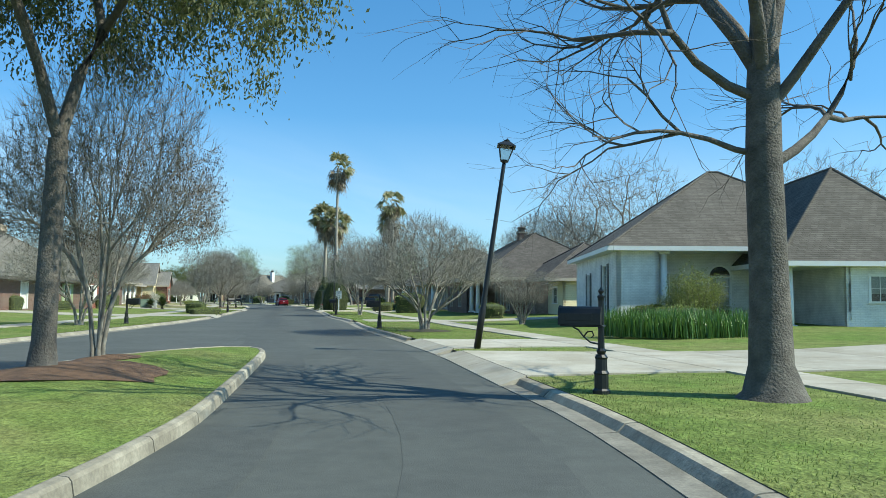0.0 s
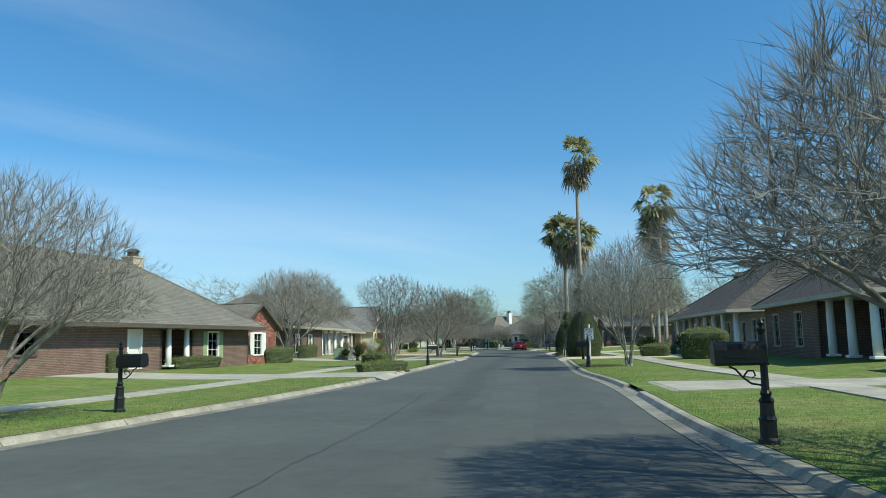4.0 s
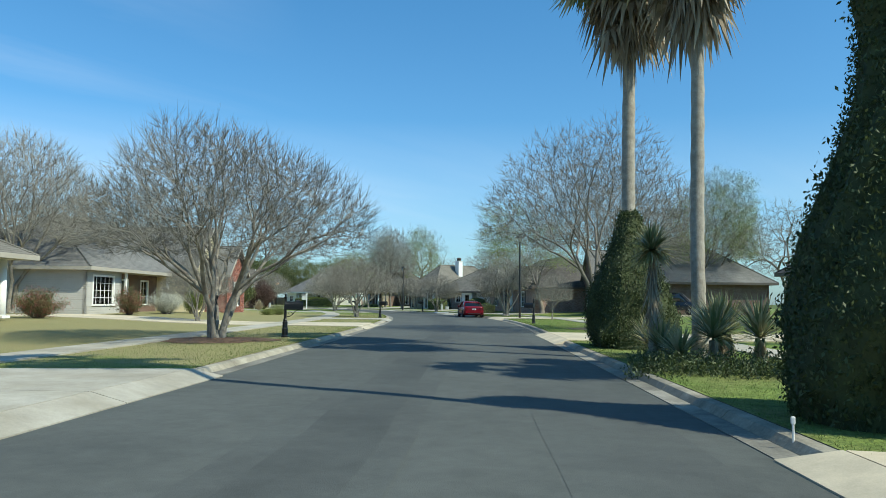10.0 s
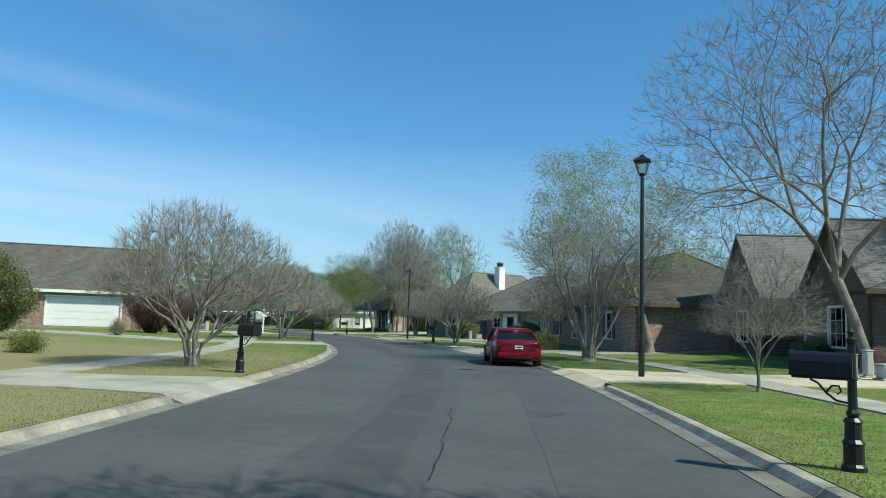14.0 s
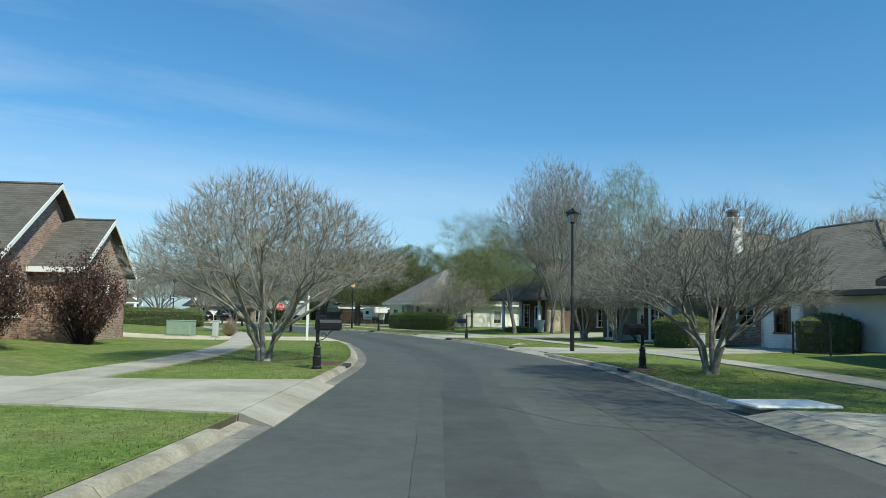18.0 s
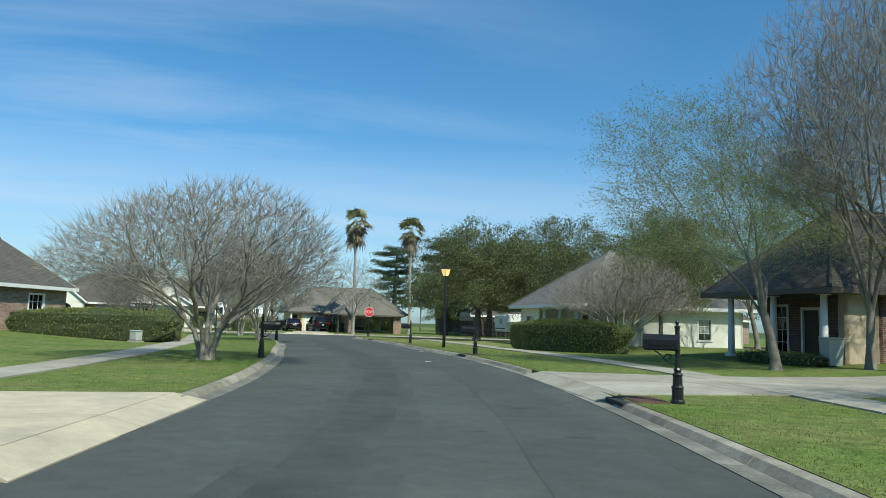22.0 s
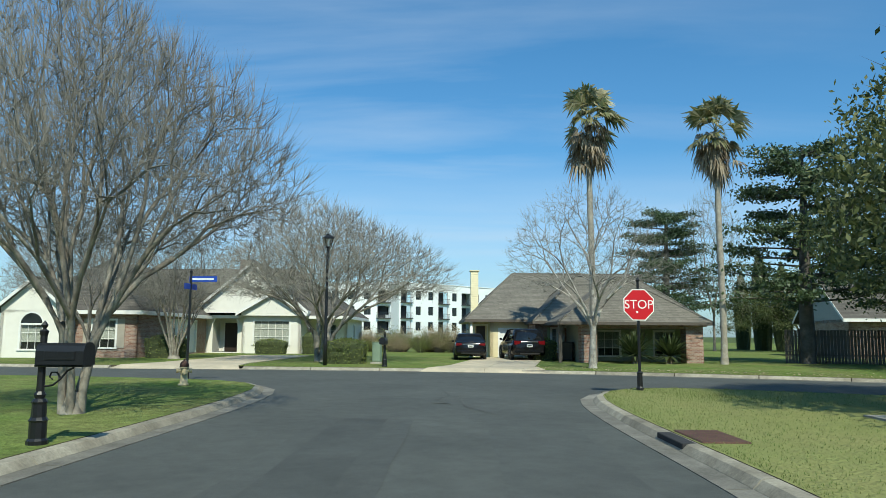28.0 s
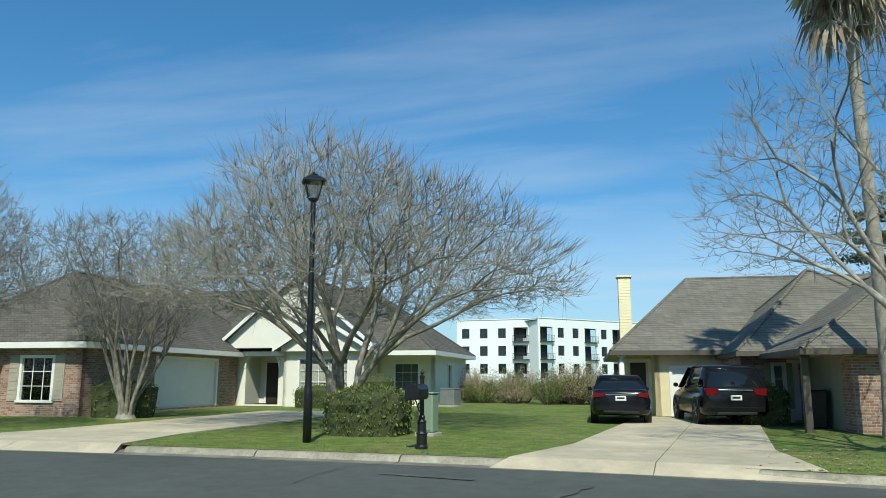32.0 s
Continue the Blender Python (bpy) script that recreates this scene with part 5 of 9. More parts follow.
part("crown", thin, twig_dark, t, "dark crooked bare twigs")


# ---- palms, shrubs, hedges ----
def fan(geo, base, d, size, rng, blades=13, fold=0.35, drop=0.0):
    """A fan leaf on its stalk: narrow blades spread from the stalk's end."""
    d = d.normalized()
    end = base + d * (size * 0.75) - Vector((0, 0, drop * size * 0.3))
    side = d.cross(Vector((0, 0, 1)))
    side = side.normalized() if side.length > 0.05 else Vector((1, 0, 0))
    upv = side.cross(d)
    roll = rng.uniform(-1.0, 1.0)
    side, upv = side * math.cos(roll) + upv * math.sin(roll), upv * math.cos(roll) - side * math.sin(roll)
    geo.add([base - side * 0.02, base + side * 0.02, end + side * 0.012, end - side * 0.012], [(0, 1, 2, 3)])
    for k in range(blades):
        a = -1.75 + 3.5 * k / (blades - 1) + rng.uniform(-0.08, 0.08)
        w = d * math.cos(a) + side * math.sin(a)
        ln = size * rng.uniform(0.55, 0.8) * (0.75 + 0.25 * math.cos(a))
        p1 = end + w * (ln * 0.55) + upv * (fold * 0.12 * size * abs(math.sin(a)))
        p2 = end + w * ln - Vector((0, 0, (0.22 + drop) * ln * rng.uniform(0.5, 1.3)))
        o = (d * -math.sin(a) + side * math.cos(a)) * (size * 0.055)
        geo.add([end, p1 - o, p2, p1 + o], [(0, 1, 2, 3)])


def palm(x, y, high, r, seed, crown=1.0, live=26, dead=30, lean=(0, 0), label="tall fan palm with a skirt of dead fronds"):
    rng = random.Random(seed)
    t = thing("palm_tree", on_ground(x, y), label, "palm tree", "palms")
    trunk = Geo()
    n = 26
    pts, rad = [], []
    for i in range(n + 1):
        s = i / n
        pts.append((lean[0] * s * s + 0.03 * math.sin(7 * s + seed), lean[1] * s * s + 0.03 * math.sin(5 * s), high * s - (0.15 if i == 0 else 0)))
        rad.append(r * (1.35 - 0.9 * min(s * 6, 0.4) - 0.15 * s) * (1 + 0.05 * (-1) ** i))
    trunk.tube(pts, rad, 10)
    part("trunk", trunk, palm_bark, t, "grey ringed trunk", True)
    top = Vector(pts[-1])
    lv, dd = Geo(), Geo()
    for k in range(live):
        a, e = rng.uniform(0, 6.28), rng.uniform(-0.6, 1.35)
        fan(lv, top + Vector((0, 0, 0.1)), Vector((math.cos(a) * math.cos(e), math.sin(a) * math.cos(e), math.sin(e))), crown * rng.uniform(0.9, 1.15), rng, 18, drop=0.12)
    for k in range(dead):
        a, e = rng.uniform(0, 6.28), rng.uniform(-1.5, -0.25)
        fan(dd, top - Vector((0, 0, rng.uniform(-0.2, 0.75) * crown)), Vector((math.cos(a) * math.cos(e), math.sin(a) * math.cos(e), math.sin(e))), crown * rng.uniform(0.55, 0.85), rng, 10, 0.1, 0.6)
    part("live_fronds", lv, palm_leaf, t, "green and yellowing fan leaves")
    part("dead_fronds", dd, dead_frond, t, "hanging dry brown fronds")
    return t


palm(-12.95, 86.8, 16.2, 0.16, 1, 1.45, 16, 75, label="very tall fan palm rising from an ivy-clad base")
palm(-17, 100.6, 11.9, 0.22, 2, 1.7, 44, 110)
palm(-15.1, 97.2, 11.0, 0.19, 3, 1.6, 34, 100)
palm(-7.6, 92.2, 10.6, 0.18, 4, 1.6, 18, 70, (0.3, 0.2), "wind-worn fan palm with shaggy trunk")
palm(-6.9, 91, 12.5, 0.18, 5, 1.5, 18, 70, (-0.2, 0.2), "wind-worn fan palm with shaggy trunk")
palm(-126.02, 223.55, 12.55, 0.17, 6, 1.5, 24, 70, label="tall fan palm standing before a low house")
palm(-123.57, 229.95, 12.2, 0.17, 7, 1.5, 22, 64, label="tall fan palm beside a fence")
for x, y, h in ((-9.2, 104, 3.9), (-6.8, 102.6, 3.9)):
    palm(x, y, h, 0.2, int(h * 10) + int(x), 0.7, 5, 22, label="stubby palm with a ragged dead crown")


def shell(x0, x1, y0, y1, z1, rng, lumps=0.08, n=7):
    """A rounded clipped block for the inside of a shrub."""
    geo = Geo()
    rings = []
    for i in range(n):
        s = i / (n - 1)
        k = 1 - 0.12 * (1 - s) if s < 0.75 else 1 - 0.55 * ((s - 0.75) / 0.25) ** 2
        ring = []
        for j in range(16):
            a = 2 * math.pi * j / 16
            c, q = math.cos(a), math.sin(a)
            e = 0.45
            rx = math.copysign(abs(c) ** e, c) * k + rng.uniform(-lumps, lumps) * 0.5
            ry = math.copysign(abs(q) ** e, q) * k + rng.uniform(-lumps, lumps) * 0.5
            ring.append(((x0 + x1) / 2 + rx * (x1 - x0) / 2, (y0 + y1) / 2 + ry * (y1 - y0) / 2, z1 * s))
        rings.append(ring)
    return geo.loft(rings), rings


def leafy(rings, rng, count, size, spread=0.05):
    """Leaves over a lofted shell."""
    geo, n = Geo(), len(rings[0])
    weights = []
    for i in range(len(rings) - 1):
        for j in range(n):
            a, b, c = Vector(rings[i][j]), Vector(rings[i][(j + 1) % n]), Vector(rings[i + 1][j])
            weights.append((b - a).length * (c - a).length + 1e-4)
    top = [Vector(p) for p in rings[-1]]
    mid_top = sum(top, Vector()) / n
    picks = rng.choices(range(len(weights)), weights, k=count)
    pts = []
    for k in picks:
        i, j = divmod(k, n)
        u, v = rng.random(), rng.random()
        a = Vector(rings[i][j]).lerp(Vector(rings[i][(j + 1) % n]), u)
        b = Vector(rings[i + 1][j]).lerp(Vector(rings[i + 1][(j + 1) % n]), u)
        pts.append(a.lerp(b, v))
    for _ in range(count // 4):
        a = top[rng.randrange(n)].lerp(mid_top, math.sqrt(rng.random()))
        pts.append(a)
    leaf_cloud(geo, pts, rng, 1, spread, size)
    return geo


def bush(x, y, wx, wy, h, yaw, label, leaf=None, count=1500, size=0.05, category="shrub", seed=0, name="shrub"):
    rng = random.Random(seed + int(x * 7) + int(y * 13))
    t = thing(name, on_ground(x, y, yaw), label, category)
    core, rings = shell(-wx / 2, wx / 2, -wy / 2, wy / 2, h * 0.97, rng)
    part("core", core, maroon_core if leaf is maroon_leaf else core_mat, t, "solid core, dark for the shade between leaves")
    part("foliage", leafy(rings, rng, count, size), leaf or hedge_leaf, t)
    return t


def ivy_cone(x, y, profile, label, count):
    """An ivy-clad trunk base: a bulging column given by (radius, height) pairs."""
    rng = random.Random(int(x * 31))
    t = thing("ivy_mound", on_ground(x, y), label, "ivy")
    rings = []
    for r, z in profile:
        ks = [1 + rng.uniform(-0.16, 0.16) for _ in range(18)]
        rings.append([(r * k * math.cos(6.2832 * j / 18), r * k * math.sin(6.2832 * j / 18), z) for j, k in enumerate(ks)])
    # solid shell darkened in colour like the shade behind ivy leaves
    part("core", Geo().loft(rings), core_mat, t, "solid dark core, leaf shade put into its colour")
    part("foliage", leafy(rings, rng, int(count * 4.5), 0.036, 0.07), ivy_leaf, t, "glossy dark ivy leaves")
    return t


ivy_cone(-13, 87.2, [(1.12, 0), (1.26, 0.4), (1.3, 1.2), (1.1, 2.1), (0.78, 3.0), (0.55, 3.7), (0.46, 4.6), (0.58, 5.2), (0.42, 5.5)], "ivy cone wrapped round a palm trunk", 9000)
ivy_cone(-17, 100.6, [(1.15, 0), (1.3, 0.4), (1.25, 1.0), (1.08, 1.7), (0.84, 2.4), (0.58, 3.0), (0.40, 3.6), (0.28, 4.0)], "ivy mound round a palm trunk", 7500)
HT = "clipped box hedge of small green leaves"
for x, y, wx, wy, h, yaw, lab, n, sz in [
    (-82.19, 205.68, 8.8, 1.6, 1.75, -4, HT + " before a white house", 24000, 0.045), (-98.78, 185.74, 11.5, 1.5, 1.55, 28, "long dark clipped hedge along a lot line", 9000, 0.055),
    (-49.8, 182.9, 3.4, 1.9, 1.6, -35, HT + " against a white wall", 8000, 0.04), (-18.5, 61.2, 3.8, 0.7, 0.5, 75, "low clipped hedge round a bed", 2400, 0.04), (-20.7, 65.0, 1.5, 1.3, 0.95, 0, "round clipped shrub in a bed", 1500, 0.045),
    (-40, 88.5, 7.0, 1.4, 1.3, 104, "dark foundation shrubs before a brick house", 2600, 0.05), (-41.5, 98.5, 1.2, 1.2, 0.9, 0, "small round shrub beside a porch", 700, 0.05),
    
    (-30.86, 55.91, 1.4, 1.4, 1.1, 0, "small dark shrub by a brick wall", 700, 0.05), (-31.7, 63, 5.0, 1.2, 0.7, 95, "low clipped foundation shrubs along a wall", 1500, 0.05), (-33.5, 74, 4.5, 1.6, 1.2, 95, "dark clipped foundation shrubs along brick", 1700, 0.05),
    (11.03, 38.04, 2.4, 1.0, 0.95, 0, "clipped green shrub by a porch", 1500, 0.05), (10.86, 33.34, 2.2, 1.8, 1.0, 0, "loose green shrub in a bed", 1300, 0.05), (3.92, 55.61, 2.4, 1.6, 1.0, -80, "dark shrub under a window", 900, 0.05),
    (-3.5, 75.5, 3.0, 2.4, 1.9, 0, "dark round evergreen beside a porch", 2200, 0.06), (-7.2, 83.5, 2.2, 1.4, 0.9, 0, "low shrub before columns", 900, 0.05), (-7, 87.5, 2.2, 1.4, 0.9, 0, "low shrub before columns", 900, 0.05),
    (-129.87, 211.70, 2.1, 1.6, 1.15, 62, "broad clipped shrub below a bare tree", 2600, 0.05), (-146.57, 211.50, 2.3, 1.0, 1.0, 64, HT + " under a bay window", 1200, 0.05), (-131.17, 223.90, 1.4, 1.1, 1.2, 66, "round shrub beside a brick wall", 1300, 0.05),
    (-139.87, 204.20, 2.4, 1.2, 1.3, 64, "dark shrub against brick", 1300, 0.05), (-145.87, 214.20, 1.4, 1.1, 1.5, 60, "upright shrub at a house corner", 1000, 0.05), (-42.85, 179.89, 2.6, 1.8, 1.6, 0, "dark rounded shrub by a white garage", 1600, 0.05),
    (-36.44, 159.25, 2.4, 1.5, 1.1, 60, "low green shrub before brick", 1200, 0.05), (-69.0, 202.0, 5.0, 0.8, 0.45, -28, "low shrubs before a porch", 1400, 0.05), (-95.83, 188.4, 2.0, 2.0, 1.7, 0, "rounded end of a dark hedge", 1600, 0.05),
    (-37.83, 174.39, 2.5, 1.6, 1.4, 60, "dark shrub by a wall", 1200, 0.05), (-29.35, 162.45, 2.2, 1.5, 1.3, 60, "bright green shrub before brick", 1200, 0.05), (-22, 150.5, 3.0, 1.5, 1.0, 65, "dark low hedge before a house", 1500, 0.05)]:
    bush(x, y, wx, wy, h, yaw, lab, None, n, sz, "hedge" if "hedge" in lab else "shrub", 0, "hedge" if "hedge" in lab else "shrub")


def loose_shrub(x, y, wide, high, label, leaf, tips, per, size, seed, wood=None):
    """An untrimmed shrub: many shoots from one root, leafy towards their ends."""
    rng = random.Random(seed)
    t = thing("shrub", on_ground(x, y), label, "shrub")
    wd, lf, ends = Geo(), Geo(), []
    for _ in range(tips):
        a, q = rng.uniform(0, 6.28), math.sqrt(rng.random())
        k = 1 + 0.22 * math.sin(3 * a + seed) + rng.uniform(-0.15, 0.15)
        h = high * (1 - 0.45 * q * q) * rng.uniform(0.62, 1.08)
        tip = Vector((math.cos(a) * q * wide / 2 * k, math.sin(a) * q * wide / 2 * k, h))
        root = Vector((tip.x * 0.15, tip.y * 0.15, -0.05))
        wd.tube([root, root.lerp(tip, 0.5) + Vector((0, 0, 0.12 * h)), tip], [0.016, 0.011, 0.004], 4)
        ends += [root.lerp(tip, f) + Vector((0, 0, 0.24 * h * f * (1 - f))) for f in (0.35, 0.5, 0.65, 0.78, 0.9, 1.0)]
    leaf_cloud(lf, ends, rng, per, 0.13, size)
    part("branching", wd, wood or twig_dark, t, "thin dark shoots from one root")
    part("foliage", lf, leaf, t)
    return t


loose_shrub(-63.24, 155.06, 3.8, 3.4, "loose maroon-leaved shrub beside a brick gable", maroon_leaf, 150, 20, 0.05, 1, maroon_core)
loose_shrub(-65.85, 160.31, 3.2, 3.6, "loose maroon-leaved shrub beside a brick gable", maroon_leaf, 130, 18, 0.05, 2, maroon_core)
loose_shrub(-48.4, 119.4, 2.5, 1.7, "white-flowering shrub against brick", blossom_leaf, 90, 30, 0.032, 3)
loose_shrub(-47.4, 114.6, 1.9, 1.6, "green shrub with pink blossom against a wall", azalea_leaf, 70, 28, 0.035, 4)
loose_shrub(-45, 105.5, 2.2, 1.4, "red-flowering shrub beside a porch", azalea_leaf, 70, 30, 0.035, 5)
loose_shrub(-46.9, 129.6, 0.9, 0.6, "low green plant below a brick wall", hedge_leaf, 30, 24, 0.03, 11)
loose_shrub(-47.4, 132.2, 1.2, 0.7, "low green plant below a brick wall", hedge_leaf, 34, 24, 0.03, 12)
loose_shrub(-48.8, 122.6, 1.8, 2.2, "tall loose green shrub by an arched entry", hedge_leaf, 80, 30, 0.035, 6)
loose_shrub(-53.9, 135.5, 4.0, 3.5, "dark loose evergreen shrub beside brick", oak_leaf, 260, 34, 0.05, 9)
loose_shrub(12.6, 37.2, 2.6, 2.6, "loose young evergreen beside a porch", hedge_leaf, 90, 26, 0.04, 7)
rng = random.Random(8)
t = thing("ground_cover", on_ground(-14.9, 92.6), "low dark creeping plants edging a bed", "ground cover", kind="stuff")
lf = Geo()
leaf_cloud(lf, [Vector((rng.uniform(-1.6, 1.7), rng.gauss(0, 0.5), rng.uniform(0.0, 0.3))) for _ in range(500)], rng, 16, 0.09, 0.035)
part("foliage", lf, ivy_leaf, t)


def spiky(x, y, r, h, blades, seed, label, leaf, width=0.035, trunk=0.0, name="yucca"):
    """Stiff narrow blades from one heart, on a trunk or none."""
    rng = random.Random(seed)
    t = thing(name, on_ground(x, y), label, name)
    if trunk:
        part("trunk", Geo().tube([(0, 0, -0.05), (0.03, 0, trunk * 0.5), (0, 0, trunk)], [0.12, 0.09, 0.10], 8), palm_bark, t, "shaggy trunk")
        dd = Geo()
        for _ in range(170 if trunk > 1 else 60):
            a = rng.uniform(0, 6.28)
            p = Vector((0.08 * math.cos(a), 0.08 * math.sin(a), trunk * rng.uniform(0.35, 1)))
            q = p + Vector((math.cos(a) * 0.25, math.sin(a) * 0.25, -0.6))
            s = Vector((-math.sin(a), math.cos(a), 0)) * 0.02
            dd.add([p - s, p + s, q], [(0, 1, 2)])
        part("dead_foliage", dd, dead_frond, t, "hanging dry blades")
    lv = Geo()
    for _ in range(blades):
        a, e = rng.uniform(0, 6.28), rng.uniform(-0.7 if trunk > 1 else -0.15 if trunk else 0.15, 1.4)
        d = Vector((math.cos(a) * math.cos(e), math.sin(a) * math.cos(e), math.sin(e)))
        s = Vector((-math.sin(a), math.cos(a), 0)) * width
        p = Vector((0, 0, trunk + 0.05))
        m1, tip = p + d * r * 0.5, p + d * r * rng.uniform(0.85, 1.1) - Vector((0, 0, 0.1 * r))
        lv.add([p - s * 0.7, p + s * 0.7, m1 + s, tip, m1 - s], [(0, 1, 2, 4), (4, 2, 3)])
    part("foliage", lv, leaf, t, "stiff pointed blades")
    return t


spiky(-16.2, 95.6, 0.75, 0, 340, 1, "yucca with a round head on a shaggy trunk", palm_leaf, 0.022, 2.55)
spiky(-17.4, 101.2, 0.8, 0, 110, 2, "yucca leaning out of an ivy mound", palm_leaf, 0.03, 2.4)
for i, (x, y, r) in enumerate(((-16, 95.6, 0.95), (-14.7, 96.2, 1.2), (-15.6, 93.4, 0.75), (-13.9, 95.2, 1.15), (-16.3, 96.9, 0.95), (-14.4, 98.2, 1.2), (-14.9, 94.6, 1.05))):
    spiky(x, y, r, 0, 150, 10 + i, "spiky yucca clump in a raised bed", palm_leaf, 0.028, 0.2 if r < 1 else 0.55)
for i, (x, y, r) in enumerate(((-8.4, 92, 1.5), (-5.9, 93.5, 1.4), (-10, 101, 1.1), (-31, 82.4, 1.2), (-125.92, 226.10, 1.55), (-125.17, 227.80, 1.45), (-33, 84, 0.8))):
    spiky(x, y, r, 0, 170, 30 + i, "sago palm with arching dark fronds", ivy_leaf, 0.06, 0.35, "sago_palm")
rng = random.Random(5)
t = thing("lily_bed", on_ground(10.5, 30.74), "dense bed of tall green lily leaves", "flower bed", kind="stuff")
lv = Geo()
for _ in range(2600):
    x, y = rng.uniform(-3.3, 3.3), rng.uniform(-1.4, 1.4)
    if (x / 3.3) ** 2 + (y / 1.4) ** 2 > 1:
        continue
    a, h = rng.uniform(0, 6.28), rng.uniform(0.7, 1.15)
    s = Vector((-math.sin(a), math.cos(a), 0)) * 0.02
    p = Vector((x, y, 0))
    q = p + Vector((math.cos(a) * 0.22, math.sin(a) * 0.22, h))
    m1 = p + Vector((math.cos(a) * 0.06, math.sin(a) * 0.06, h * 0.6))
    lv.add([p - s, p + s, m1 + s, q, m1 - s], [(0, 1, 2, 4), (4, 2, 3)])
part("leaves", lv, lily_leaf, t)
for x, y, r, h, n in ((-72.92, 173.27, 0.9, 1.1, 1500), (-58.44, 147.25, 0.9, 1.2, 1500)):
    t = thing("ornamental_grass", on_ground(x, y), "tan clump of dormant ornamental grass", "grass clump")
    lv = Geo()
    for _ in range(n):
        a, e = rng.uniform(0, 6.28), rng.uniform(0.35, 1.5)
        d = Vector((math.cos(a) * math.cos(e), math.sin(a) * math.cos(e), math.sin(e) * h / r))
        s = Vector((-math.sin(a), math.cos(a), 0)) * 0.012
        lv.add([-s, s, d * r * rng.uniform(0.7, 1.05)], [(0, 1, 2)])
    part("foliage", lv, dry_grass_leaf, t)


# ---- street furniture ----
def text_part(name, body, size, material, parent, m, extrude=0.002):
    cu = bpy.data.curves.new(name, "FONT")
    cu.body, cu.size, cu.extrude, cu.align_x, cu.align_y = body, size, extrude, "CENTER", "CENTER"
    cu.materials.append(material)
    ob = new(name, cu)
    ob.parent, ob.matrix_basis = parent, m
    return ob


def lamp_post(x, y, high, lean=(0.0, 0.0), lit=False, group="street lamps"):
    t = thing("street_lamp", on_ground(x, y, 0, -0.02) @ pose(0, 0, 0, lean[0], lean[1], 0), "black iron lamp post with a " + ("glowing" if lit else "glass") + " lantern" + (", leaning" if lean != (0.0, 0.0) else "") + " on the lawn", "street lamp", group)
    k = high / 5.9
    part("pole", Geo().lathe([(0.095, 0), (0.095, 1.1), (0.085, 1.15), (0.075, 1.25), (0.055, high - 0.75), (0.05, high - 0.68)], 12), black_iron, t, "tapering black pole", True)
    z = high - 0.68
    part("collar", Geo().lathe([(0.055, z), (0.11, z + 0.03), (0.12, z + 0.07), (0.07, z + 0.09)], 10), black_iron, t)
    gl = Geo()
    a, b = 0.11, 0.20
    z0, z1 = z + 0.09, z + 0.46
    gl.loft([[(-a, -a, z0), (a, -a, z0), (a, a, z0), (-a, a, z0)], [(-b, -b, z1), (b, -b, z1), (b, b, z1), (-b, b, z1)]])
    part("lantern_glass", gl, glow if lit else lamp_glass, t, "glowing amber panes" if lit else "clear glass panes")
    for sx, sy in ((-1, -1), (1, -1), (1, 1), (-1, 1)):
        part("corner_bar", Geo().tube([(sx * a, sy * a, z0), (sx * b, sy * b, z1)], [0.014, 0.014], 4), black_iron, t)
    rf = Geo()
    c = b + 0.06
    rf.loft([[(-c, -c, z1), (c, -c, z1), (c, c, z1), (-c, c, z1)], [(-c, -c, z1 + 0.02), (c, -c, z1 + 0.02), (c, c, z1 + 0.02), (-c, c, z1 + 0.02)], [(-0.09, -0.09, z1 + 0.15), (0.09, -0.09, z1 + 0.15), (0.09, 0.09, z1 + 0.15), (-0.09, 0.09, z1 + 0.15)]])
    part("roof", rf, black_iron, t, "flared lantern roof")
    part("finial", Geo().lathe([(0.085, z1 + 0.15), (0.09, z1 + 0.19), (0.03, z1 + 0.21), (0.03, z1 + 0.235), (0.0, z1 + 0.25)], 8), black_iron, t)
    return t


lamp_post(2.73, 24.2, 5.95, (0.0, 8.0))
lamp_post(-11.6, 78.8, 6.0)
lamp_post(-28, 137.6, 6.95)
lamp_post(-51.85, 173.6, 6.15)
lamp_post(-87.9, 201.67, 4.75, lit=True)
lamp_post(-127.87, 210.10, 6.05, (0.4, 1.6))


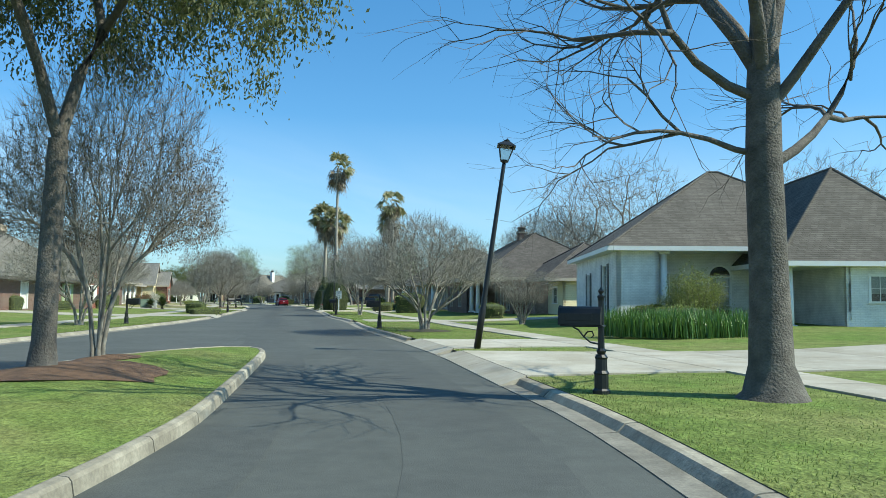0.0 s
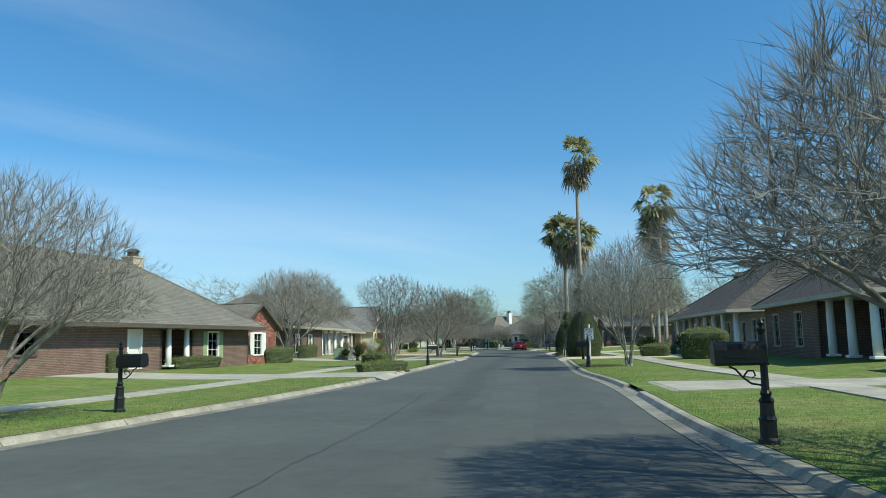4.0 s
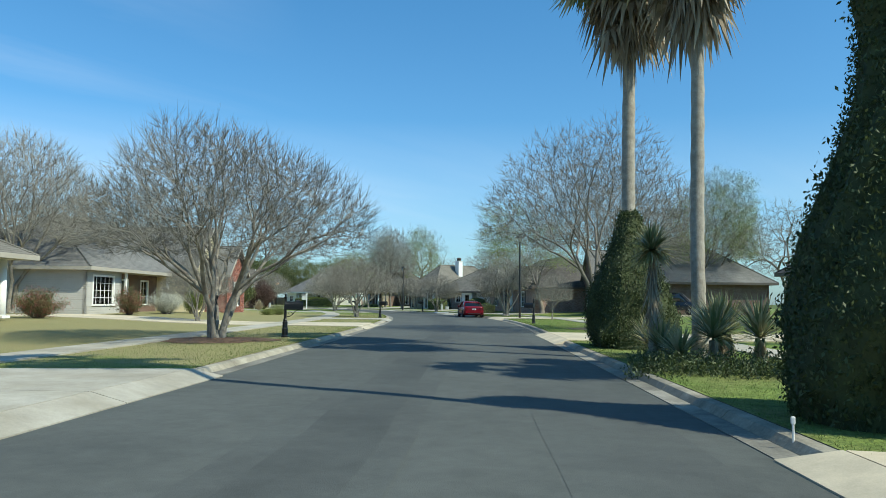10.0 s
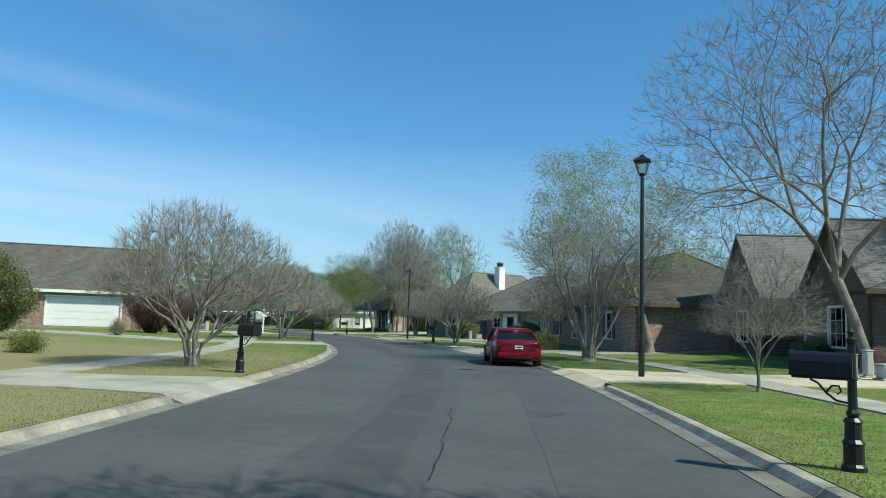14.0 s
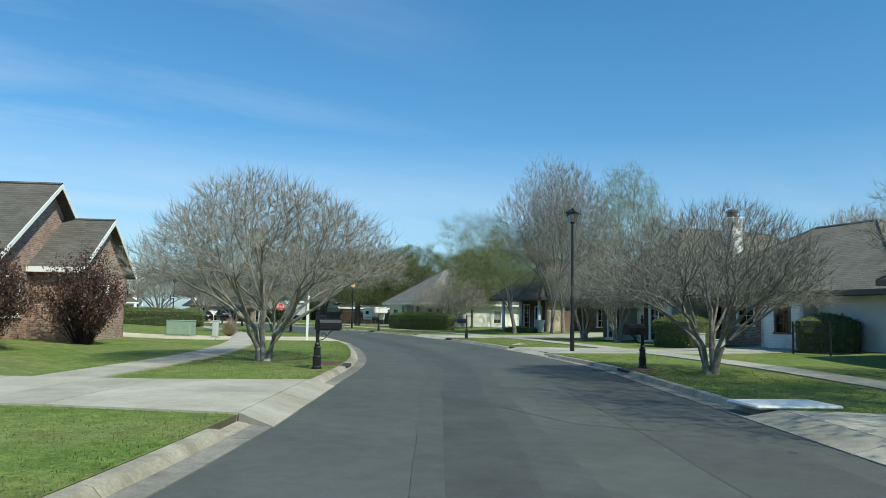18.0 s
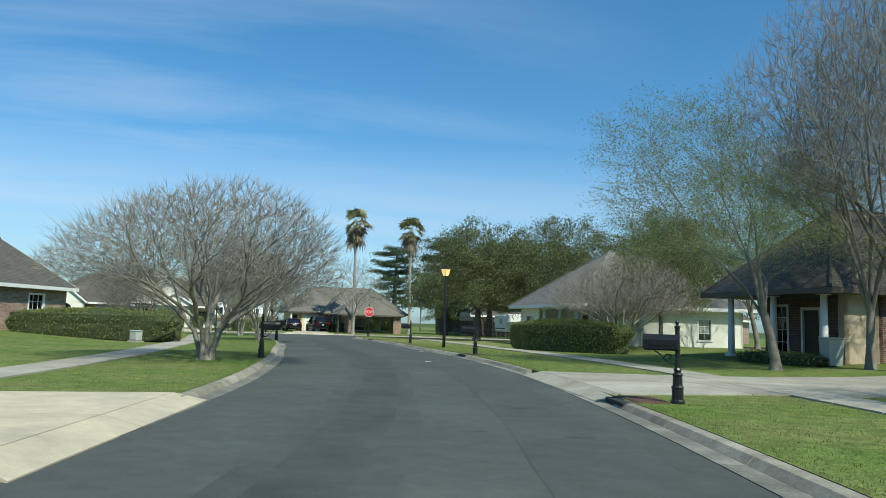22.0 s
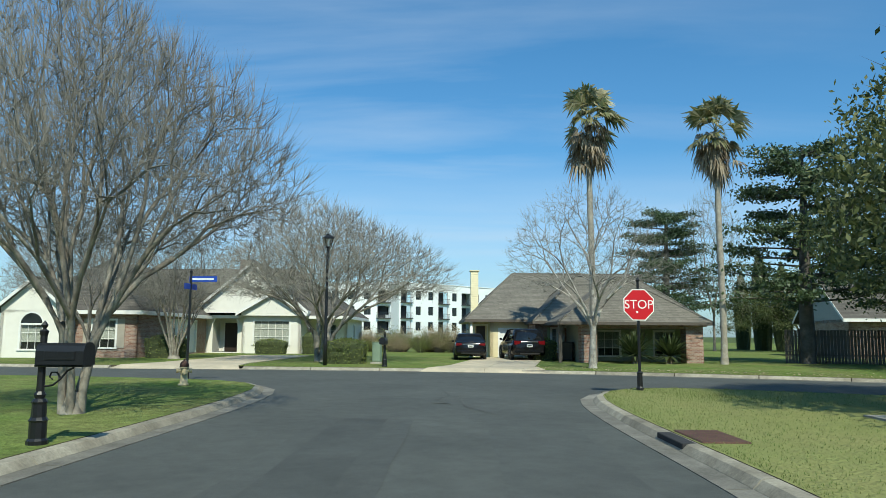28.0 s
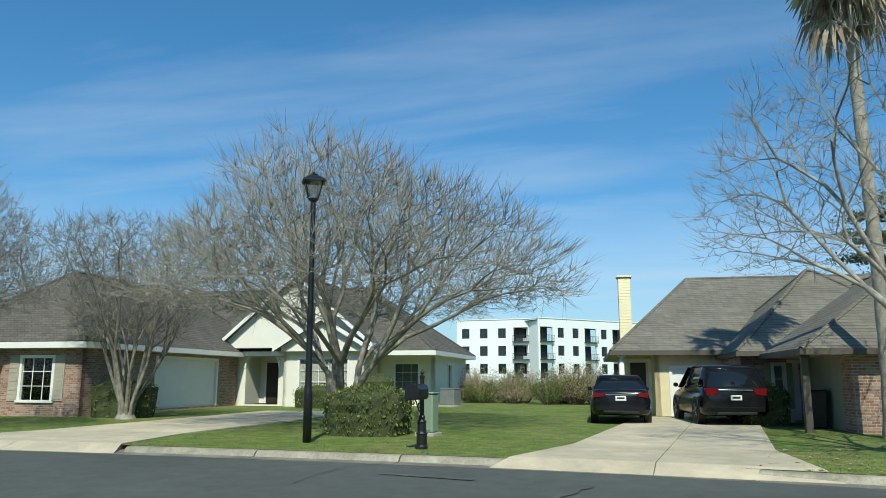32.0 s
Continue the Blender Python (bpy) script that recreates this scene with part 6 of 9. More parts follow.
def mailbox_template():
    t = thing("mailbox", Matrix.Identity(4), "ornate black cast-iron letter box on a fluted post", "mailbox", "letter boxes")
    part("base", Geo().lathe([(0.13, 0), (0.13, 0.05), (0.105, 0.08), (0.105, 0.28), (0.12, 0.30), (0.09, 0.34), (0.085, 0.50), (0.10, 0.53), (0.07, 0.57)], 10), black_iron, t, "stepped fluted base")
    part("post", Geo().lathe([(0.055, 0.57), (0.075, 0.62), (0.05, 0.66), (0.042, 1.36), (0.05, 1.38)], 8), black_iron, t)
    part("finial", Geo().lathe([(0.045, 1.38), (0.06, 1.42), (0.02, 1.45), (0.045, 1.50), (0.0, 1.56)], 8), black_iron, t)
    bx = Geo()
    prof = [(-0.13, 1.0), (0.13, 1.0), (0.13, 1.17), (0.10, 1.24), (0.05, 1.27), (-0.05, 1.27), (-0.10, 1.24), (-0.13, 1.17)]
    bx.loft([[(-0.60, y, z) for y, z in prof], [(0.02, y, z) for y, z in prof]])
    part("box", bx, black_iron, t, "arched iron letter box")
    part("door", Geo().loft([[(-0.615, y * 1.08, 1.0 + (z - 1.0) * 1.06 - 0.005) for y, z in prof], [(-0.60, y * 1.08, 1.0 + (z - 1.0) * 1.06 - 0.005) for y, z in prof]]), black_iron, t)
    part("side_panel", Geo().cbox(-0.50, -0.10, -0.142, -0.131, 1.06, 1.17, 0.004), black_iron, t)
    part("side_panel", Geo().cbox(-0.50, -0.10, 0.131, 0.142, 1.06, 1.17, 0.004), black_iron, t)
    part("rail", Geo().cbox(-0.60, 0.05, -0.10, 0.10, 0.97, 1.0, 0.008), black_iron, t)
    sc = Geo()
    sc.tube([(-0.04, 0, 0.72), (-0.16, 0, 0.74), (-0.26, 0, 0.82), (-0.34, 0, 0.92), (-0.42, 0, 0.96)], [0.014] * 5, 5)
    sc.tube([(-0.26, 0, 0.82), (-0.20, 0, 0.90), (-0.13, 0, 0.90), (-0.11, 0, 0.84), (-0.15, 0, 0.81)], [0.012] * 5, 5)
    part("scroll", sc, black_iron, t, "curled iron bracket")
    return t


def tangent_yaw(x, y):
    """The heading at which a letter box points at the nearest kerb."""
    k = ((EDGE - (x, y)) ** 2).sum(1).argmin()
    return math.degrees(math.atan2(EDGE[k][1] - y, EDGE[k][0] - x)) + 180


boxes = [(4.5, 14.6), (-1.67, 37.44), (-8.6, 63.9), (-24.20, 123.40), (-46.15, 165.52), (-63.95, 184.75), (-80.19, 196.25), (-94.22, 204.63), (-14.79, 40.14), (-19.9, 70.7), (-28.9, 100.8), (-37.5, 130.5), (-52.21, 158.39), (-80.17, 185.42), (-99.48, 197.62), (-105.57, 200.15), (-125.87, 212.25)]
first_box = mailbox_template()
for i, (x, y) in enumerate(boxes):
    m = on_ground(x, y, 242 if (x, y) == (-105.57, 200.15) else 12 if (x, y) == (-1.67, 37.44) else tangent_yaw(x, y))
    if i == 0:
        first_box.matrix_basis = m
    else:
        copy_thing(first_box, m)


# signs face down the street towards oncoming drivers
def facing(x, y, tx, ty):
    """A pose whose -y side looks towards a point."""
    return on_ground(x, y, math.degrees(math.atan2(ty - y, tx - x)) + 90)


t = thing("stop_sign", facing(-110.50, 213.75, -97.67, 209.10), "red octagonal stop sign on a black ornamental post", "stop sign")
part("post", Geo().lathe([(0.10, 0), (0.10, 0.06), (0.075, 0.1), (0.07, 0.42), (0.09, 0.45), (0.04, 0.5), (0.038, 2.85)], 10), black_iron, t, "black fluted post")
part("finial", Geo().lathe([(0.038, 2.85), (0.06, 2.9), (0.0, 3.0)], 8), black_iron, t)


def octagon(r, y0, y1, z):
    return [[(r * math.cos(math.radians(22.5 + 45 * k)), y, z + r * math.sin(math.radians(22.5 + 45 * k))) for k in range(8)] for y in (y0, y1)]


part("plate", Geo().loft(octagon(0.45, -0.050, -0.046, 2.24)), sign_white, t, "white edge")
part("face", Geo().loft(octagon(0.42, -0.054, -0.0505, 2.24)), sign_red, t, "red face")
text_part("lettering", "STOP", 0.33, sign_white, t, pose(0, -0.056, 2.24, 90, 0, 0))
part("sticker", Geo().lathe([(0.03, 0), (0.03, 0.003)], 10), sign_white, t, m=pose(-0.05, -0.054, 2.05, 90, 0, 0))
t = thing("speed_limit_sign", facing(-10.85, 77.3, -12.4, 58), "white speed limit sign on a white post", "road sign")
part("post", Geo().cbox(-0.05, 0.05, -0.05, 0.05, -0.05, 2.36, 0.01), white_paint, t, "square white timber post")
part("plate", Geo().cbox(-0.305, 0.305, -0.062, -0.055, 1.34, 2.11, 0.003), sign_white, t)
for x0, x1, z0, z1 in ((-0.29, 0.29, 2.085, 2.097), (-0.29, 0.29, 1.353, 1.365), (-0.29, -0.278, 1.365, 2.085), (0.278, 0.29, 1.365, 2.085)):
    part("border", Geo().box(x0, x1, -0.0655, -0.0625, z0, z1), sign_black, t)
text_part("lettering", "SPEED", 0.19, sign_black, t, pose(0, -0.0645, 1.99, 90, 0, 0))
text_part("lettering", "LIMIT", 0.19, sign_black, t, pose(0, -0.0645, 1.81, 90, 0, 0))
text_part("lettering", "25", 0.42, sign_black, t, pose(0, -0.0645, 1.54, 90, 0, 0))
t = thing("street_sign", on_ground(-119.27, 203.28, 60), "black post with two blue street name blades", "street sign")
part("post", Geo().lathe([(0.09, 0), (0.07, 0.1), (0.07, 0.4), (0.04, 0.5), (0.035, 3.3), (0.05, 3.36), (0.0, 3.44)], 10), black_iron, t)
b1 = part("blade", Geo().cbox(-0.05, 0.85, -0.01, 0.01, 3.02, 3.2, 0.004), sign_blue, t, "blue name blade")
part("bar", Geo().box(0.05, 0.75, -0.0145, -0.011, 3.08, 3.14), sign_white, b1)
b2 = part("blade", Geo().cbox(-0.01, 0.01, -0.45, 0.45, 2.78, 2.96, 0.004), sign_blue, t, "blue name blade")
t = thing("fire_hydrant", on_ground(-116.17, 202.90), "cream fire hydrant with a red-brown cap on the verge", "fire hydrant")
part("barrel", Geo().lathe([(0.15, 0), (0.15, 0.04), (0.10, 0.06), (0.10, 0.45), (0.125, 0.47), (0.125, 0.50)], 12), hydrant_mat, t, "", True)
part("bonnet", Geo().lathe([(0.12, 0.50), (0.115, 0.58), (0.07, 0.65), (0.03, 0.67), (0.03, 0.72), (0.0, 0.72)], 12), rust, t, "red-brown bonnet", True)
for s in (-1, 1):
    part("nozzle", Geo().lathe([(0.05, 0), (0.05, 0.10), (0.065, 0.10), (0.065, 0.14)], 8), hydrant_mat, t, m=pose(0, 0.06 * s, 0.40, -90 * s, 0, 0))
part("nozzle", Geo().lathe([(0.065, 0), (0.065, 0.10), (0.08, 0.10), (0.08, 0.15)], 8), hydrant_mat, t, m=pose(0.06, 0, 0.38, 0, 90, 0))
for x, y, h in ((-12.70, 77.60, 0.72), (-12.20, 75.80, 0.72), (-14.55, 85.70, 0.16)):
    t = thing("driveway_marker", on_ground(x, y), "thin white stake with a red reflector", "marker", "driveway markers")
    part("stake", Geo().lathe([(0.012, -0.05), (0.012, h)], 6), white_paint, t)
    part("reflector", Geo().cbox(-0.022, 0.022, -0.013, 0.013, h - 0.03, h + 0.05, 0.008), red_plastic if h > 0.5 else white_paint, t, "red reflector head" if h > 0.5 else "white cap")
for x, y in ((-18.5, 123.5), (-18.1, 123.2), (-17.5, 124.5), (-17.1, 123.4), (-16.5, 124.9)):
    t = thing("path_light", on_ground(x, y), "small dark solar light on a spike in a lawn", "garden light", "path lights")
    part("spike", Geo().lathe([(0.012, -0.05), (0.012, 0.22)], 6), sign_black, t)
    part("lantern", Geo().lathe([(0.02, 0.22), (0.045, 0.24), (0.045, 0.31), (0.06, 0.32), (0.0, 0.36)], 8), util_grey, t, "clear plastic head")
t = thing("yard_sign_post", on_ground(-66.2, 172.61, 35), "tall white timber sign post on a lawn", "sign post")
part("post", Geo().cbox(-0.06, 0.06, -0.06, 0.06, -0.05, 2.25, 0.012), white_paint, t)
part("cap", Geo().lathe([(0.10, 2.25), (0.10, 2.28), (0.0, 2.36)], 4), white_paint, t)
part("arm", Geo().cbox(-0.75, -0.06, -0.03, 0.03, 1.95, 2.03, 0.01), white_paint, t)
part("panel", Geo().cbox(-0.70, -0.12, -0.008, 0.008, 1.30, 1.85, 0.004), util_grey, t, "grey back of a hanging panel")


def cabinet(x, y, wx, wy, h, yaw, material, label, name="utility_box"):
    t = thing(name, on_ground(x, y, yaw), label, "utility box")
    part("plinth", Geo().cbox(-wx / 2 - 0.06, wx / 2 + 0.06, -wy / 2 - 0.06, wy / 2 + 0.06, -0.05, 0.08, 0.01), concrete, t)
    part("housing", Geo().cbox(-wx / 2, wx / 2, -wy / 2, wy / 2, 0.08, h, 0.03), material, t)
    part("lid", Geo().cbox(-wx / 2 - 0.02, wx / 2 + 0.02, -wy / 2 - 0.02, wy / 2 + 0.02, h, h + 0.05, 0.02), material, t)
    part("panel", Geo().cbox(-wx / 2 + 0.05, wx / 2 - 0.05, -wy / 2 - 0.012, -wy / 2 - 0.002, 0.14, h - 0.06, 0.004), material, t)
    return t


cabinet(-73.05, 170.06, 1.3, 1.0, 0.85, 35, util_green, "green electrical transformer on a lawn")
cabinet(-33.8, 84.8, 1.2, 1.0, 0.95, 15, util_green, "green slatted utility cabinet on a lawn")
cabinet(-21.8, 141.5, 0.28, 0.28, 0.8, 20, util_green, "slim green utility pedestal")
cabinet(-21.2, 142.4, 0.26, 0.26, 0.9, 20, util_grey, "slim grey utility pedestal")
cabinet(-20.8, 141.2, 0.6, 0.5, 0.5, 20, util_grey, "low grey utility box")
cabinet(-94.8, 186.72, 0.5, 0.4, 0.55, 20, util_grey, "pale utility box by a hedge")
cabinet(-95.21, 187.41, 0.28, 0.28, 0.85, 20, util_green, "slim green utility pedestal by a hedge")
cabinet(-129.27, 213.10, 0.4, 0.35, 1.0, 50, util_green, "green utility cabinet beside a shrub")
cabinet(-47.82, 178.79, 0.28, 0.28, 0.8, 20, util_grey, "slim pale utility pedestal")
cabinet(-47.24, 179.5, 0.5, 0.4, 0.5, 20, util_grey, "low grey utility box")
cabinet(-71.06, 170.71, 0.3, 0.3, 0.9, 35, util_grey, "slim utility pedestal on a lawn")
cabinet(-33.9, 86.6, 0.8, 0.8, 0.8, 15, util_grey, "grey air conditioner unit", "air_conditioner")
cabinet(-147.27, 218.00, 0.8, 0.8, 0.85, 50, metal_grey, "grey air conditioner beside a wall", "air_conditioner")

# storm drains: a flush lid and a solid block, black for the slot's shade
for x, y in ((-9.3, 64.4), (-18, 62), (-53.06, 160.87), (-46.44, 164.81), (-64.84, 184.14), (-81.19, 196.2), (-103.53, 200.04), (-103.30, 208.14)):
    k = ((EDGE - (x, y)) ** 2).sum(1).argmin()
    left = k < len(EL)
    a, b = Vector(EDGE[k - 1]), Vector(EDGE[k + 1])
    d = (b - a).normalized()
    t = thing("storm_drain", pose(EDGE[k][0], EDGE[k][1], 0.0, 0, 0, math.degrees(math.atan2(d.y, d.x)) + (0 if left else 180)), "kerb inlet with a rusty steel lid", "storm drain", "kerb inlets")
    part("lid", Geo().cbox(-0.65, 0.65, 0.44, 1.1, 0.06, 0.150, 0.015), rust, t, "rusty steel lid")
    part("throat", Geo().cbox(-0.6, 0.6, 0.185, 0.44, 0.0, 0.121, 0.01), void_mat, t, "solid block, black for the shade in the inlet")
t = thing("mattress", on_ground(-41.24, 157.9, 40), "white mattress put out by the kerb", "mattress")
part("cover", Geo().cbox(-0.75, 0.75, -0.5, 0.5, 0.0, 0.07, 0.03), white_paint, t)
t = thing("cut_branches", on_ground(-56.2, 177.2, 60), "cut branches lying on the grass", "branches")
for i in range(5):
    part("branch", Geo().tube([(-0.5 + 0.1 * i, 0.12 * i, 0.04), (0.5, 0.1 * i + 0.2, 0.07 + 0.02 * i)], [0.025, 0.015], 6), bark_myrtle, t)
for x, y, r in ((-4.0, 15.0, 1.8), (-4.4, 17.3, 0.8)):
    geo = Geo()
    rg_ = random.Random(int(r * 10))
    ring = [(x + r * (1 + rg_.uniform(-0.12, 0.12)) * math.cos(6.2832 * k / 20), y + r * (1 + rg_.uniform(-0.12, 0.12)) * math.sin(6.2832 * k / 20)) for k in range(20)]
    geo.add([(px, py, isl_z(px, py) + 0.012) for px, py in ring] + [(x + (px - x) * 0.5, y + (py - y) * 0.5, isl_z(x + (px - x) * 0.5, y + (py - y) * 0.5) + 0.09) for px, py in ring] + [(x, y, isl_z(x, y) + 0.12)], [(k, (k + 1) % 20, 20 + (k + 1) % 20, 20 + k) for k in range(20)] + [(20 + k, 20 + (k + 1) % 20, 40) for k in range(20)])
    solo("mulch_bed", geo, mulch, "reddish pine straw mulch under trees", "mulch", smooth=True)
random.seed(17)
for x, y, r in ((-29.9, 98.2, 1.9), (-20, 115, 1.0), (0.55, 35.06, 1.1)):
    geo = Geo()
    ring = [(x + r * random.uniform(0.85, 1.15) * math.cos(6.2832 * k / 20), y + r * random.uniform(0.85, 1.15) * math.sin(6.2832 * k / 20)) for k in range(20)]
    geo.add([(px, py, ground_z(px, py) + 0.012) for px, py in ring] + [(x, y, ground_z(x, y) + 0.10)], [(k, (k + 1) % 20, 20) for k in range(20)])
    solo("mulch_bed", geo, mulch if r > 1.5 else soil, "ring of red-brown mulch round a tree" if r > 1.5 else "ring of dark soil round a tree", "mulch", smooth=True)
t = thing("marker_disc", pose(-3.5, 11.7, isl_z(-3.5, 11.7) - 0.02), "pale round cover set in the grass", "cover")
part("disc", Geo().lathe([(0.14, 0), (0.14, 0.05), (0.08, 0.07), (0.0, 0.07)], 12), util_grey, t)


# ---- houses ----
def wall_panel(p0, p1, z0, z1, holes, thick=0.2):
    """A wall between two corners, outward to the right of its run, with real openings (u0, u1, z0, z1)."""
    geo = Geo()
    p0, p1 = Vector(p0), Vector(p1)
    length = (p1 - p0).length
    d = (p1 - p0) / length
    o = Vector((d.y, -d.x))
    us = [u for u in sorted({0.0, length, *[h[0] for h in holes], *[h[1] for h in holes]}) if 0 <= u <= length]
    zs = [z for z in sorted({z0, z1, *[h[2] for h in holes], *[h[3] for h in holes]}) if z0 <= z <= z1]
    nu, nz = len(us), len(zs)
    for e in (0.0, thick):
        for z in zs:
            geo.v += [(p0.x + d.x * u - o.x * e, p0.y + d.y * u - o.y * e, z) for u in us]
    at = lambda i, j, e: e * nu * nz + j * nu + i

    def solid(i, j):
        if not (0 <= i < nu - 1 and 0 <= j < nz - 1):
            return False
        mu, mz = (us[i] + us[i + 1]) / 2, (zs[j] + zs[j + 1]) / 2
        return not any(h[0] < mu < h[1] and h[2] < mz < h[3] for h in holes)

    for i in range(nu - 1):
        for j in range(nz - 1):
            if solid(i, j):
                geo.f += [(at(i, j, 0), at(i + 1, j, 0), at(i + 1, j + 1, 0), at(i, j + 1, 0)), (at(i, j + 1, 1), at(i + 1, j + 1, 1), at(i + 1, j, 1), at(i, j, 1))]
                if not solid(i - 1, j):
                    geo.f.append((at(i, j, 1), at(i, j, 0), at(i, j + 1, 0), at(i, j + 1, 1)))
                if not solid(i + 1, j):
                    geo.f.append((at(i + 1, j, 0), at(i + 1, j, 1), at(i + 1, j + 1, 1), at(i + 1, j + 1, 0)))
                if not solid(i, j - 1):
                    geo.f.append((at(i, j, 0), at(i, j, 1), at(i + 1, j, 1), at(i + 1, j, 0)))
                if not solid(i, j + 1):
                    geo.f.append((at(i, j + 1, 1), at(i, j + 1, 0), at(i + 1, j + 1, 0), at(i + 1, j + 1, 1)))
    return geo, d, o


def local_box(p0, d, o, u0, u1, e0, e1, z0, z1, c=0.0):
    """A box by its run along a wall, its depth outward (e) and its height."""
    geo = Geo()
    p0 = Vector(p0)
    q = [p0 + d * u0 + o * e0, p0 + d * u1 + o * e0, p0 + d * u1 + o * e1, p0 + d * u0 + o * e1]
    vs = [(p.x, p.y, z) for z in (z0, z1) for p in q]
    geo.add(vs, [(0, 1, 2, 3), (7, 6, 5, 4), (4, 5, 1, 0), (5, 6, 2, 1), (6, 7, 3, 2), (7, 4, 0, 3)])
    return geo


def opening(house, p0, d, o, kind, u0, u1, z0, z1, trim=None, shutter=None):
    trim = trim or white_paint
    lb = lambda *a: local_box(p0, d, o, *a)
    if kind in ("win", "arch"):
        fr = Geo()
        for a in ((u0 - 0.06, u0 + 0.05, -0.12, 0.03, z0, z1), (u1 - 0.05, u1 + 0.06, -0.12, 0.03, z0, z1), (u0 - 0.06, u1 + 0.06, -0.12, 0.035, z1 - 0.05, z1 + 0.06)):
            g_ = lb(*a); fr.add(g_.v, g_.f)
        w = part("window", fr, trim, house, "white-framed window")
        closed = shutter is blind_mat
        part("pane", lb(u0 + 0.05, u1 - 0.05, -0.085, -0.075, z0 + 0.04, z1 - 0.05), pane_mat, w).visible_shadow = False
        part("sill", lb(u0 - 0.10, u1 + 0.10, -0.12, 0.07, z0 - 0.06, z0 + 0.03), trim, w)
        part("blind", lb(u0 + 0.03, u1 - 0.03, -0.16, -0.14, z0 + (0.02 if closed else (z1 - z0) * 0.30), z1 - 0.05), blind_mat, w)
        # thin black sheet in the wall; the room's shade is its colour
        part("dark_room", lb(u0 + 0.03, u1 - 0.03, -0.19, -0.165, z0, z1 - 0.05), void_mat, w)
        n = max(1, round((u1 - u0) / 0.5))
        for k in range(1, n):
            x = u0 + (u1 - u0) * k / n
            part("glazing_bar", lb(x - 0.012, x + 0.012, -0.074, -0.055, z0, z1 - 0.05), trim, w)
        for k in range(1, max(2, round((z1 - z0) / 0.5))):
            zz = z0 + (z1 - z0) * k / max(2, round((z1 - z0) / 0.5))
            part("glazing_bar", lb(u0 + 0.04, u1 - 0.04, -0.073, -0.056, zz - 0.012, zz + 0.012), trim, w)
        if kind == "arch":
            fanl = Geo()
            c = Vector(p0) + d * ((u0 + u1) / 2)
            r = (u1 - u0) / 2 + 0.06
            ring = [(c.x + d.x * r * math.cos(a) + o.x * 0.035, c.y + d.y * r * math.cos(a) + o.y * 0.035, z1 + r * math.sin(a)) for a in [math.pi * k / 12 for k in range(13)]]
            inn = [(c.x + d.x * (r - 0.09) * math.cos(a) + o.x * 0.035, c.y + d.y * (r - 0.09) * math.cos(a) + o.y * 0.035, z1 + (r - 0.09) * math.sin(a)) for a in [math.pi * k / 12 for k in range(13)]]
            fanl.add(ring + inn, [(k, k + 1, k + 14, k + 13) for k in range(12)])
            part("fan_light_frame", fanl, trim, w)
            gl = Geo()
            gl.add([(x - o.x * 0.02, y - o.y * 0.02, z) for x, y, z in inn], [tuple(range(13))])
            part("fan_light", gl, glass_dark, w, "dark arched pane")
        if shutter and not closed:
            sw = min(0.42, (u1 - u0) * 0.5)
            for a, b in ((u0 - 0.07 - sw, u0 - 0.07), (u1 + 0.07, u1 + 0.07 + sw)):
                s = part("shutter", lb(a, b, 0.004, 0.035, z0, z1 + 0.04), shutter, w, "louvred shutter")
                for k in range(int((z1 - z0) / 0.16)):
                    part("slat", lb(a + 0.05, b - 0.05, 0.035, 0.047, z0 + 0.06 + k * 0.16, z0 + 0.06 + k * 0.16 + 0.09), shutter, w) if sw > 0.3 and k < 12 else None
    elif kind == "door":
        fr = Geo()
        for a in ((u0 - 0.09, u0 + 0.03, -0.12, 0.03, z0, z1), (u1 - 0.03, u1 + 0.09, -0.12, 0.03, z0, z1), (u0 - 0.09, u1 + 0.09, -0.12, 0.03, z1 - 0.03, z1 + 0.1)):
            g_ = lb(*a); fr.add(g_.v, g_.f)
        w = part("door_frame", fr, trim, house)
        dr = part("door", lb(u0 + 0.03, u1 - 0.03, -0.12, -0.07, z0, z1 - 0.03), shutter or door_dark, house, "panelled front door")
        for a, b in ((0.25, 0.95), (1.1, 1.85)):
            part("panel", lb(u0 + 0.15, u1 - 0.15, -0.07, -0.055, z0 + a, min(z0 + b, z1 - 0.1)), shutter or door_dark, dr)
        part("handle", lb(u1 - 0.14, u1 - 0.10, -0.07, -0.01, z0 + 0.98, z0 + 1.02), metal_grey, dr)
    elif kind == "garage":
        fr = Geo()
        for a in ((u0 - 0.1, u0 + 0.02, -0.12, 0.03, z0, z1), (u1 - 0.02, u1 + 0.1, -0.12, 0.03, z0, z1), (u0 - 0.1, u1 + 0.1, -0.12, 0.03, z1 - 0.02, z1 + 0.12)):
            g_ = lb(*a); fr.add(g_.v, g_.f)
        part("door_frame", fr, trim, house)
        gd = part("garage_door", lb(u0, u1, -0.16, -0.11, z0, z1), shutter or garage_white, house, "white sectional garage door")
        rows = 4
        for k in range(rows):
            a, b = z0 + (z1 - z0) * k / rows, z0 + (z1 - z0) * (k + 1) / rows
            part("section", lb(u0 + 0.02, u1 - 0.02, -0.11, -0.09, a + 0.012, b - 0.012), shutter or garage_white, gd)
    elif kind == "porch":
        # an open arched recess with a panelled door at its back
        m_ = shutter or stucco_tan
        part("porch_wall", lb(u0 - 0.2, u1 + 0.2, -1.7, -1.6, z0 - 0.1, z1 + 0.1), m_, house)
        for a, b in ((u0 - 0.1, u0 + 0.0), (u1 - 0.0, u1 + 0.1)):
            part("porch_wall", lb(a, b, -1.6, -0.2, z0 - 0.1, z1 + 0.1), m_, house)
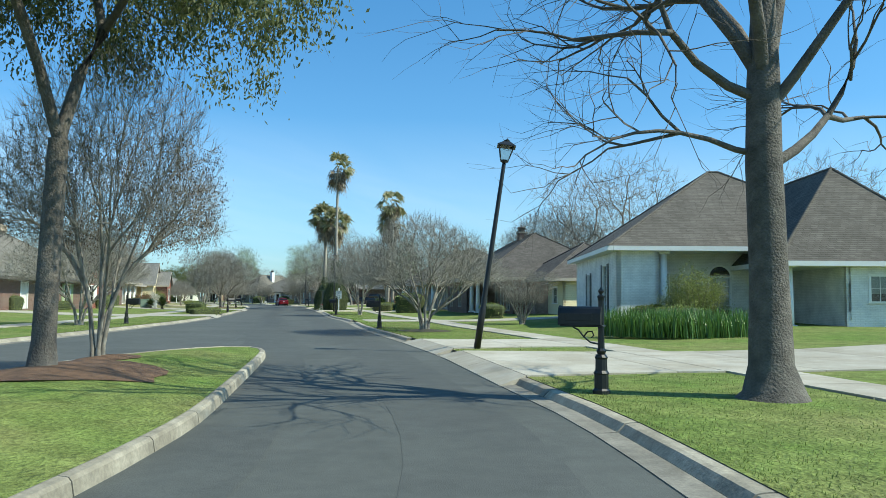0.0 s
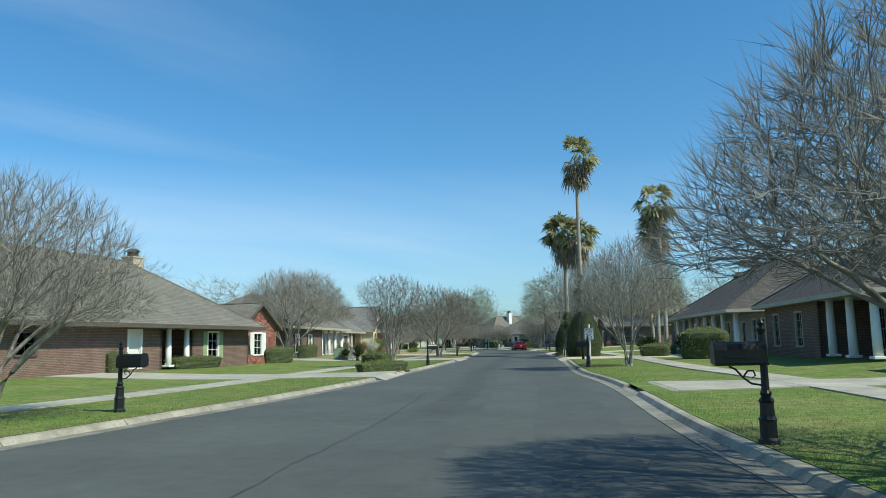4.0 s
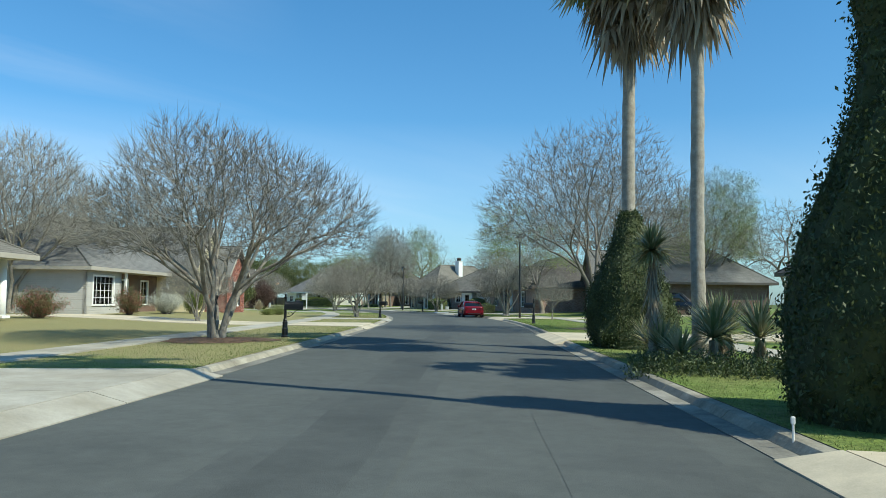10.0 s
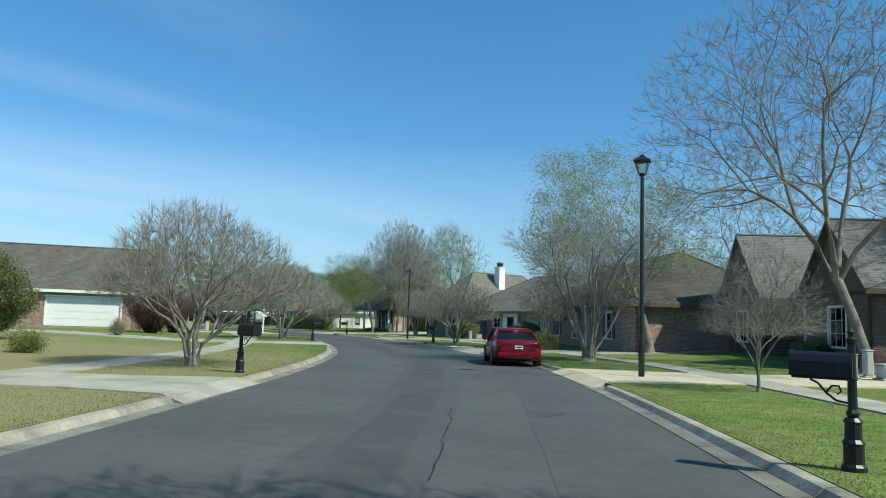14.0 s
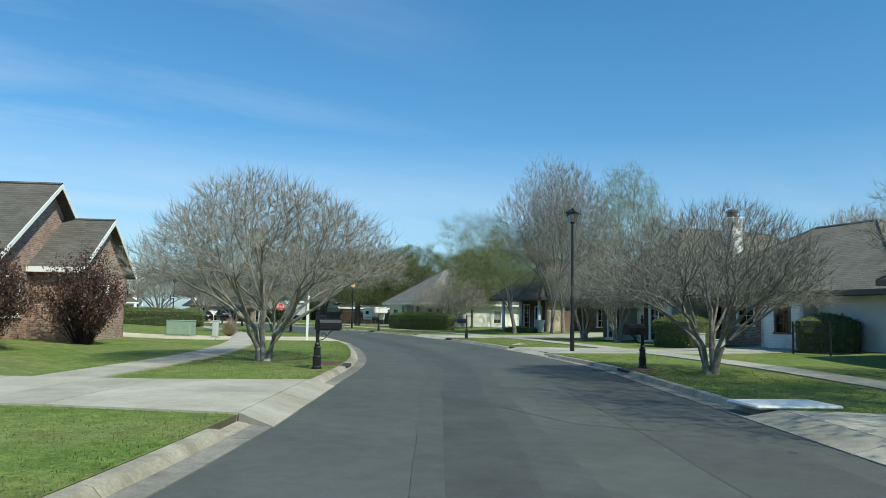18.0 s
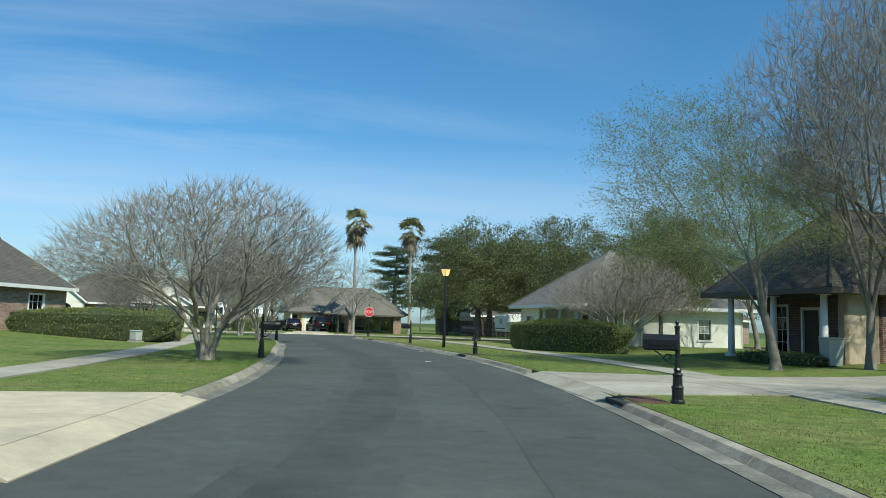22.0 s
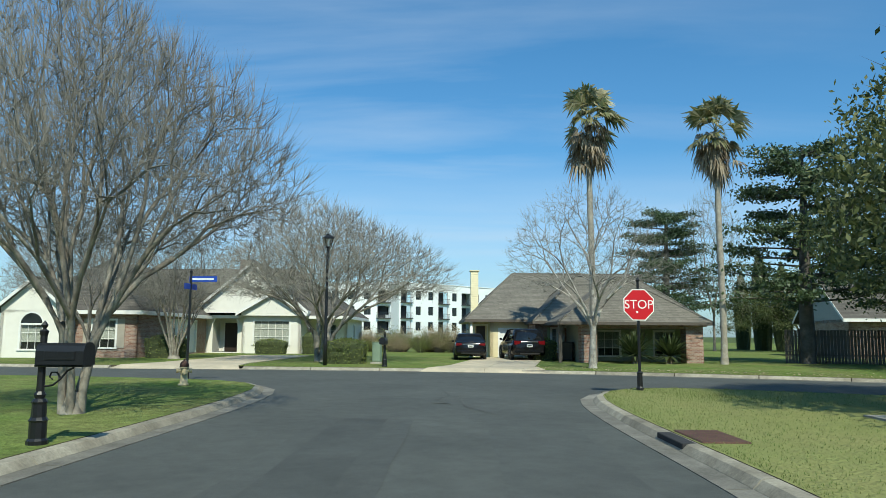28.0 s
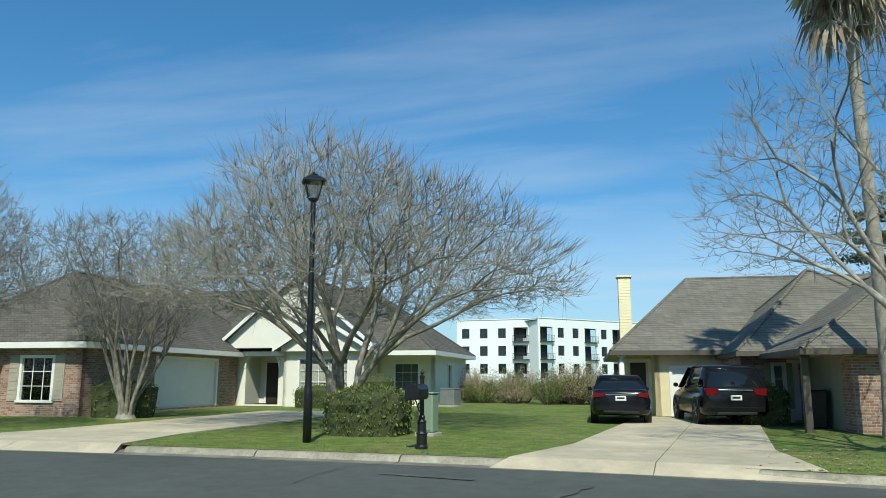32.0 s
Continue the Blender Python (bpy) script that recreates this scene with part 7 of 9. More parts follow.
        part("porch_ceiling", lb(u0 - 0.1, u1 + 0.1, -1.6, -0.2, z1, z1 + 0.08), m_, house)
        part("porch_floor", lb(u0 - 0.1, u1 + 0.1, -1.6, -0.02, z0 - 0.12, z0), concrete, house)
        r, c = (u1 - u0) / 2, (u0 + u1) / 2
        arc = [(c + r * math.cos(math.pi * k / 16), z1 - r + r * math.sin(math.pi * k / 16)) for k in range(17)]
        for half in (arc[:9] + [(u1, z1)], arc[8:] + [(u0, z1)]):
            at = lambda u, e, z: (p0[0] + d.x * u + o.x * e, p0[1] + d.y * u + o.y * e, z)
            part("spandrel", Geo().loft([[at(u, e, z) for u, z in half] for e in (-0.2, 0.001)]), trim, house)
        for k in range(16):
            (ua, za), (ub, zb) = arc[k], arc[k + 1]
            f = 1 + 0.12 / r
            out = lambda u, z: (c + (u - c) * f, z1 - r + (z - z1 + r) * f)
            (uc, zc), (ud, zd) = out(ub, zb), out(ua, za)
            part("arch_trim", Geo().loft([[at(u, e, z) for u, z in ((ua, za), (ub, zb), (uc, zc), (ud, zd))] for e in (0.001, 0.035)]), trim, house)
        part("door", lb(c - 0.5, c + 0.5, -1.6, -1.55, z0, z0 + 2.1), door_dark, house, "dark glazed front door")
        part("door_frame", lb(c - 0.6, c - 0.5, -1.6, -1.53, z0, z0 + 2.2), white_paint, house)
        part("door_frame", lb(c + 0.5, c + 0.6, -1.6, -1.53, z0, z0 + 2.2), white_paint, house)


def roof_parts(house, x0, x1, y0, y1, z, kind, k, over, shingle, trim=None, gable_mat=None):
    """A hipped or gabled roof with fascia and soffit. gable_x: ridge along x; gable_y: ridge along y."""
    trim = trim or white_paint
    a, b, c, e = x0 - over, x1 + over, y0 - over, y1 + over
    g_ = Geo()
    w, h = b - a, e - c
    if kind == "hip":
        if w >= h:
            r = h / 2
            vs = [(a, c, z), (b, c, z), (b, e, z), (a, e, z), (a + r, (c + e) / 2, z + r * k), (b - r, (c + e) / 2, z + r * k)]
            g_.add(vs, [(0, 1, 5, 4), (1, 2, 5), (2, 3, 4, 5), (3, 0, 4), (3, 2, 1, 0)])
            ridge = [(vs[4], vs[5]), (vs[0], vs[4]), (vs[3], vs[4]), (vs[1], vs[5]), (vs[2], vs[5])]
        else:
            r = w / 2
            vs = [(a, c, z), (b, c, z), (b, e, z), (a, e, z), ((a + b) / 2, c + r, z + r * k), ((a + b) / 2, e - r, z + r * k)]
            g_.add(vs, [(0, 1, 4), (1, 2, 5, 4), (2, 3, 5), (3, 0, 4, 5), (3, 2, 1, 0)])
            ridge = [(vs[4], vs[5]), (vs[0], vs[4]), (vs[1], vs[4]), (vs[2], vs[5]), (vs[3], vs[5])]
    elif kind == "gable_x":
        r = h / 2
        vs = [(a, c, z), (b, c, z), (b, e, z), (a, e, z), (a, (c + e) / 2, z + r * k), (b, (c + e) / 2, z + r * k)]
        lo = [(p[0], p[1], p[2] - 0.16) for p in vs]
        g_.add(vs + lo, [(0, 1, 5, 4), (2, 3, 4, 5), (7, 6, 10, 11), (9, 8, 11, 10), (0, 4, 10, 6), (4, 3, 9, 10), (1, 7, 11, 5), (5, 11, 8, 2), (0, 6, 7, 1), (2, 8, 9, 3)])
        ridge = [(vs[4], vs[5])]
    else:
        r = w / 2
        vs = [(a, c, z), (b, c, z), (b, e, z), (a, e, z), ((a + b) / 2, c, z + r * k), ((a + b) / 2, e, z + r * k)]
        lo = [(p[0], p[1], p[2] - 0.16) for p in vs]
        g_.add(vs + lo, [(0, 4, 5, 3), (1, 2, 5, 4), (6, 9, 11, 10), (7, 10, 11, 8), (0, 6, 10, 4), (4, 10, 7, 1), (3, 5, 11, 9), (5, 2, 8, 11), (0, 3, 9, 6), (1, 7, 8, 2)])
        ridge = [(vs[4], vs[5])]
    rf = part("roof", g_, shingle, house)
    for p, q in ridge:
        part("ridge_cap", Geo().tube([(p[0], p[1], p[2] + 0.005), (q[0], q[1], q[2] + 0.005)], [0.07, 0.07], 6), shingle, rf)
    t = 0.03
    if kind == "hip":
        for n_, bx in (("fascia", (a - t, b + t, c - t, c, z - 0.2, z + 0.015)), ("fascia", (a - t, b + t, e, e + t, z - 0.2, z + 0.015)), ("fascia", (a - t, a, c, e, z - 0.2, z + 0.015)), ("fascia", (b, b + t, c, e, z - 0.2, z + 0.015))):
            part(n_, Geo().box(*bx), trim, rf)
        part("soffit", Geo().box(a, b, c, e, z - 0.2, z - 0.17), trim, rf)
    else:
        gm = gable_mat
        if kind == "gable_x":
            apex = (c + e) / 2
            for x, s in ((a, -1), (b, 1)):
                for p, q in (((x, c, z), (x, apex, z + r * k)), ((x, e, z), (x, apex, z + r * k))):
                    f_ = Geo()
                    f_.add([(x + s * dx, p[1], p[2] - dz) for dx in (0, t) for dz in (0.2, -0.015)] + [(x + s * dx, q[1], q[2] - dz) for dx in (0, t) for dz in (0.2, -0.015)], [(0, 1, 5, 4), (2, 6, 7, 3), (1, 3, 7, 5), (0, 4, 6, 2), (0, 2, 3, 1), (4, 5, 7, 6)])
                    part("barge_board", f_, trim, rf)
            for yy in (c - t, e):
                part("fascia", Geo().box(a, b, yy, yy + t, z - 0.2, z + 0.015), trim, rf)
            if gm:
                for x in (x0, x1 - 0.2):
                    tri_ = Geo()
                    lo_ = z - 0.18
                    ym = apex
                    tri_.loft([[(xx, y0, lo_), (xx, y1, lo_), (xx, y1, z - 0.16 + over * k), (xx, ym, z - 0.16 + r * k), (xx, y0, z - 0.16 + over * k)] for xx in (x, x + 0.2)])
                    part("gable_wall", tri_, gm, house)
        else:
            apex = (a + b) / 2
            for y, s in ((c, -1), (e, 1)):
                for p, q in (((a, y, z), (apex, y, z + r * k)), ((b, y, z), (apex, y, z + r * k))):
                    f_ = Geo()
                    f_.add([(p[0], y + s * dx, p[2] - dz) for dx in (0, t) for dz in (0.2, -0.015)] + [(q[0], y + s * dx, q[2] - dz) for dx in (0, t) for dz in (0.2, -0.015)], [(0, 1, 5, 4), (2, 6, 7, 3), (1, 3, 7, 5), (0, 4, 6, 2), (0, 2, 3, 1), (4, 5, 7, 6)])
                    part("barge_board", f_, trim, rf)
            for xx in (a - t, b):
                part("fascia", Geo().box(xx, xx + t, c, e, z - 0.2, z + 0.015), trim, rf)
            if gm:
                for y in (y0, y1 - 0.2):
                    tri_ = Geo()
                    tri_.loft([[(x0, yy, z - 0.18), (x1, yy, z - 0.18), (x1, yy, z - 0.16 + over * k), (apex, yy, z - 0.16 + r * k), (x0, yy, z - 0.16 + over * k)] for yy in (y, y + 0.2)])
                    part("gable_wall", tri_, gm, house)
    return rf


def column(house, x, y, z0, z1, square=False, r=0.15, material=None):
    m_ = material or white_paint
    g_ = Geo()
    if square:
        g_.cbox(x - r, x + r, y - r, y + r, z0, z1, 0.01)
    else:
        g_.lathe([(r * 1.05, z0), (r, z0 + (z1 - z0) * 0.3), (r * 0.84, z1)], 16, x, y)
    c = part("column", g_, m_, house, "white porch column" if m_ is white_paint else "", not square)
    part("plinth", Geo().cbox(x - r * 1.4, x + r * 1.4, y - r * 1.4, y + r * 1.4, z0, z0 + 0.12, 0.015), m_, c)
    part("capital", Geo().cbox(x - r * 1.35, x + r * 1.35, y - r * 1.35, y + r * 1.35, z1 - 0.12, z1, 0.015), m_, c)


def chimney(house, x, y, z0, z1, w=0.9, d=0.7, material=None, cap=True):
    c = part("chimney", Geo().cbox(x - w / 2, x + w / 2, y - d / 2, y + d / 2, z0, z1, 0.02), material or brick_brown, house, "chimney stack")
    part("crown", Geo().cbox(x - w / 2 - 0.07, x + w / 2 + 0.07, y - d / 2 - 0.07, y + d / 2 + 0.07, z1, z1 + 0.1, 0.02), material or concrete, c)
    if cap:
        part("cap", Geo().lathe([(w * 0.42, z1 + 0.1), (w * 0.42, z1 + 0.16), (w * 0.34, z1 + 0.18), (w * 0.34, z1 + 0.42), (w * 0.5, z1 + 0.44), (w * 0.3, z1 + 0.6), (0.0, z1 + 0.66)], 8, x, y), chimney_cap, c, "dark metal chimney cap")


def house(x, y, yaw, label, bodies, roofs, columns=(), chimneys=(), dz=-0.05, trim=None):
    """bodies: (x0, x1, y0, y1, height, material, {side: openings}); roofs: (x0, x1, y0, y1, z, kind, slope, overhang, shingle, gable material)."""
    h = thing("house", on_ground(x, y, yaw, dz), label, "house", "houses")
    for x0, x1, y0, y1, z, m_, sides in bodies:
        part("slab", Geo().box(x0 + 0.01, x1 - 0.01, y0 + 0.01, y1 - 0.01, -0.4, 0.14), concrete, h)
        runs = {"f": ((x0, y0), (x1, y0)), "r": ((x1, y0), (x1, y1)), "b": ((x1, y1), (x0, y1)), "l": ((x0, y1), (x0, y0))}
        for s, (p0, p1) in runs.items():
            ops = sides.get(s, [])
            g_, d, o = wall_panel(p0, p1, -0.4, z, [op[1:5] for op in ops])
            part("wall", g_, m_, h)
            for op in ops:
                opening(h, p0, d, o, *op)
    for x0, x1, y0, y1, z, kind, k, over, sh, gm in roofs:
        roof_parts(h, x0, x1, y0, y1, z, kind, k, over, sh, trim, gm)
    for c in columns:
        column(h, *c)
    for c in chimneys:
        chimney(h, *c)
    return h


W = "win"


def brickwork(house, p0, p1, z0, z1, holes, rise, single):
    """Laid bricks in running bond on one face, up into its gable; those past a run's start are single pieces."""
    p0, p1 = Vector(p0), Vector(p1)
    length = (p1 - p0).length
    d = (p1 - p0) / length
    o = Vector((d.y, -d.x))
    bed, _, _ = wall_panel(p0 + o * 0.004, p1 + o * 0.004, z0, z1, holes, 0.003)
    ring = [p0, p1, (p0 + p1) / 2]
    hs = (z1, z1, z1 + rise)
    bed.loft([[(p.x + o.x * e, p.y + o.y * e, z) for p, z in zip(ring, hs)] for e in (0.001, 0.004)])
    part("mortar_bed", bed, mortar_mat, house, "pale lime mortar")
    unit = local_box((0, 0), d, o, -0.1, 0.1, -0.003, 0.010, -0.0325, 0.0325).mesh("brick", clay_piece)
    half = local_box((0, 0), d, o, -0.047, 0.047, -0.003, 0.010, -0.0325, 0.0325).mesh("brick", clay_piece)
    rest = Geo()
    z, row = z0 + 0.04, 0
    while z < z1 + rise:
        top = z + 0.035
        lo, hi = 0.0, length
        if top > z1:
            cut = (top - z1) / rise * length / 2
            lo, hi = cut, length - cut
        u = 0.105 if row % 2 else 0.0
        while u < length:
            a, b = max(u - 0.1, lo), min(u + 0.1, hi)
            c = (a + b) / 2
            if b - a > 0.08 and not any(h[0] < b - 0.02 and h[1] > a + 0.02 and h[2] < z + 0.02 and h[3] > z - 0.02 for h in holes):
                p = p0 + d * c + o * 0.004
                if c > single and z < z1 - 0.1 and z > 0.2 and b - a > 0.19:
                    ob = part("brick", unit, clay_piece, house)
                    ob.location = (p.x, p.y, z)
                else:
                    g_ = local_box(p, d, o, -(b - a) / 2, (b - a) / 2, -0.003, 0.010, z - 0.0325, z + 0.0325)
                    rest.add(g_.v, g_.f)
            u += 0.21
        z += 0.075
        row += 1
    ob = part("bricks", rest, clay_rest, house, "old red brick in many shades")
    ob["kind"] = "stuff"


# the white corner house by the first driveway
house(9.5, 39.3, 0.45, "white painted brick house with dark shutters and brown hipped roof",
      [(0, 2.0, 0, 13, 3.85, white_brick, {"l": [(W, 9.4, 10.5, 0.55, 3.1, None, shutter_black), (W, 4.4, 5.3, 0.9, 2.8, None, shutter_black)], "f": []}),
       (2.0, 9.2, 2.0, 13, 3.85, white_brick, {"f": [("arch", 3.0, 4.1, 0.14, 2.5, None, None), (W, 0.5, 1.6, 0.6, 2.7, None, None)]}),
       (9.2, 14.8, -3.2, 13, 3.0, white_brick, {"f": [(W, 1.0, 1.95, 1.3, 2.45, None, None), (W, 3.6, 4.6, 0.9, 2.4, None, shutter_black)], "l": []})],
      [(0, 13.6, 0, 13, 3.85, "hip", 0.68, 0.5, shingle_brown, None), (6.6, 14.8, -3.2, 11, 3.02, "hip", 1.05, 0.5, shingle_brown, None)],
      [(2.3, 0.3, 0.14, 3.65, False, 0.2), (6.9, -2.9, 0.14, 2.9, False, 0.17)])
# brown brick house with a columned porch
house(0.1, 77.0, -78, "brown brick house with a shaded columned porch and dark roof",
      [(0, 9.5, 0, 12, 3.0, brick_brown, {"f": [(W, 1.6, 2.8, 0.6, 2.4, tan_trim, None), (W, 5.8, 7.0, 0.6, 2.4, tan_trim, None)]}),
       (9.5, 16.0, 2.4, 12, 3.0, brick_brown, {"f": [("door", 2.4, 3.4, 0.14, 2.25, None, None), (W, 0.6, 1.6, 0.4, 2.4, tan_trim, None), (W, 4.4, 5.4, 0.4, 2.4, tan_trim, None)]}),
       (16.0, 18.0, 3.6, 12, 2.8, brick_mixed, {}), (18.0, 21.5, 4.6, 12, 2.8, siding_yellow, {"f": [(W, 1.2, 2.2, 1.0, 2.2, None, None)], "r": [(W, 3, 4, 1.1, 2.4, None, None)]})],
      [(0, 16.0, 0, 12, 3.0, "hip", 0.62, 0.6, shingle_dark, None), (13, 21.5, 3.6, 12, 2.82, "hip", 0.62, 0.5, shingle_dark, None)],
      [(10.4, 0.25, 0.14, 2.9, False, 0.19), (12.9, 0.25, 0.14, 2.9, False, 0.19), (15.5, 0.25, 0.14, 2.9, False, 0.19)], [(7.4, 5.5, 4.2, 7.3)], trim=tan_trim)
# porch house beyond the speed sign
house(-6.8, 99.8, -76, "grey house with a long white-columned porch and dark hipped roof",
      [(0, 8, 2.4, 12, 3.0, siding_grey, {"f": [(W, 1.5, 2.7, 0.6, 2.4, None, shutter_black), (W, 5.0, 6.2, 0.6, 2.4, None, shutter_black)]}),
       (8, 21, 2.4, 12, 3.0, siding_grey, {"f": [("door", 5.8, 6.8, 0.14, 2.25, None, None), (W, 1.5, 2.5, 0.4, 2.4, None, None), (W, 3.5, 4.5, 0.4, 2.4, None, None), (W, 8.5, 9.5, 0.4, 2.4, None, None), (W, 10.6, 11.6, 0.4, 2.4, None, None)]})],
      [(0, 21, 0, 12, 3.0, "hip", 0.62, 0.6, shingle_dark, None)],
      [(x, 0.3, 0.14, 2.9, False, 0.2) for x in (0.5, 3.2, 5.9, 8.6, 11.4, 14.2, 17.0, 20.4)], [(6, 6, 4.0, 7.4)], trim=tan_trim)
house(-9, 127.5, -75, "dark-roofed house half hidden behind the palms",
      [(0, 18, 0, 12, 3.0, brick_brown, {"f": [("arch", 4.0, 5.4, 0.5, 2.0, None, None), ("arch", 8.0, 9.4, 0.5, 2.0, None, None), (W, 13, 14.4, 0.7, 2.4, None, shutter_black)], "r": [(W, 4, 5.2, 0.9, 2.3, None, None)]})],
      [(0, 18, 0, 12, 3.0, "hip", 0.66, 0.6, shingle_dark, None)], (), [(9, 6, 5, 7.6)], trim=brown_trim)
# dark gabled house with the truck before it
house(-24.4, 163.6, -72, "dark brick house with steep gables and grey shingles",
      [(0, 17.5, 0, 12, 3.0, brick_brown, {"f": [(W, 8, 9.2, 0.6, 2.4, None, None), ("door", 9.8, 10.8, 0.14, 2.25, None, None)], "l": [(W, 4, 5.2, 0.7, 2.3, None, None)]}),
       (0.2, 6.8, -1.6, 0, 3.0, brick_brown, {"f": [(W, 2.4, 4.2, 0.7, 2.4, None, None)]}), (11.5, 17.2, -1.4, 0, 3.0, brick_brown, {"f": [(W, 2.2, 3.8, 0.7, 2.4, None, None)]})],
      [(0, 17.5, 0, 12, 3.0, "hip", 0.72, 0.6, shingle_grey, None), (0.2, 6.8, -1.6, 5, 3.02, "gable_y", 1.05, 0.3, shingle_grey, brick_brown), (11.5, 17.2, -1.4, 5, 3.02, "gable_y", 1.0, 0.3, shingle_grey, brick_brown)],
      (), [(9, 7, 5, 7.8)], trim=brown_trim)
house(-39.96, 175.75, -60.82, "brick house with a dark gabled roof behind bare trees",
      [(0, 19, 0, 11, 2.9, brick_mixed, {"f": [(W, 2.5, 3.7, 0.7, 2.4, None, shutter_black), (W, 7, 8.2, 0.6, 2.4, None, None), ("door", 9.6, 10.6, 0.14, 2.25, None, None), (W, 14, 15.2, 0.7, 2.4, None, shutter_black)], "l": [(W, 4, 5.2, 0.8, 2.4, None, None)]})],
      [(0, 19, 0, 11, 2.9, "hip", 0.62, 0.6, shingle_dark, None), (12.5, 18, -0.7, 5, 2.92, "gable_y", 0.8, 0.3, shingle_dark, brick_mixed)], [(11.2, -0.4, 0.14, 2.8)], trim=brown_trim)
# white house with dark shutters, a brick link and a garage wing
house(-57.06, 190.6, -36.9, "white house with dark shutters, brick wing and grey-brown roof",
      [(0, 2.0, 0, 14, 3.0, white_brick, {"f": [(W, 0.55, 1.4, 0.2, 2.5, None, shutter_black)], "l": [(W, 4, 5.2, 0.6, 2.4, None, shutter_black)]}),
       (2.0, 3.8, 1.5, 14, 3.0, white_brick, {"f": [("door", 0.4, 1.4, 0.14, 2.3, None, None)]}),
       (3.8, 7.2, 0, 14, 3.0, white_brick, {"f": [(W, 1.25, 2.15, 0.2, 2.55, None, shutter_black)], "r": [(W, 3, 4.2, 0.9, 2.4, None, None)]}),
       (7.2, 10.0, 4.4, 11, 2.75, brick_brown, {"f": [("door", 1.2, 2.2, 0.14, 2.25, None, None)]}), (10.0, 13.6, 1.0, 11, 2.75, brick_mixed, {"f": [(W, 1.2, 2.4, 1.2, 2.2, None, None)]}),
       (13.6, 16.2, 0.3, 11, 2.75, white_brick, {"f": [(W, 0.9, 1.8, 0.9, 2.2, brown_trim, None)]}), (16.2, 21.0, 1.0, 11, 2.75, white_brick, {"f": [("garage", 0.3, 4.4, 0.14, 2.3, None, garage_white)]})],
      [(0, 7.2, 0, 14, 3.0, "hip", 0.99, 0.6, shingle_tan, None), (6.6, 21.0, 0.3, 11, 2.77, "hip", 0.62, 0.55, shingle_tan, None)], (), [(5.0, 6.2, 5.2, 7.75, 0.95, 0.8, white_paint)], trim=brown_trim)
# brown-roofed house with a deep porch
house(-72.9, 205.1, -28.0, "brown-roofed house with a deep shaded porch on white columns",
      [(0, 6.4, 2.4, 14, 3.0, brick_brown, {"f": [(W, 0.6, 1.5, 0.3, 2.5, None, None), ("door", 2.4, 3.4, 0.14, 2.3, None, None), (W, 4.5, 5.4, 0.3, 2.5, None, None)], "l": [(W, 3, 4, 0.6, 2.4, None, None)]}),
       (6.15, 6.42, 0.75, 2.398, 2.8, stucco_tan, {}), (6.4, 14.0, 4.5, 14, 2.8, brick_brown, {"f": [(W, 2.2, 3.1, 0.6, 2.3, None, None), (W, 5.4, 6.4, 0.6, 2.3, None, None)]})],
      [(-0.3, 6.6, 0, 14, 3.0, "hip", 0.95, 0.5, shingle_brown, None), (5.0, 14.0, 4.5, 14, 2.82, "hip", 0.62, 0.5, shingle_brown, None)], [(0.3, 0.3, 0.14, 2.9), (3.1, 0.3, 0.14, 2.9), (5.9, 0.3, 0.14, 2.9)], [(4.4, 7.5, 5, 7.6)], trim=brown_trim)
hedge_house = house(-92.97, 214.46, -28.82, "white house with a low grey hipped roof behind a hedge",
      [(0, 3.6, 0, 12, 2.8, stucco_white, {"f": [(W, 1.0, 2.4, 1.0, 2.1, None, None)], "l": [(W, 4, 5, 1, 2.1, None, None)]}), (3.6, 9.6, 2.0, 12, 2.8, stucco_white, {"f": [("door", 2.6, 3.6, 0.14, 2.2, None, None), (W, 4.4, 5.5, 0.5, 2.3, None, None)], "r": [(W, 6.6, 7.6, 0.7, 2.1, None, None)]})],
      [(0, 9.6, 0, 12, 2.8, "hip", 0.72, 0.7, shingle_grey, None)], [(4.0, 0.25, 0.14, 2.6), (6.6, 0.25, 0.14, 2.6), (9.2, 0.25, 0.14, 2.6)])
part("meter_box", Geo().cbox(9.602, 9.74, 4.2, 4.6, 1.2, 1.9, 0.02), util_grey, hedge_house, "grey electricity meter box")
part("conduit", Geo().tube([(9.64, 4.4, 1.9), (9.64, 4.4, 2.6)], [0.025, 0.025], 6), util_grey, hedge_house)
part("conduit", Geo().tube([(9.64, 4.4, 1.2), (9.64, 4.4, 0.1)], [0.02, 0.02], 6), util_grey, hedge_house)
# inner side of the bend
tan_roof_house = house(-29.86, 48.32, 96.15, "brick house with a tan hipped roof, white pillar and gabled wing",
      [(0, 11.4, 0, 11, 2.45, brick_brown, {"f": [(W, 1.5, 2.6, 1.0, 2.0, brown_trim, None), ("door", 8.6, 9.6, 0.14, 2.1, None, blind_mat)]}), (11.4, 14.2, 2.0, 11, 2.45, stucco_tan, {"f": [("door", 0.9, 1.9, 0.14, 2.2, None, None)]}),
       (14.2, 20.6, 0, 11, 2.45, brick_brown, {"f": [(W, 1.6, 2.8, 0.5, 2.1, None, shutter_green)]}), (20.6, 25.6, 0.6, 9, 2.45, brick_red, {"f": [(W, 1.8, 3.0, 0.6, 2.1, None, white_paint)]})],
      [(0, 20.6, 0, 11, 2.45, "hip", 0.66, 0.85, shingle_tan, None), (20.6, 25.6, 0.6, 9, 2.45, "gable_y", 0.62, 0.35, shingle_tan, brick_red)],
      [(12.1, 0.1, 0.14, 2.35, False, 0.17), (13.8, 0.1, 0.14, 2.35, False, 0.17)], [(16, 5.6, 3.8, 6.9, 1.0, 0.8, stucco_tan)], trim=brown_trim)
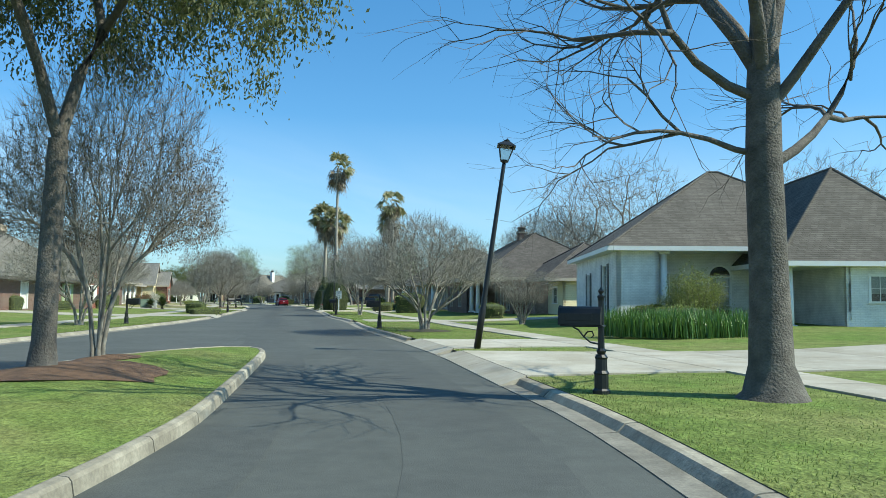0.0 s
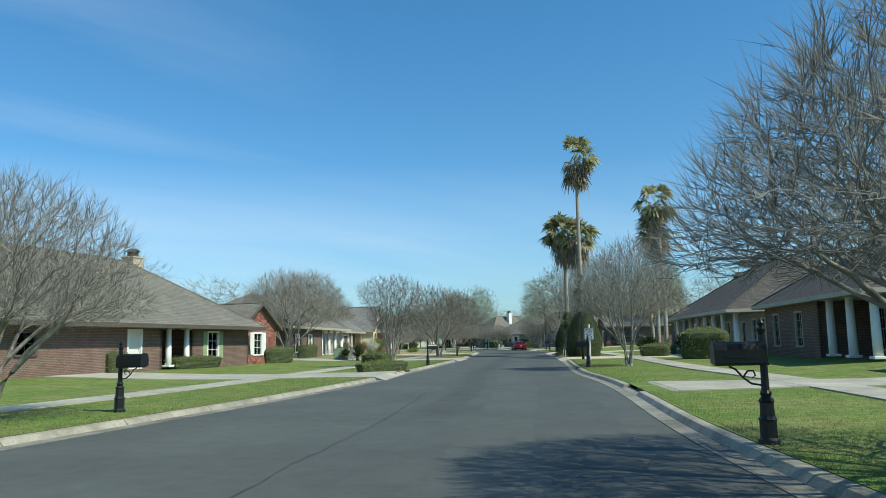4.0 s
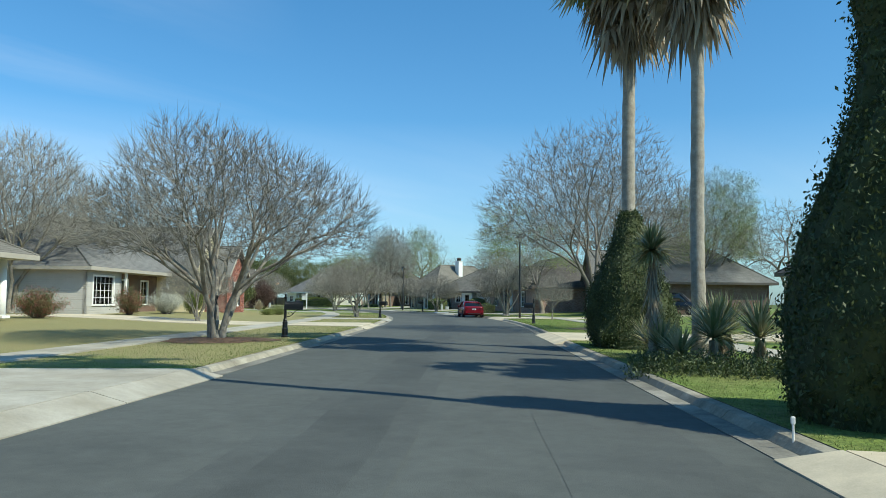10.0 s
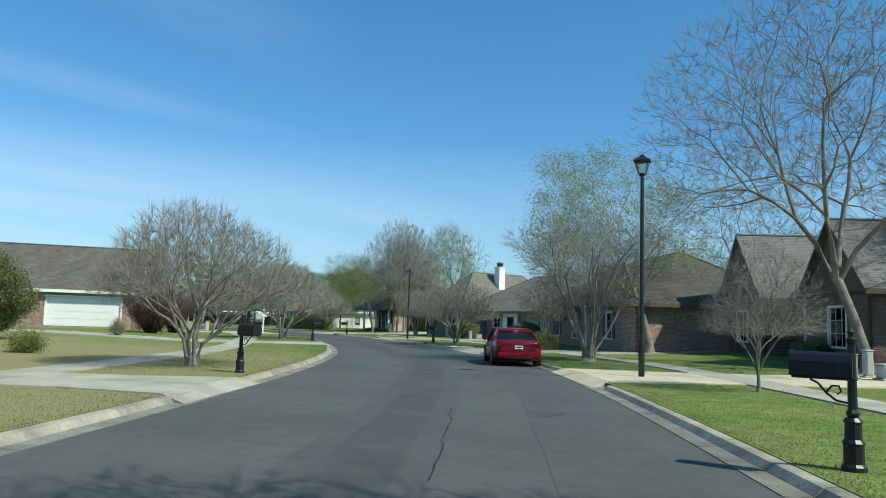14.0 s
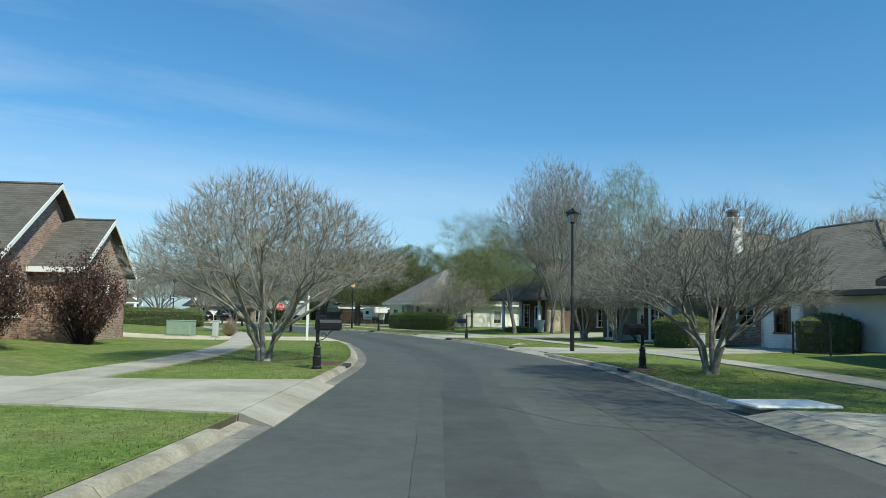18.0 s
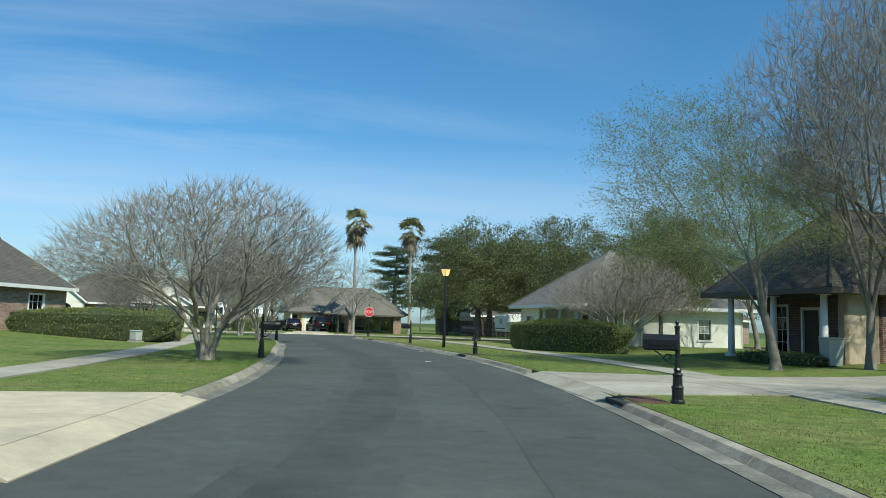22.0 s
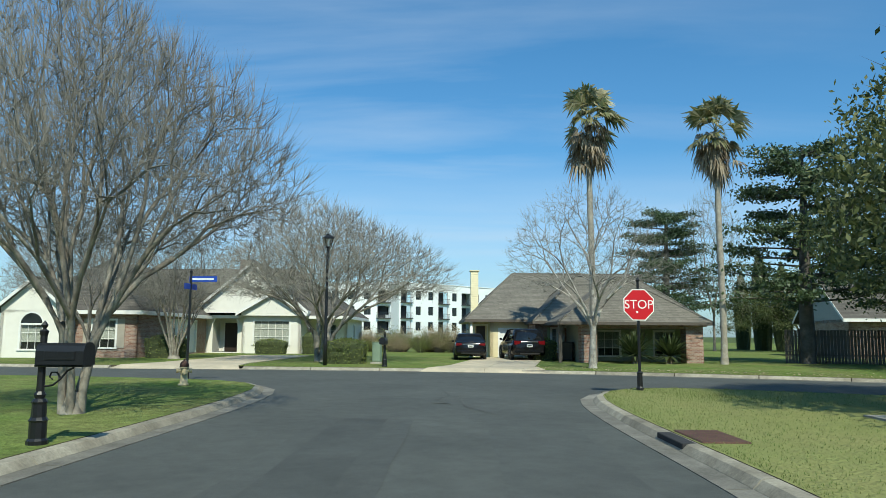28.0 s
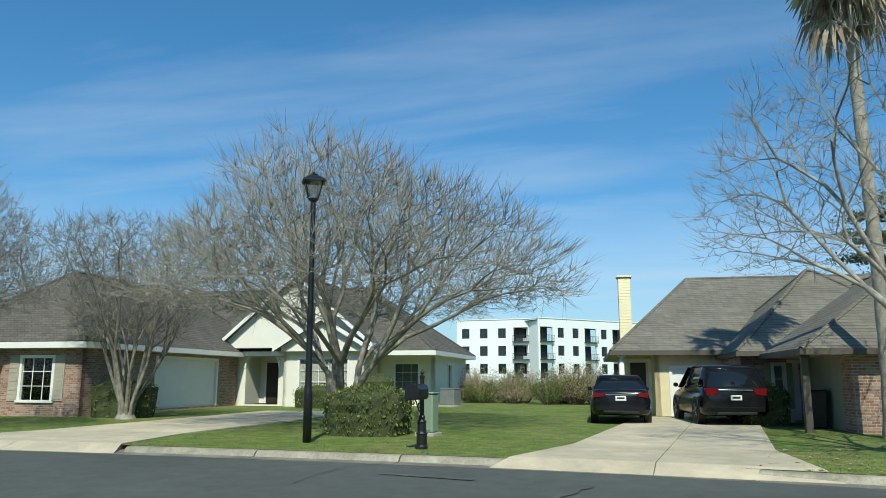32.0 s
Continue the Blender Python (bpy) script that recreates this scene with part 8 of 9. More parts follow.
house(-38.2, 83.1, 104.5, "low house with a blue-grey porch on four white columns",
      [(0, 10.8, 0, 11, 2.9, brick_brown, {"f": [(W, 2, 3.2, 0.6, 2.2, None, shutter_black), (W, 6, 7.2, 0.6, 2.2, None, shutter_black)]}), (10.8, 20.2, 2.3, 11, 2.9, bluegrey, {"f": [("door", 3.6, 4.6, 0.14, 2.25, None, None), (W, 1.2, 2.3, 0.4, 2.3, None, None), (W, 6.2, 7.3, 0.4, 2.3, None, None)], "r": [(W, 2, 3.2, 0.8, 2.3, None, None)]})],
      [(0, 20.2, 0, 11, 2.9, "hip", 0.55, 0.6, shingle_tan, None)], [(x, 0.3, 0.14, 2.8, False, 0.19) for x in (11.5, 14.4, 16.9, 19.7)], trim=tan_trim)
brick_gable_house = house(-49.4, 113.2, 105, "grey-shingled house with stucco gable, arched entry and brick wing",
      [(0, 4.4, 0, 11, 2.9, siding_grey, {"f": [(W, 0.8, 3.4, 0.6, 2.4, None, blind_mat)], "l": [(W, 4, 5.6, 0.8, 2.3, None, None)]}), (4.4, 12.5, 1.2, 11, 2.9, brick_brown, {"f": [(W, 2.0, 3.4, 0.6, 2.3, None, None), (W, 5.4, 6.6, 0.6, 2.3, None, None)]}),
       (12.5, 19.2, -1.6, 8, 3.1, stucco_cream, {"f": [("porch", 0.55, 2.25, 0.14, 2.85, stucco_cream, None)], "l": []}), (15.2, 19.6, -3.4, -1.6, 3.0, brick_red, {"f": [(W, 1.7, 2.7, 0.5, 2.4, None, shutter_black)]})],
      [(0, 19, 0, 11, 2.9, "hip", 0.62, 0.55, shingle_grey, None), (12.5, 19.2, -1.6, 8, 3.1, "gable_y", 1.0, 0.35, shingle_grey, stucco_cream), (15.2, 19.6, -3.4, 2, 3.0, "gable_y", 0.95, 0.35, shingle_grey, brick_red)],
      [(4.6, -0.2, 0.14, 2.8, True, 0.07), (12.2, 0.2, 0.14, 2.8, True, 0.1)], trim=tan_trim)
house(-76.4, 149.8, 38, "brown-roofed brick house with a white garage door and gabled end",
      [(0, 12.0, 0, 9, 2.75, brick_mixed, {"f": [(W, 1.2, 2.2, 0.8, 2.2, None, None), ("garage", 6.1, 11.1, 0.14, 2.25, None, garage_white)], "r": [(W, 1.2, 2.4, 0.8, 2.3, None, None)]}), (12.0, 13.8, 3.2, 8.8, 2.75, brick_mixed, {"r": [(W, 2.2, 3.4, 0.8, 2.2, None, None)]})],
      [(0, 12.0, 0, 9, 2.75, "gable_x", 0.72, 0.45, shingle_brown, brick_mixed), (8, 13.8, 3.2, 8.8, 2.75, "gable_x", 0.72, 0.35, shingle_brown, brick_mixed)])
house(-98.86, 175.13, 129.18, "low brown-roofed brick house behind a hedge",
      [(0, 16, 0, 11, 2.7, brick_mixed, {"f": [(W, 2, 3.4, 0.8, 2.2, None, None), (W, 8, 9.4, 0.8, 2.2, None, None), (W, 12.4, 13.8, 0.8, 2.2, None, None)], "l": [(W, 4, 5, 0.8, 2.2, None, None)], "r": [(W, 4, 5, 0.8, 2.2, None, None)]})],
      [(0, 16, 0, 11, 2.7, "gable_x", 0.55, 0.5, shingle_brown, brick_mixed)])
part("downspout", Geo().tube([(14.9, -1.66, 3.0), (15.08, -1.66, 2.8), (15.08, -1.66, 0.15)], [0.04, 0.04, 0.04], 6), tan_trim, brick_gable_house, "cream downspout")
# the two houses across the junction
house(-146.82, 191.72, 64.0, "cream house with an arched entry, gable and white garage door",
      [(5.4, 9.0, -2.2, -1.0, 2.7, stucco_white, {"f": [("arch", 1.15, 2.45, 0.5, 1.9, None, None)]}), (5.6, 12.6, -1.0, 12, 2.7, brick_mixed, {"f": [(W, 4.4, 5.8, 0.6, 2.2, None, tan_trim)], "r": [("garage", 4.5, 9.4, 0.14, 2.25, None, garage_white)]}),
       (12.6, 15.4, 10.4, 18, 3.2, stucco_white, {"f": [("porch", 0.5, 2.3, 0.14, 2.85, stucco_white, stucco_white)]}), (15.4, 19.6, 9.9, 18, 2.9, stucco_white, {"f": [(W, 0.8, 3.4, 0.7, 2.4, None, blind_mat)], "r": [(W, 3, 4, 0.8, 2.2, None, None)]}),
       (19.6, 22.6, 12.0, 20, 2.7, stucco_white, {"f": [(W, 0.9, 2.2, 0.8, 2.2, None, blind_mat)], "r": [(W, 3, 4, 0.8, 2.2, None, None)]})],
      [(5.6, 12.6, -1.0, 14, 2.7, "hip", 0.80, 0.5, shingle_brown, None), (5.4, 9.0, -2.2, 3, 2.72, "gable_y", 0.85, 0.3, shingle_brown, stucco_white), (2.0, 22.6, 10.6, 20, 2.75, "hip", 0.72, 0.5, shingle_brown, None), (12.3, 19.8, 9.7, 15, 3.1, "gable_y", 0.85, 0.35, shingle_brown, stucco_white), (15.4, 19.8, 9.5, 13, 2.92, "gable_y", 0.6, 0.3, shingle_brown, stucco_white)],
      [], [(14, 15.6, 5.0, 7.2, 1.1, 0.8, brick_mixed, False)])
junction_house = house(-127.57, 224.10, 66.0, "tan-roofed house with a cream garage and brick pillars",
      [(-4.4, -1.75, 8.0, 16, 2.42, stucco_cream, {"f": [("door", 0.62, 2.14, 0.06, 1.82, None, garage_white)]}), (-5.4, -4.4, 9.4, 16, 2.42, stucco_cream, {"f": [("door", 0.08, 0.92, 0.06, 2.1, None, door_dark)]}),
       (-1.95, 0.0, 4.6, 16, 2.28, brick_mixed, {"f": [(W, 0.95, 1.3, 0.5, 1.9, None, shutter_green), ("door", 1.48, 1.92, 0.06, 1.95, None, garage_white)]}),
       (0.0, 6.35, 2.2, 16, 2.15, stucco_green, {"f": [(W, 1.2, 2.5, 0.35, 1.75, None, shutter_green), (W, 4.4, 5.5, 0.35, 1.75, None, shutter_green)], "l": []})],
      [],
      [(-5.6, 7.75, -0.1, 2.36, False, 0.11), (0.28, 0.32, -0.3, 2.1, True, 0.42, brick_mixed), (5.88, 0.32, -0.3, 2.1, True, 0.46, brick_mixed), (-1.25, 0.0, -0.1, 2.1, True, 0.09, brown_trim)], [(-5.1, 13.6, 2.0, 6.0, 0.55, 0.55, siding_yellow, False)], trim=tan_trim)
for u0, u1, v0, v1, z, ru0, ru1, rv0, rv1, top in ((-6.0, 9.5, 7.45, 19.0, 2.45, -2.4, 6.0, 13.2, 13.2, 5.85), (-2.15, 5.0, 4.05, 12.5, 2.30, 1.3, 1.6, 8.4, 8.6, 5.45), (-1.45, 6.75, -0.55, 11.5, 2.2, 2.9, 3.1, 3.9, 9.0, 4.95)):
    # hipped roofs whose ridges lie off the middle
    base = [(u0, v0, z), (u1, v0, z), (u1, v1, z), (u0, v1, z)]
    a_, b_ = (ru0, rv0, top), (ru1, rv1, top)
    g_ = Geo()
    if rv1 - rv0 > ru1 - ru0:
        g_.add(base + [a_, b_], [(0, 1, 4), (1, 2, 5, 4), (2, 3, 5), (3, 0, 4, 5), (3, 2, 1, 0)])
        hips = ((base[0], a_), (base[1], a_), (base[2], b_), (base[3], b_), (a_, b_))
    else:
        g_.add(base + [a_, b_], [(0, 1, 5, 4), (1, 2, 5), (2, 3, 4, 5), (3, 0, 4), (3, 2, 1, 0)])
        hips = ((base[0], a_), (base[3], a_), (base[1], b_), (base[2], b_), (a_, b_))
    rf = part("roof", g_, shingle_tan, junction_house, "weathered tan shingles")
    for p, q in hips:
        part("ridge_cap", Geo().tube([(p[0], p[1], p[2] + 0.005), (q[0], q[1], q[2] + 0.005)], [0.06, 0.06], 6), shingle_tan, rf)
    for bx in ((u0 - 0.03, u1 + 0.03, v0 - 0.03, v0), (u0 - 0.03, u0, v0, v1), (u1, u1 + 0.03, v0, v1)):
        part("fascia", Geo().box(*bx, z - 0.15, z + 0.012), brown_trim, rf)
    part("soffit", Geo().box(u0, u1, v0, v1, z - 0.14, z - 0.11), tan_trim, rf)
part("beam", Geo().cbox(-0.2, 6.35, 0.0, 0.24, 1.86, 2.08, 0.01), brick_mixed, junction_house, "brick lintel across the porch")
part("wall", Geo().box(-0.1, 0.1, 0.7, 4.6, -0.3, 2.08), stucco_green, junction_house, "dull green side wall")
house(-166.0, 168.0, 62.0, "pale low house across the side street", [(0, 15, 0, 9, 2.7, stucco_white, {"f": [(W, 2, 3.4, 0.7, 2.2, None, shutter_black), ("door", 6.2, 7.2, 0.14, 2.25, None, None), (W, 10, 11.4, 0.7, 2.2, None, shutter_black)]})], [(0, 15, 0, 9, 2.7, "hip", 0.62, 0.5, shingle_grey, None)])
# farther houses behind the fence and lawns
house(-128.49, 246.13, 56.18, "house with a brown roof behind a wooden fence", [(0, 14, 0, 10, 2.7, brick_mixed, {"f": [(W, 3, 4.2, 0.8, 2.2, None, None), (W, 9, 10.2, 0.8, 2.2, None, None)]})], [(0, 14, 0, 10, 2.7, "gable_x", 0.6, 0.5, shingle_brown, siding_grey)])
house(-106.45, 244.59, 11.18, "low house behind evergreen oaks", [(0, 14, 0, 10, 2.7, brick_mixed, {"f": [(W, 3, 4.2, 0.8, 2.2, None, None), (W, 9, 10.2, 0.8, 2.2, None, None)]})], [(0, 14, 0, 10, 2.7, "hip", 0.6, 0.5, shingle_brown, None)])


# ---- cars ----
def car(m, paint, label, length, width, height, kind="sedan"):
    """x runs to the nose, y to the left; the body is lofted along its length."""
    t = thing("car", m, label, "car", "parked cars")
    half = length / 2
    w = width / 2
    if kind == "sedan":
        belt, roof = 0.93, height
        st = [(-half, 0.62, 0.42, 0.86), (-half + 0.05, 0.86, 0.32, 0.98), (-half + 0.25, 0.95, 0.24, 1.02), (-half + 0.8, 0.99, 0.20, 1.0), (-1.3, 1.0, 0.18, 0.97), (0.0, 1.0, 0.18, 0.94), (1.1, 0.99, 0.18, 0.93), (half - 0.9, 0.98, 0.20, 0.84), (half - 0.3, 0.90, 0.22, 0.72), (half - 0.05, 0.74, 0.30, 0.62), (half, 0.60, 0.36, 0.54)]
        cab = [(-1.75, 1.0), (-1.15, roof - 0.10), (-0.6, roof - 0.01), (0.1, roof), (0.5, roof - 0.03), (1.35, 0.93)]
        tail_z = (0.74, 0.93)
    elif kind == "suv":
        belt, roof = 1.08, height
        st = [(-half, 0.80, 0.42, 1.0), (-half + 0.06, 0.93, 0.32, 1.10), (-half + 0.3, 0.98, 0.26, 1.12), (-1.3, 1.0, 0.24, 1.10), (0.0, 1.0, 0.24, 1.07), (1.1, 0.99, 0.24, 1.06), (half - 0.9, 0.98, 0.26, 1.0), (half - 0.25, 0.92, 0.28, 0.92), (half - 0.04, 0.78, 0.34, 0.80), (half, 0.64, 0.40, 0.7)]
        cab = [(-half + 0.12, 1.10), (-half + 0.45, roof - 0.10), (-1.3, roof - 0.01), (-0.2, roof), (0.4, roof - 0.04), (1.25, 1.06)]
        tail_z = (0.82, 1.08)
    else:
        belt, roof = 1.15, height
        st = [(-half, 0.92, 0.50, 1.12), (-half + 0.04, 0.97, 0.45, 1.15), (-1.0, 1.0, 0.42, 1.16), (0.0, 1.0, 0.40, 1.17), (1.3, 0.99, 0.40, 1.16), (half - 0.8, 0.98, 0.42, 1.12), (half - 0.15, 0.94, 0.44, 1.05), (half, 0.84, 0.5, 0.95)]
        cab = [(-0.95, 1.17), (-0.75, roof - 0.06), (-0.2, roof), (0.6, roof), (0.95, roof - 0.05), (1.6, 1.16)]
        tail_z = (0.8, 1.1)
    rings = []
    for x, k, z0, z1 in st:
        a = w * k
        zm = z0 + (z1 - z0) * 0.55
        rings.append([(x, -a * 0.90, z0), (x, -a, z0 + 0.10), (x, -a * 1.0, zm), (x, -a * 0.95, z1 - 0.05), (x, -a * 0.84, z1), (x, 0, z1 + 0.02), (x, a * 0.84, z1), (x, a * 0.95, z1 - 0.05), (x, a, zm), (x, a, z0 + 0.10), (x, a * 0.90, z0)])
    part("body", Geo().loft(rings), paint, t, "painted body", True)
    glass, top = Geo(), Geo()
    gr, tr_ = [], []
    for x, z in cab:
        s = (z - belt) / (roof - belt)
        a0, a1 = w * 0.90, w * (0.90 - 0.20 * max(0, s))
        gr.append([(x, -a0, belt - 0.03), (x, -a1, max(z - 0.03, belt)), (x, a1, max(z - 0.03, belt)), (x, a0, belt - 0.03)])
    part("glasshouse", glass.loft(gr), glass_dark, t, "dark tinted glass", True)
    ri = [(x, z) for x, z in cab if z > roof - 0.13]
    part("roof", top.loft([[(x, -w * 0.71, z - 0.035), (x, -w * 0.66, z + 0.004), (x, 0, z + 0.012), (x, w * 0.66, z + 0.004), (x, w * 0.71, z - 0.035)] for x, z in ri]), paint, t, "", True)
    for s in (-1, 1):
        for (xa, za), (xb, zb) in ((cab[0], cab[1]), (cab[-1], cab[-2])):
            ka, kb = w * 0.895, w * 0.72
            part("pillar", Geo().tube([(xa, s * ka, belt), (xb, s * kb, zb - 0.02)], [0.04, 0.04], 6), paint, t)
        part("pillar", Geo().tube([(0.0, s * w * 0.895, belt - 0.02), (-0.08, s * w * 0.715, roof - 0.05)], [0.035, 0.03], 5), paint, t)
    r = 0.33 if kind == "sedan" else 0.38
    for x in (-half * 0.6, half * 0.62):
        for s in (-1, 1):
            wm = pose(x, s * (w - 0.10), r, -90 * s, 0, 0)
            wheel = part("wheel", Geo().lathe([(r * 0.6, -0.11), (r * 0.93, -0.11), (r, -0.07), (r, 0.07), (r * 0.93, 0.11), (r * 0.6, 0.11)], 24), tyre_mat, t, "black tyre", True, wm)
            part("rim", Geo().lathe([(r * 0.62, 0.04), (r * 0.62, 0.112), (r * 0.56, 0.10), (r * 0.2, 0.07), (r * 0.12, 0.10), (0.0, 0.10)], 16), rim_mat, wheel, "alloy rim")
            for k in range(5):
                part("spoke", Geo().cbox(r * 0.1, r * 0.58, -0.03, 0.03, 0.085, 0.115, 0.008), rim_mat, wheel, m=pose(0, 0, 0, 0, 0, 72 * k))
            part("arch", Geo().lathe([(r + 0.06, -0.10), (r + 0.06, 0.105), (r + 0.02, 0.105)], 24), sign_black, t, m=wm)
    for s in (-1, 1):
        lt = Geo()
        z0, z1 = tail_z
        lt.loft([[(-half + dx, s * w * ya, z) for ya, z in ((0.56, z0 + 0.07), (0.88, z0 + 0.03), (0.90, z1), (0.50, z1 - 0.03))] for dx in (-0.015, 0.12)])
        part("tail_light", lt, lens_red, t, "red tail light")
        hd = Geo().cbox(half - 0.32, half - 0.10, min(s * w * 0.52, s * w * 0.84), max(s * w * 0.52, s * w * 0.84), tail_z[0] - 0.14, tail_z[0], 0.03)
        part("headlight", hd, rim_mat, t)
        part("mirror", Geo().cbox(0.95, 1.12, min(s * w * 0.98, s * w * 1.13), max(s * w * 0.98, s * w * 1.13), belt, belt + 0.14, 0.04), paint, t)
        for xx in (-0.3, 0.75):
            part("door_handle", Geo().cbox(xx - 0.1, xx + 0.08, min(s * w * 0.985, s * w * 1.015), max(s * w * 0.985, s * w * 1.015), belt - 0.14, belt - 0.105, 0.01), paint, t)
    pl = part("number_plate", Geo().cbox(-half - 0.02, -half - 0.004, -0.16, 0.16, 0.68 if kind == "sedan" else 0.72, 0.82 if kind == "sedan" else 0.87, 0.004), sign_white, t, "white number plate")
    part("bar", Geo().box(-half - 0.0235, -half - 0.0205, -0.11, 0.11, 0.73 if kind == "sedan" else 0.77, 0.78 if kind == "sedan" else 0.83), sign_black, pl)
    part("bumper", Geo().cbox(-half - 0.03, -half + 0.25, -w * 0.86, w * 0.86, 0.34, 0.56, 0.06), paint, t)
    part("bumper_insert", Geo().cbox(-half - 0.034, -half + 0.1, -w * 0.6, w * 0.6, 0.30, 0.40, 0.03), sign_black, t, "black lower bumper")
    part("trim_strip", Geo().cbox(-half - 0.022, -half + 0.02, -w * 0.5, w * 0.5, tail_z[1] - 0.09, tail_z[1] - 0.06, 0.006), sign_black if paint is car_red else rim_mat, t, "thin trim strip")
    part("rear_bench", Geo().cbox(-0.9, -0.6, -w * 0.62, w * 0.62, belt - 0.2, belt + 0.15, 0.06), void_mat, t)
    if kind == "pickup":
        part("bed_floor", Geo().cbox(-half + 0.08, -1.0, -w * 0.78, w * 0.78, 1.10, 1.14, 0.01), sign_black, t)
        for s in (-1, 1):
            part("bed_rail", Geo().cbox(-half + 0.04, -1.0, min(s * w * 0.8, s * w * 0.97), max(s * w * 0.8, s * w * 0.97), 1.10, 1.30, 0.03), paint, t)
        part("tailgate", Geo().cbox(-half, -half + 0.07, -w * 0.9, w * 0.9, 0.75, 1.30, 0.02), paint, t)
    return t


car(pose(-34.1, 144.4, 0.0, 0, 0, 113.5), car_red, "red sedan parked at the kerb", 4.85, 1.92, 1.48)
car(on_ground(-134.42, 220.75, 155, 0.03), car_black, "black sedan parked on a driveway", 4.8, 1.84, 1.47)
car(on_ground(-132.9, 223.4, 161, 0.03), car_black, "black sport utility vehicle parked on a driveway", 4.8, 1.95, 1.76, "suv")
car(on_ground(-16.2, 144.2, -8, 0.05), car_blue, "dark blue pickup truck parked before a house", 5.9, 2.0, 1.9, "pickup")
t = thing("camper", on_ground(-108.57, 231.14, -30), "white slide-in camper standing by a fence", "camper")
part("body", Geo().cbox(-2.2, 1.4, -1.05, 1.05, 0.7, 2.5, 0.12), car_white, t)
part("overhang", Geo().cbox(1.3, 2.6, -1.05, 1.05, 1.6, 2.55, 0.15), car_white, t)
part("window", Geo().cbox(-1.0, 0.2, -1.07, -1.045, 1.5, 2.0, 0.02), glass_dark, t)
part("stripe", Geo().cbox(-2.1, 1.3, -1.062, -1.048, 1.0, 1.1, 0.004), car_blue, t)
for x in (-2.0, 1.2):
    for y in (-0.9, 0.9):
        part("jack", Geo().lathe([(0.08, 0), (0.03, 0.05), (0.03, 0.8)], 8, x, y), metal_grey, t)

random.seed(23)
# ---- fence, bins ----
def fence(x0, y0, x1, y1, h=1.8):
    a, b = Vector((x0, y0)), Vector((x1, y1))
    d = (b - a).normalized()
    yaw = math.degrees(math.atan2(d.y, d.x))
    t = thing("fence", on_ground(x0, y0, yaw), "weathered grey board fence", "fence")
    n = int((b - a).length / 0.16)
    board = Geo().box(-0.07, 0.07, -0.012, 0.012, 0.0, h).mesh("board", fence_wood)
    post = Geo().cbox(-0.05, 0.05, 0.015, 0.115, -0.05, h - 0.1, 0.008).mesh("post", fence_wood)
    for k in range(n):
        part("board", board, None, t, m=pose(0.08 + 0.16 * k, 0, random.uniform(-0.02, 0.02)))
    for k in range(0, n, 14):
        part("post", post, None, t, m=pose(0.08 + 0.16 * k, 0, 0))
    for z in (0.4, 1.4):
        part("rail", Geo().box(0, n * 0.16, 0.013, 0.05, z, z + 0.09), fence_wood, t)


fence(-123.97, 234.80, -113.67, 245.60)
fence(-114.57, 238.80, -103.6, 239.6)
for x, y, m_ in ((-129.67, 224.50, sign_black), (-66.9, 201.4, util_grey)):
    t = thing("wheeled_bin", on_ground(x, y, 50), "dark wheeled waste bin by a wall" if m_ is sign_black else "grey waste bin by a wall", "bin")
    part("body", Geo().loft([[(-0.24, -0.26, 0.05), (0.24, -0.26, 0.05), (0.24, 0.26, 0.05), (-0.24, 0.26, 0.05)], [(-0.3, -0.34, 1.0), (0.3, -0.34, 1.0), (0.3, 0.34, 1.0), (-0.3, 0.34, 1.0)]]), m_, t)
    part("lid", Geo().cbox(-0.32, 0.32, -0.38, 0.36, 1.0, 1.07, 0.03), m_, t)
    for s in (-1, 1):
        part("wheel", Geo().lathe([(0.1, -0.03), (0.1, 0.03)], 12), tyre_mat, t, m=pose(s * 0.26, 0.28, 0.1, 0, 90, 0))


t = thing("iron_fence", on_ground(-44.0, 178.4, -37), "black iron picket fence panel before a garage", "fence")
for z in (0.12, 1.15):
    part("rail", Geo().cbox(0, 1.9, -0.015, 0.015, z, z + 0.035, 0.004), black_iron, t)
picket = Geo().tube([(0, 0, 0.05), (0, 0, 1.22), (0, 0, 1.32)], [0.009, 0.009, 0.002], 5).mesh("picket", black_iron)
for k in range(16):
    part("picket", picket, None, t, m=pose(0.06 + k * 0.118, 0, 0))
for x in (0.0, 1.9):
    part("post", Geo().cbox(x - 0.03, x + 0.03, -0.03, 0.03, -0.05, 1.36, 0.006), black_iron, t)


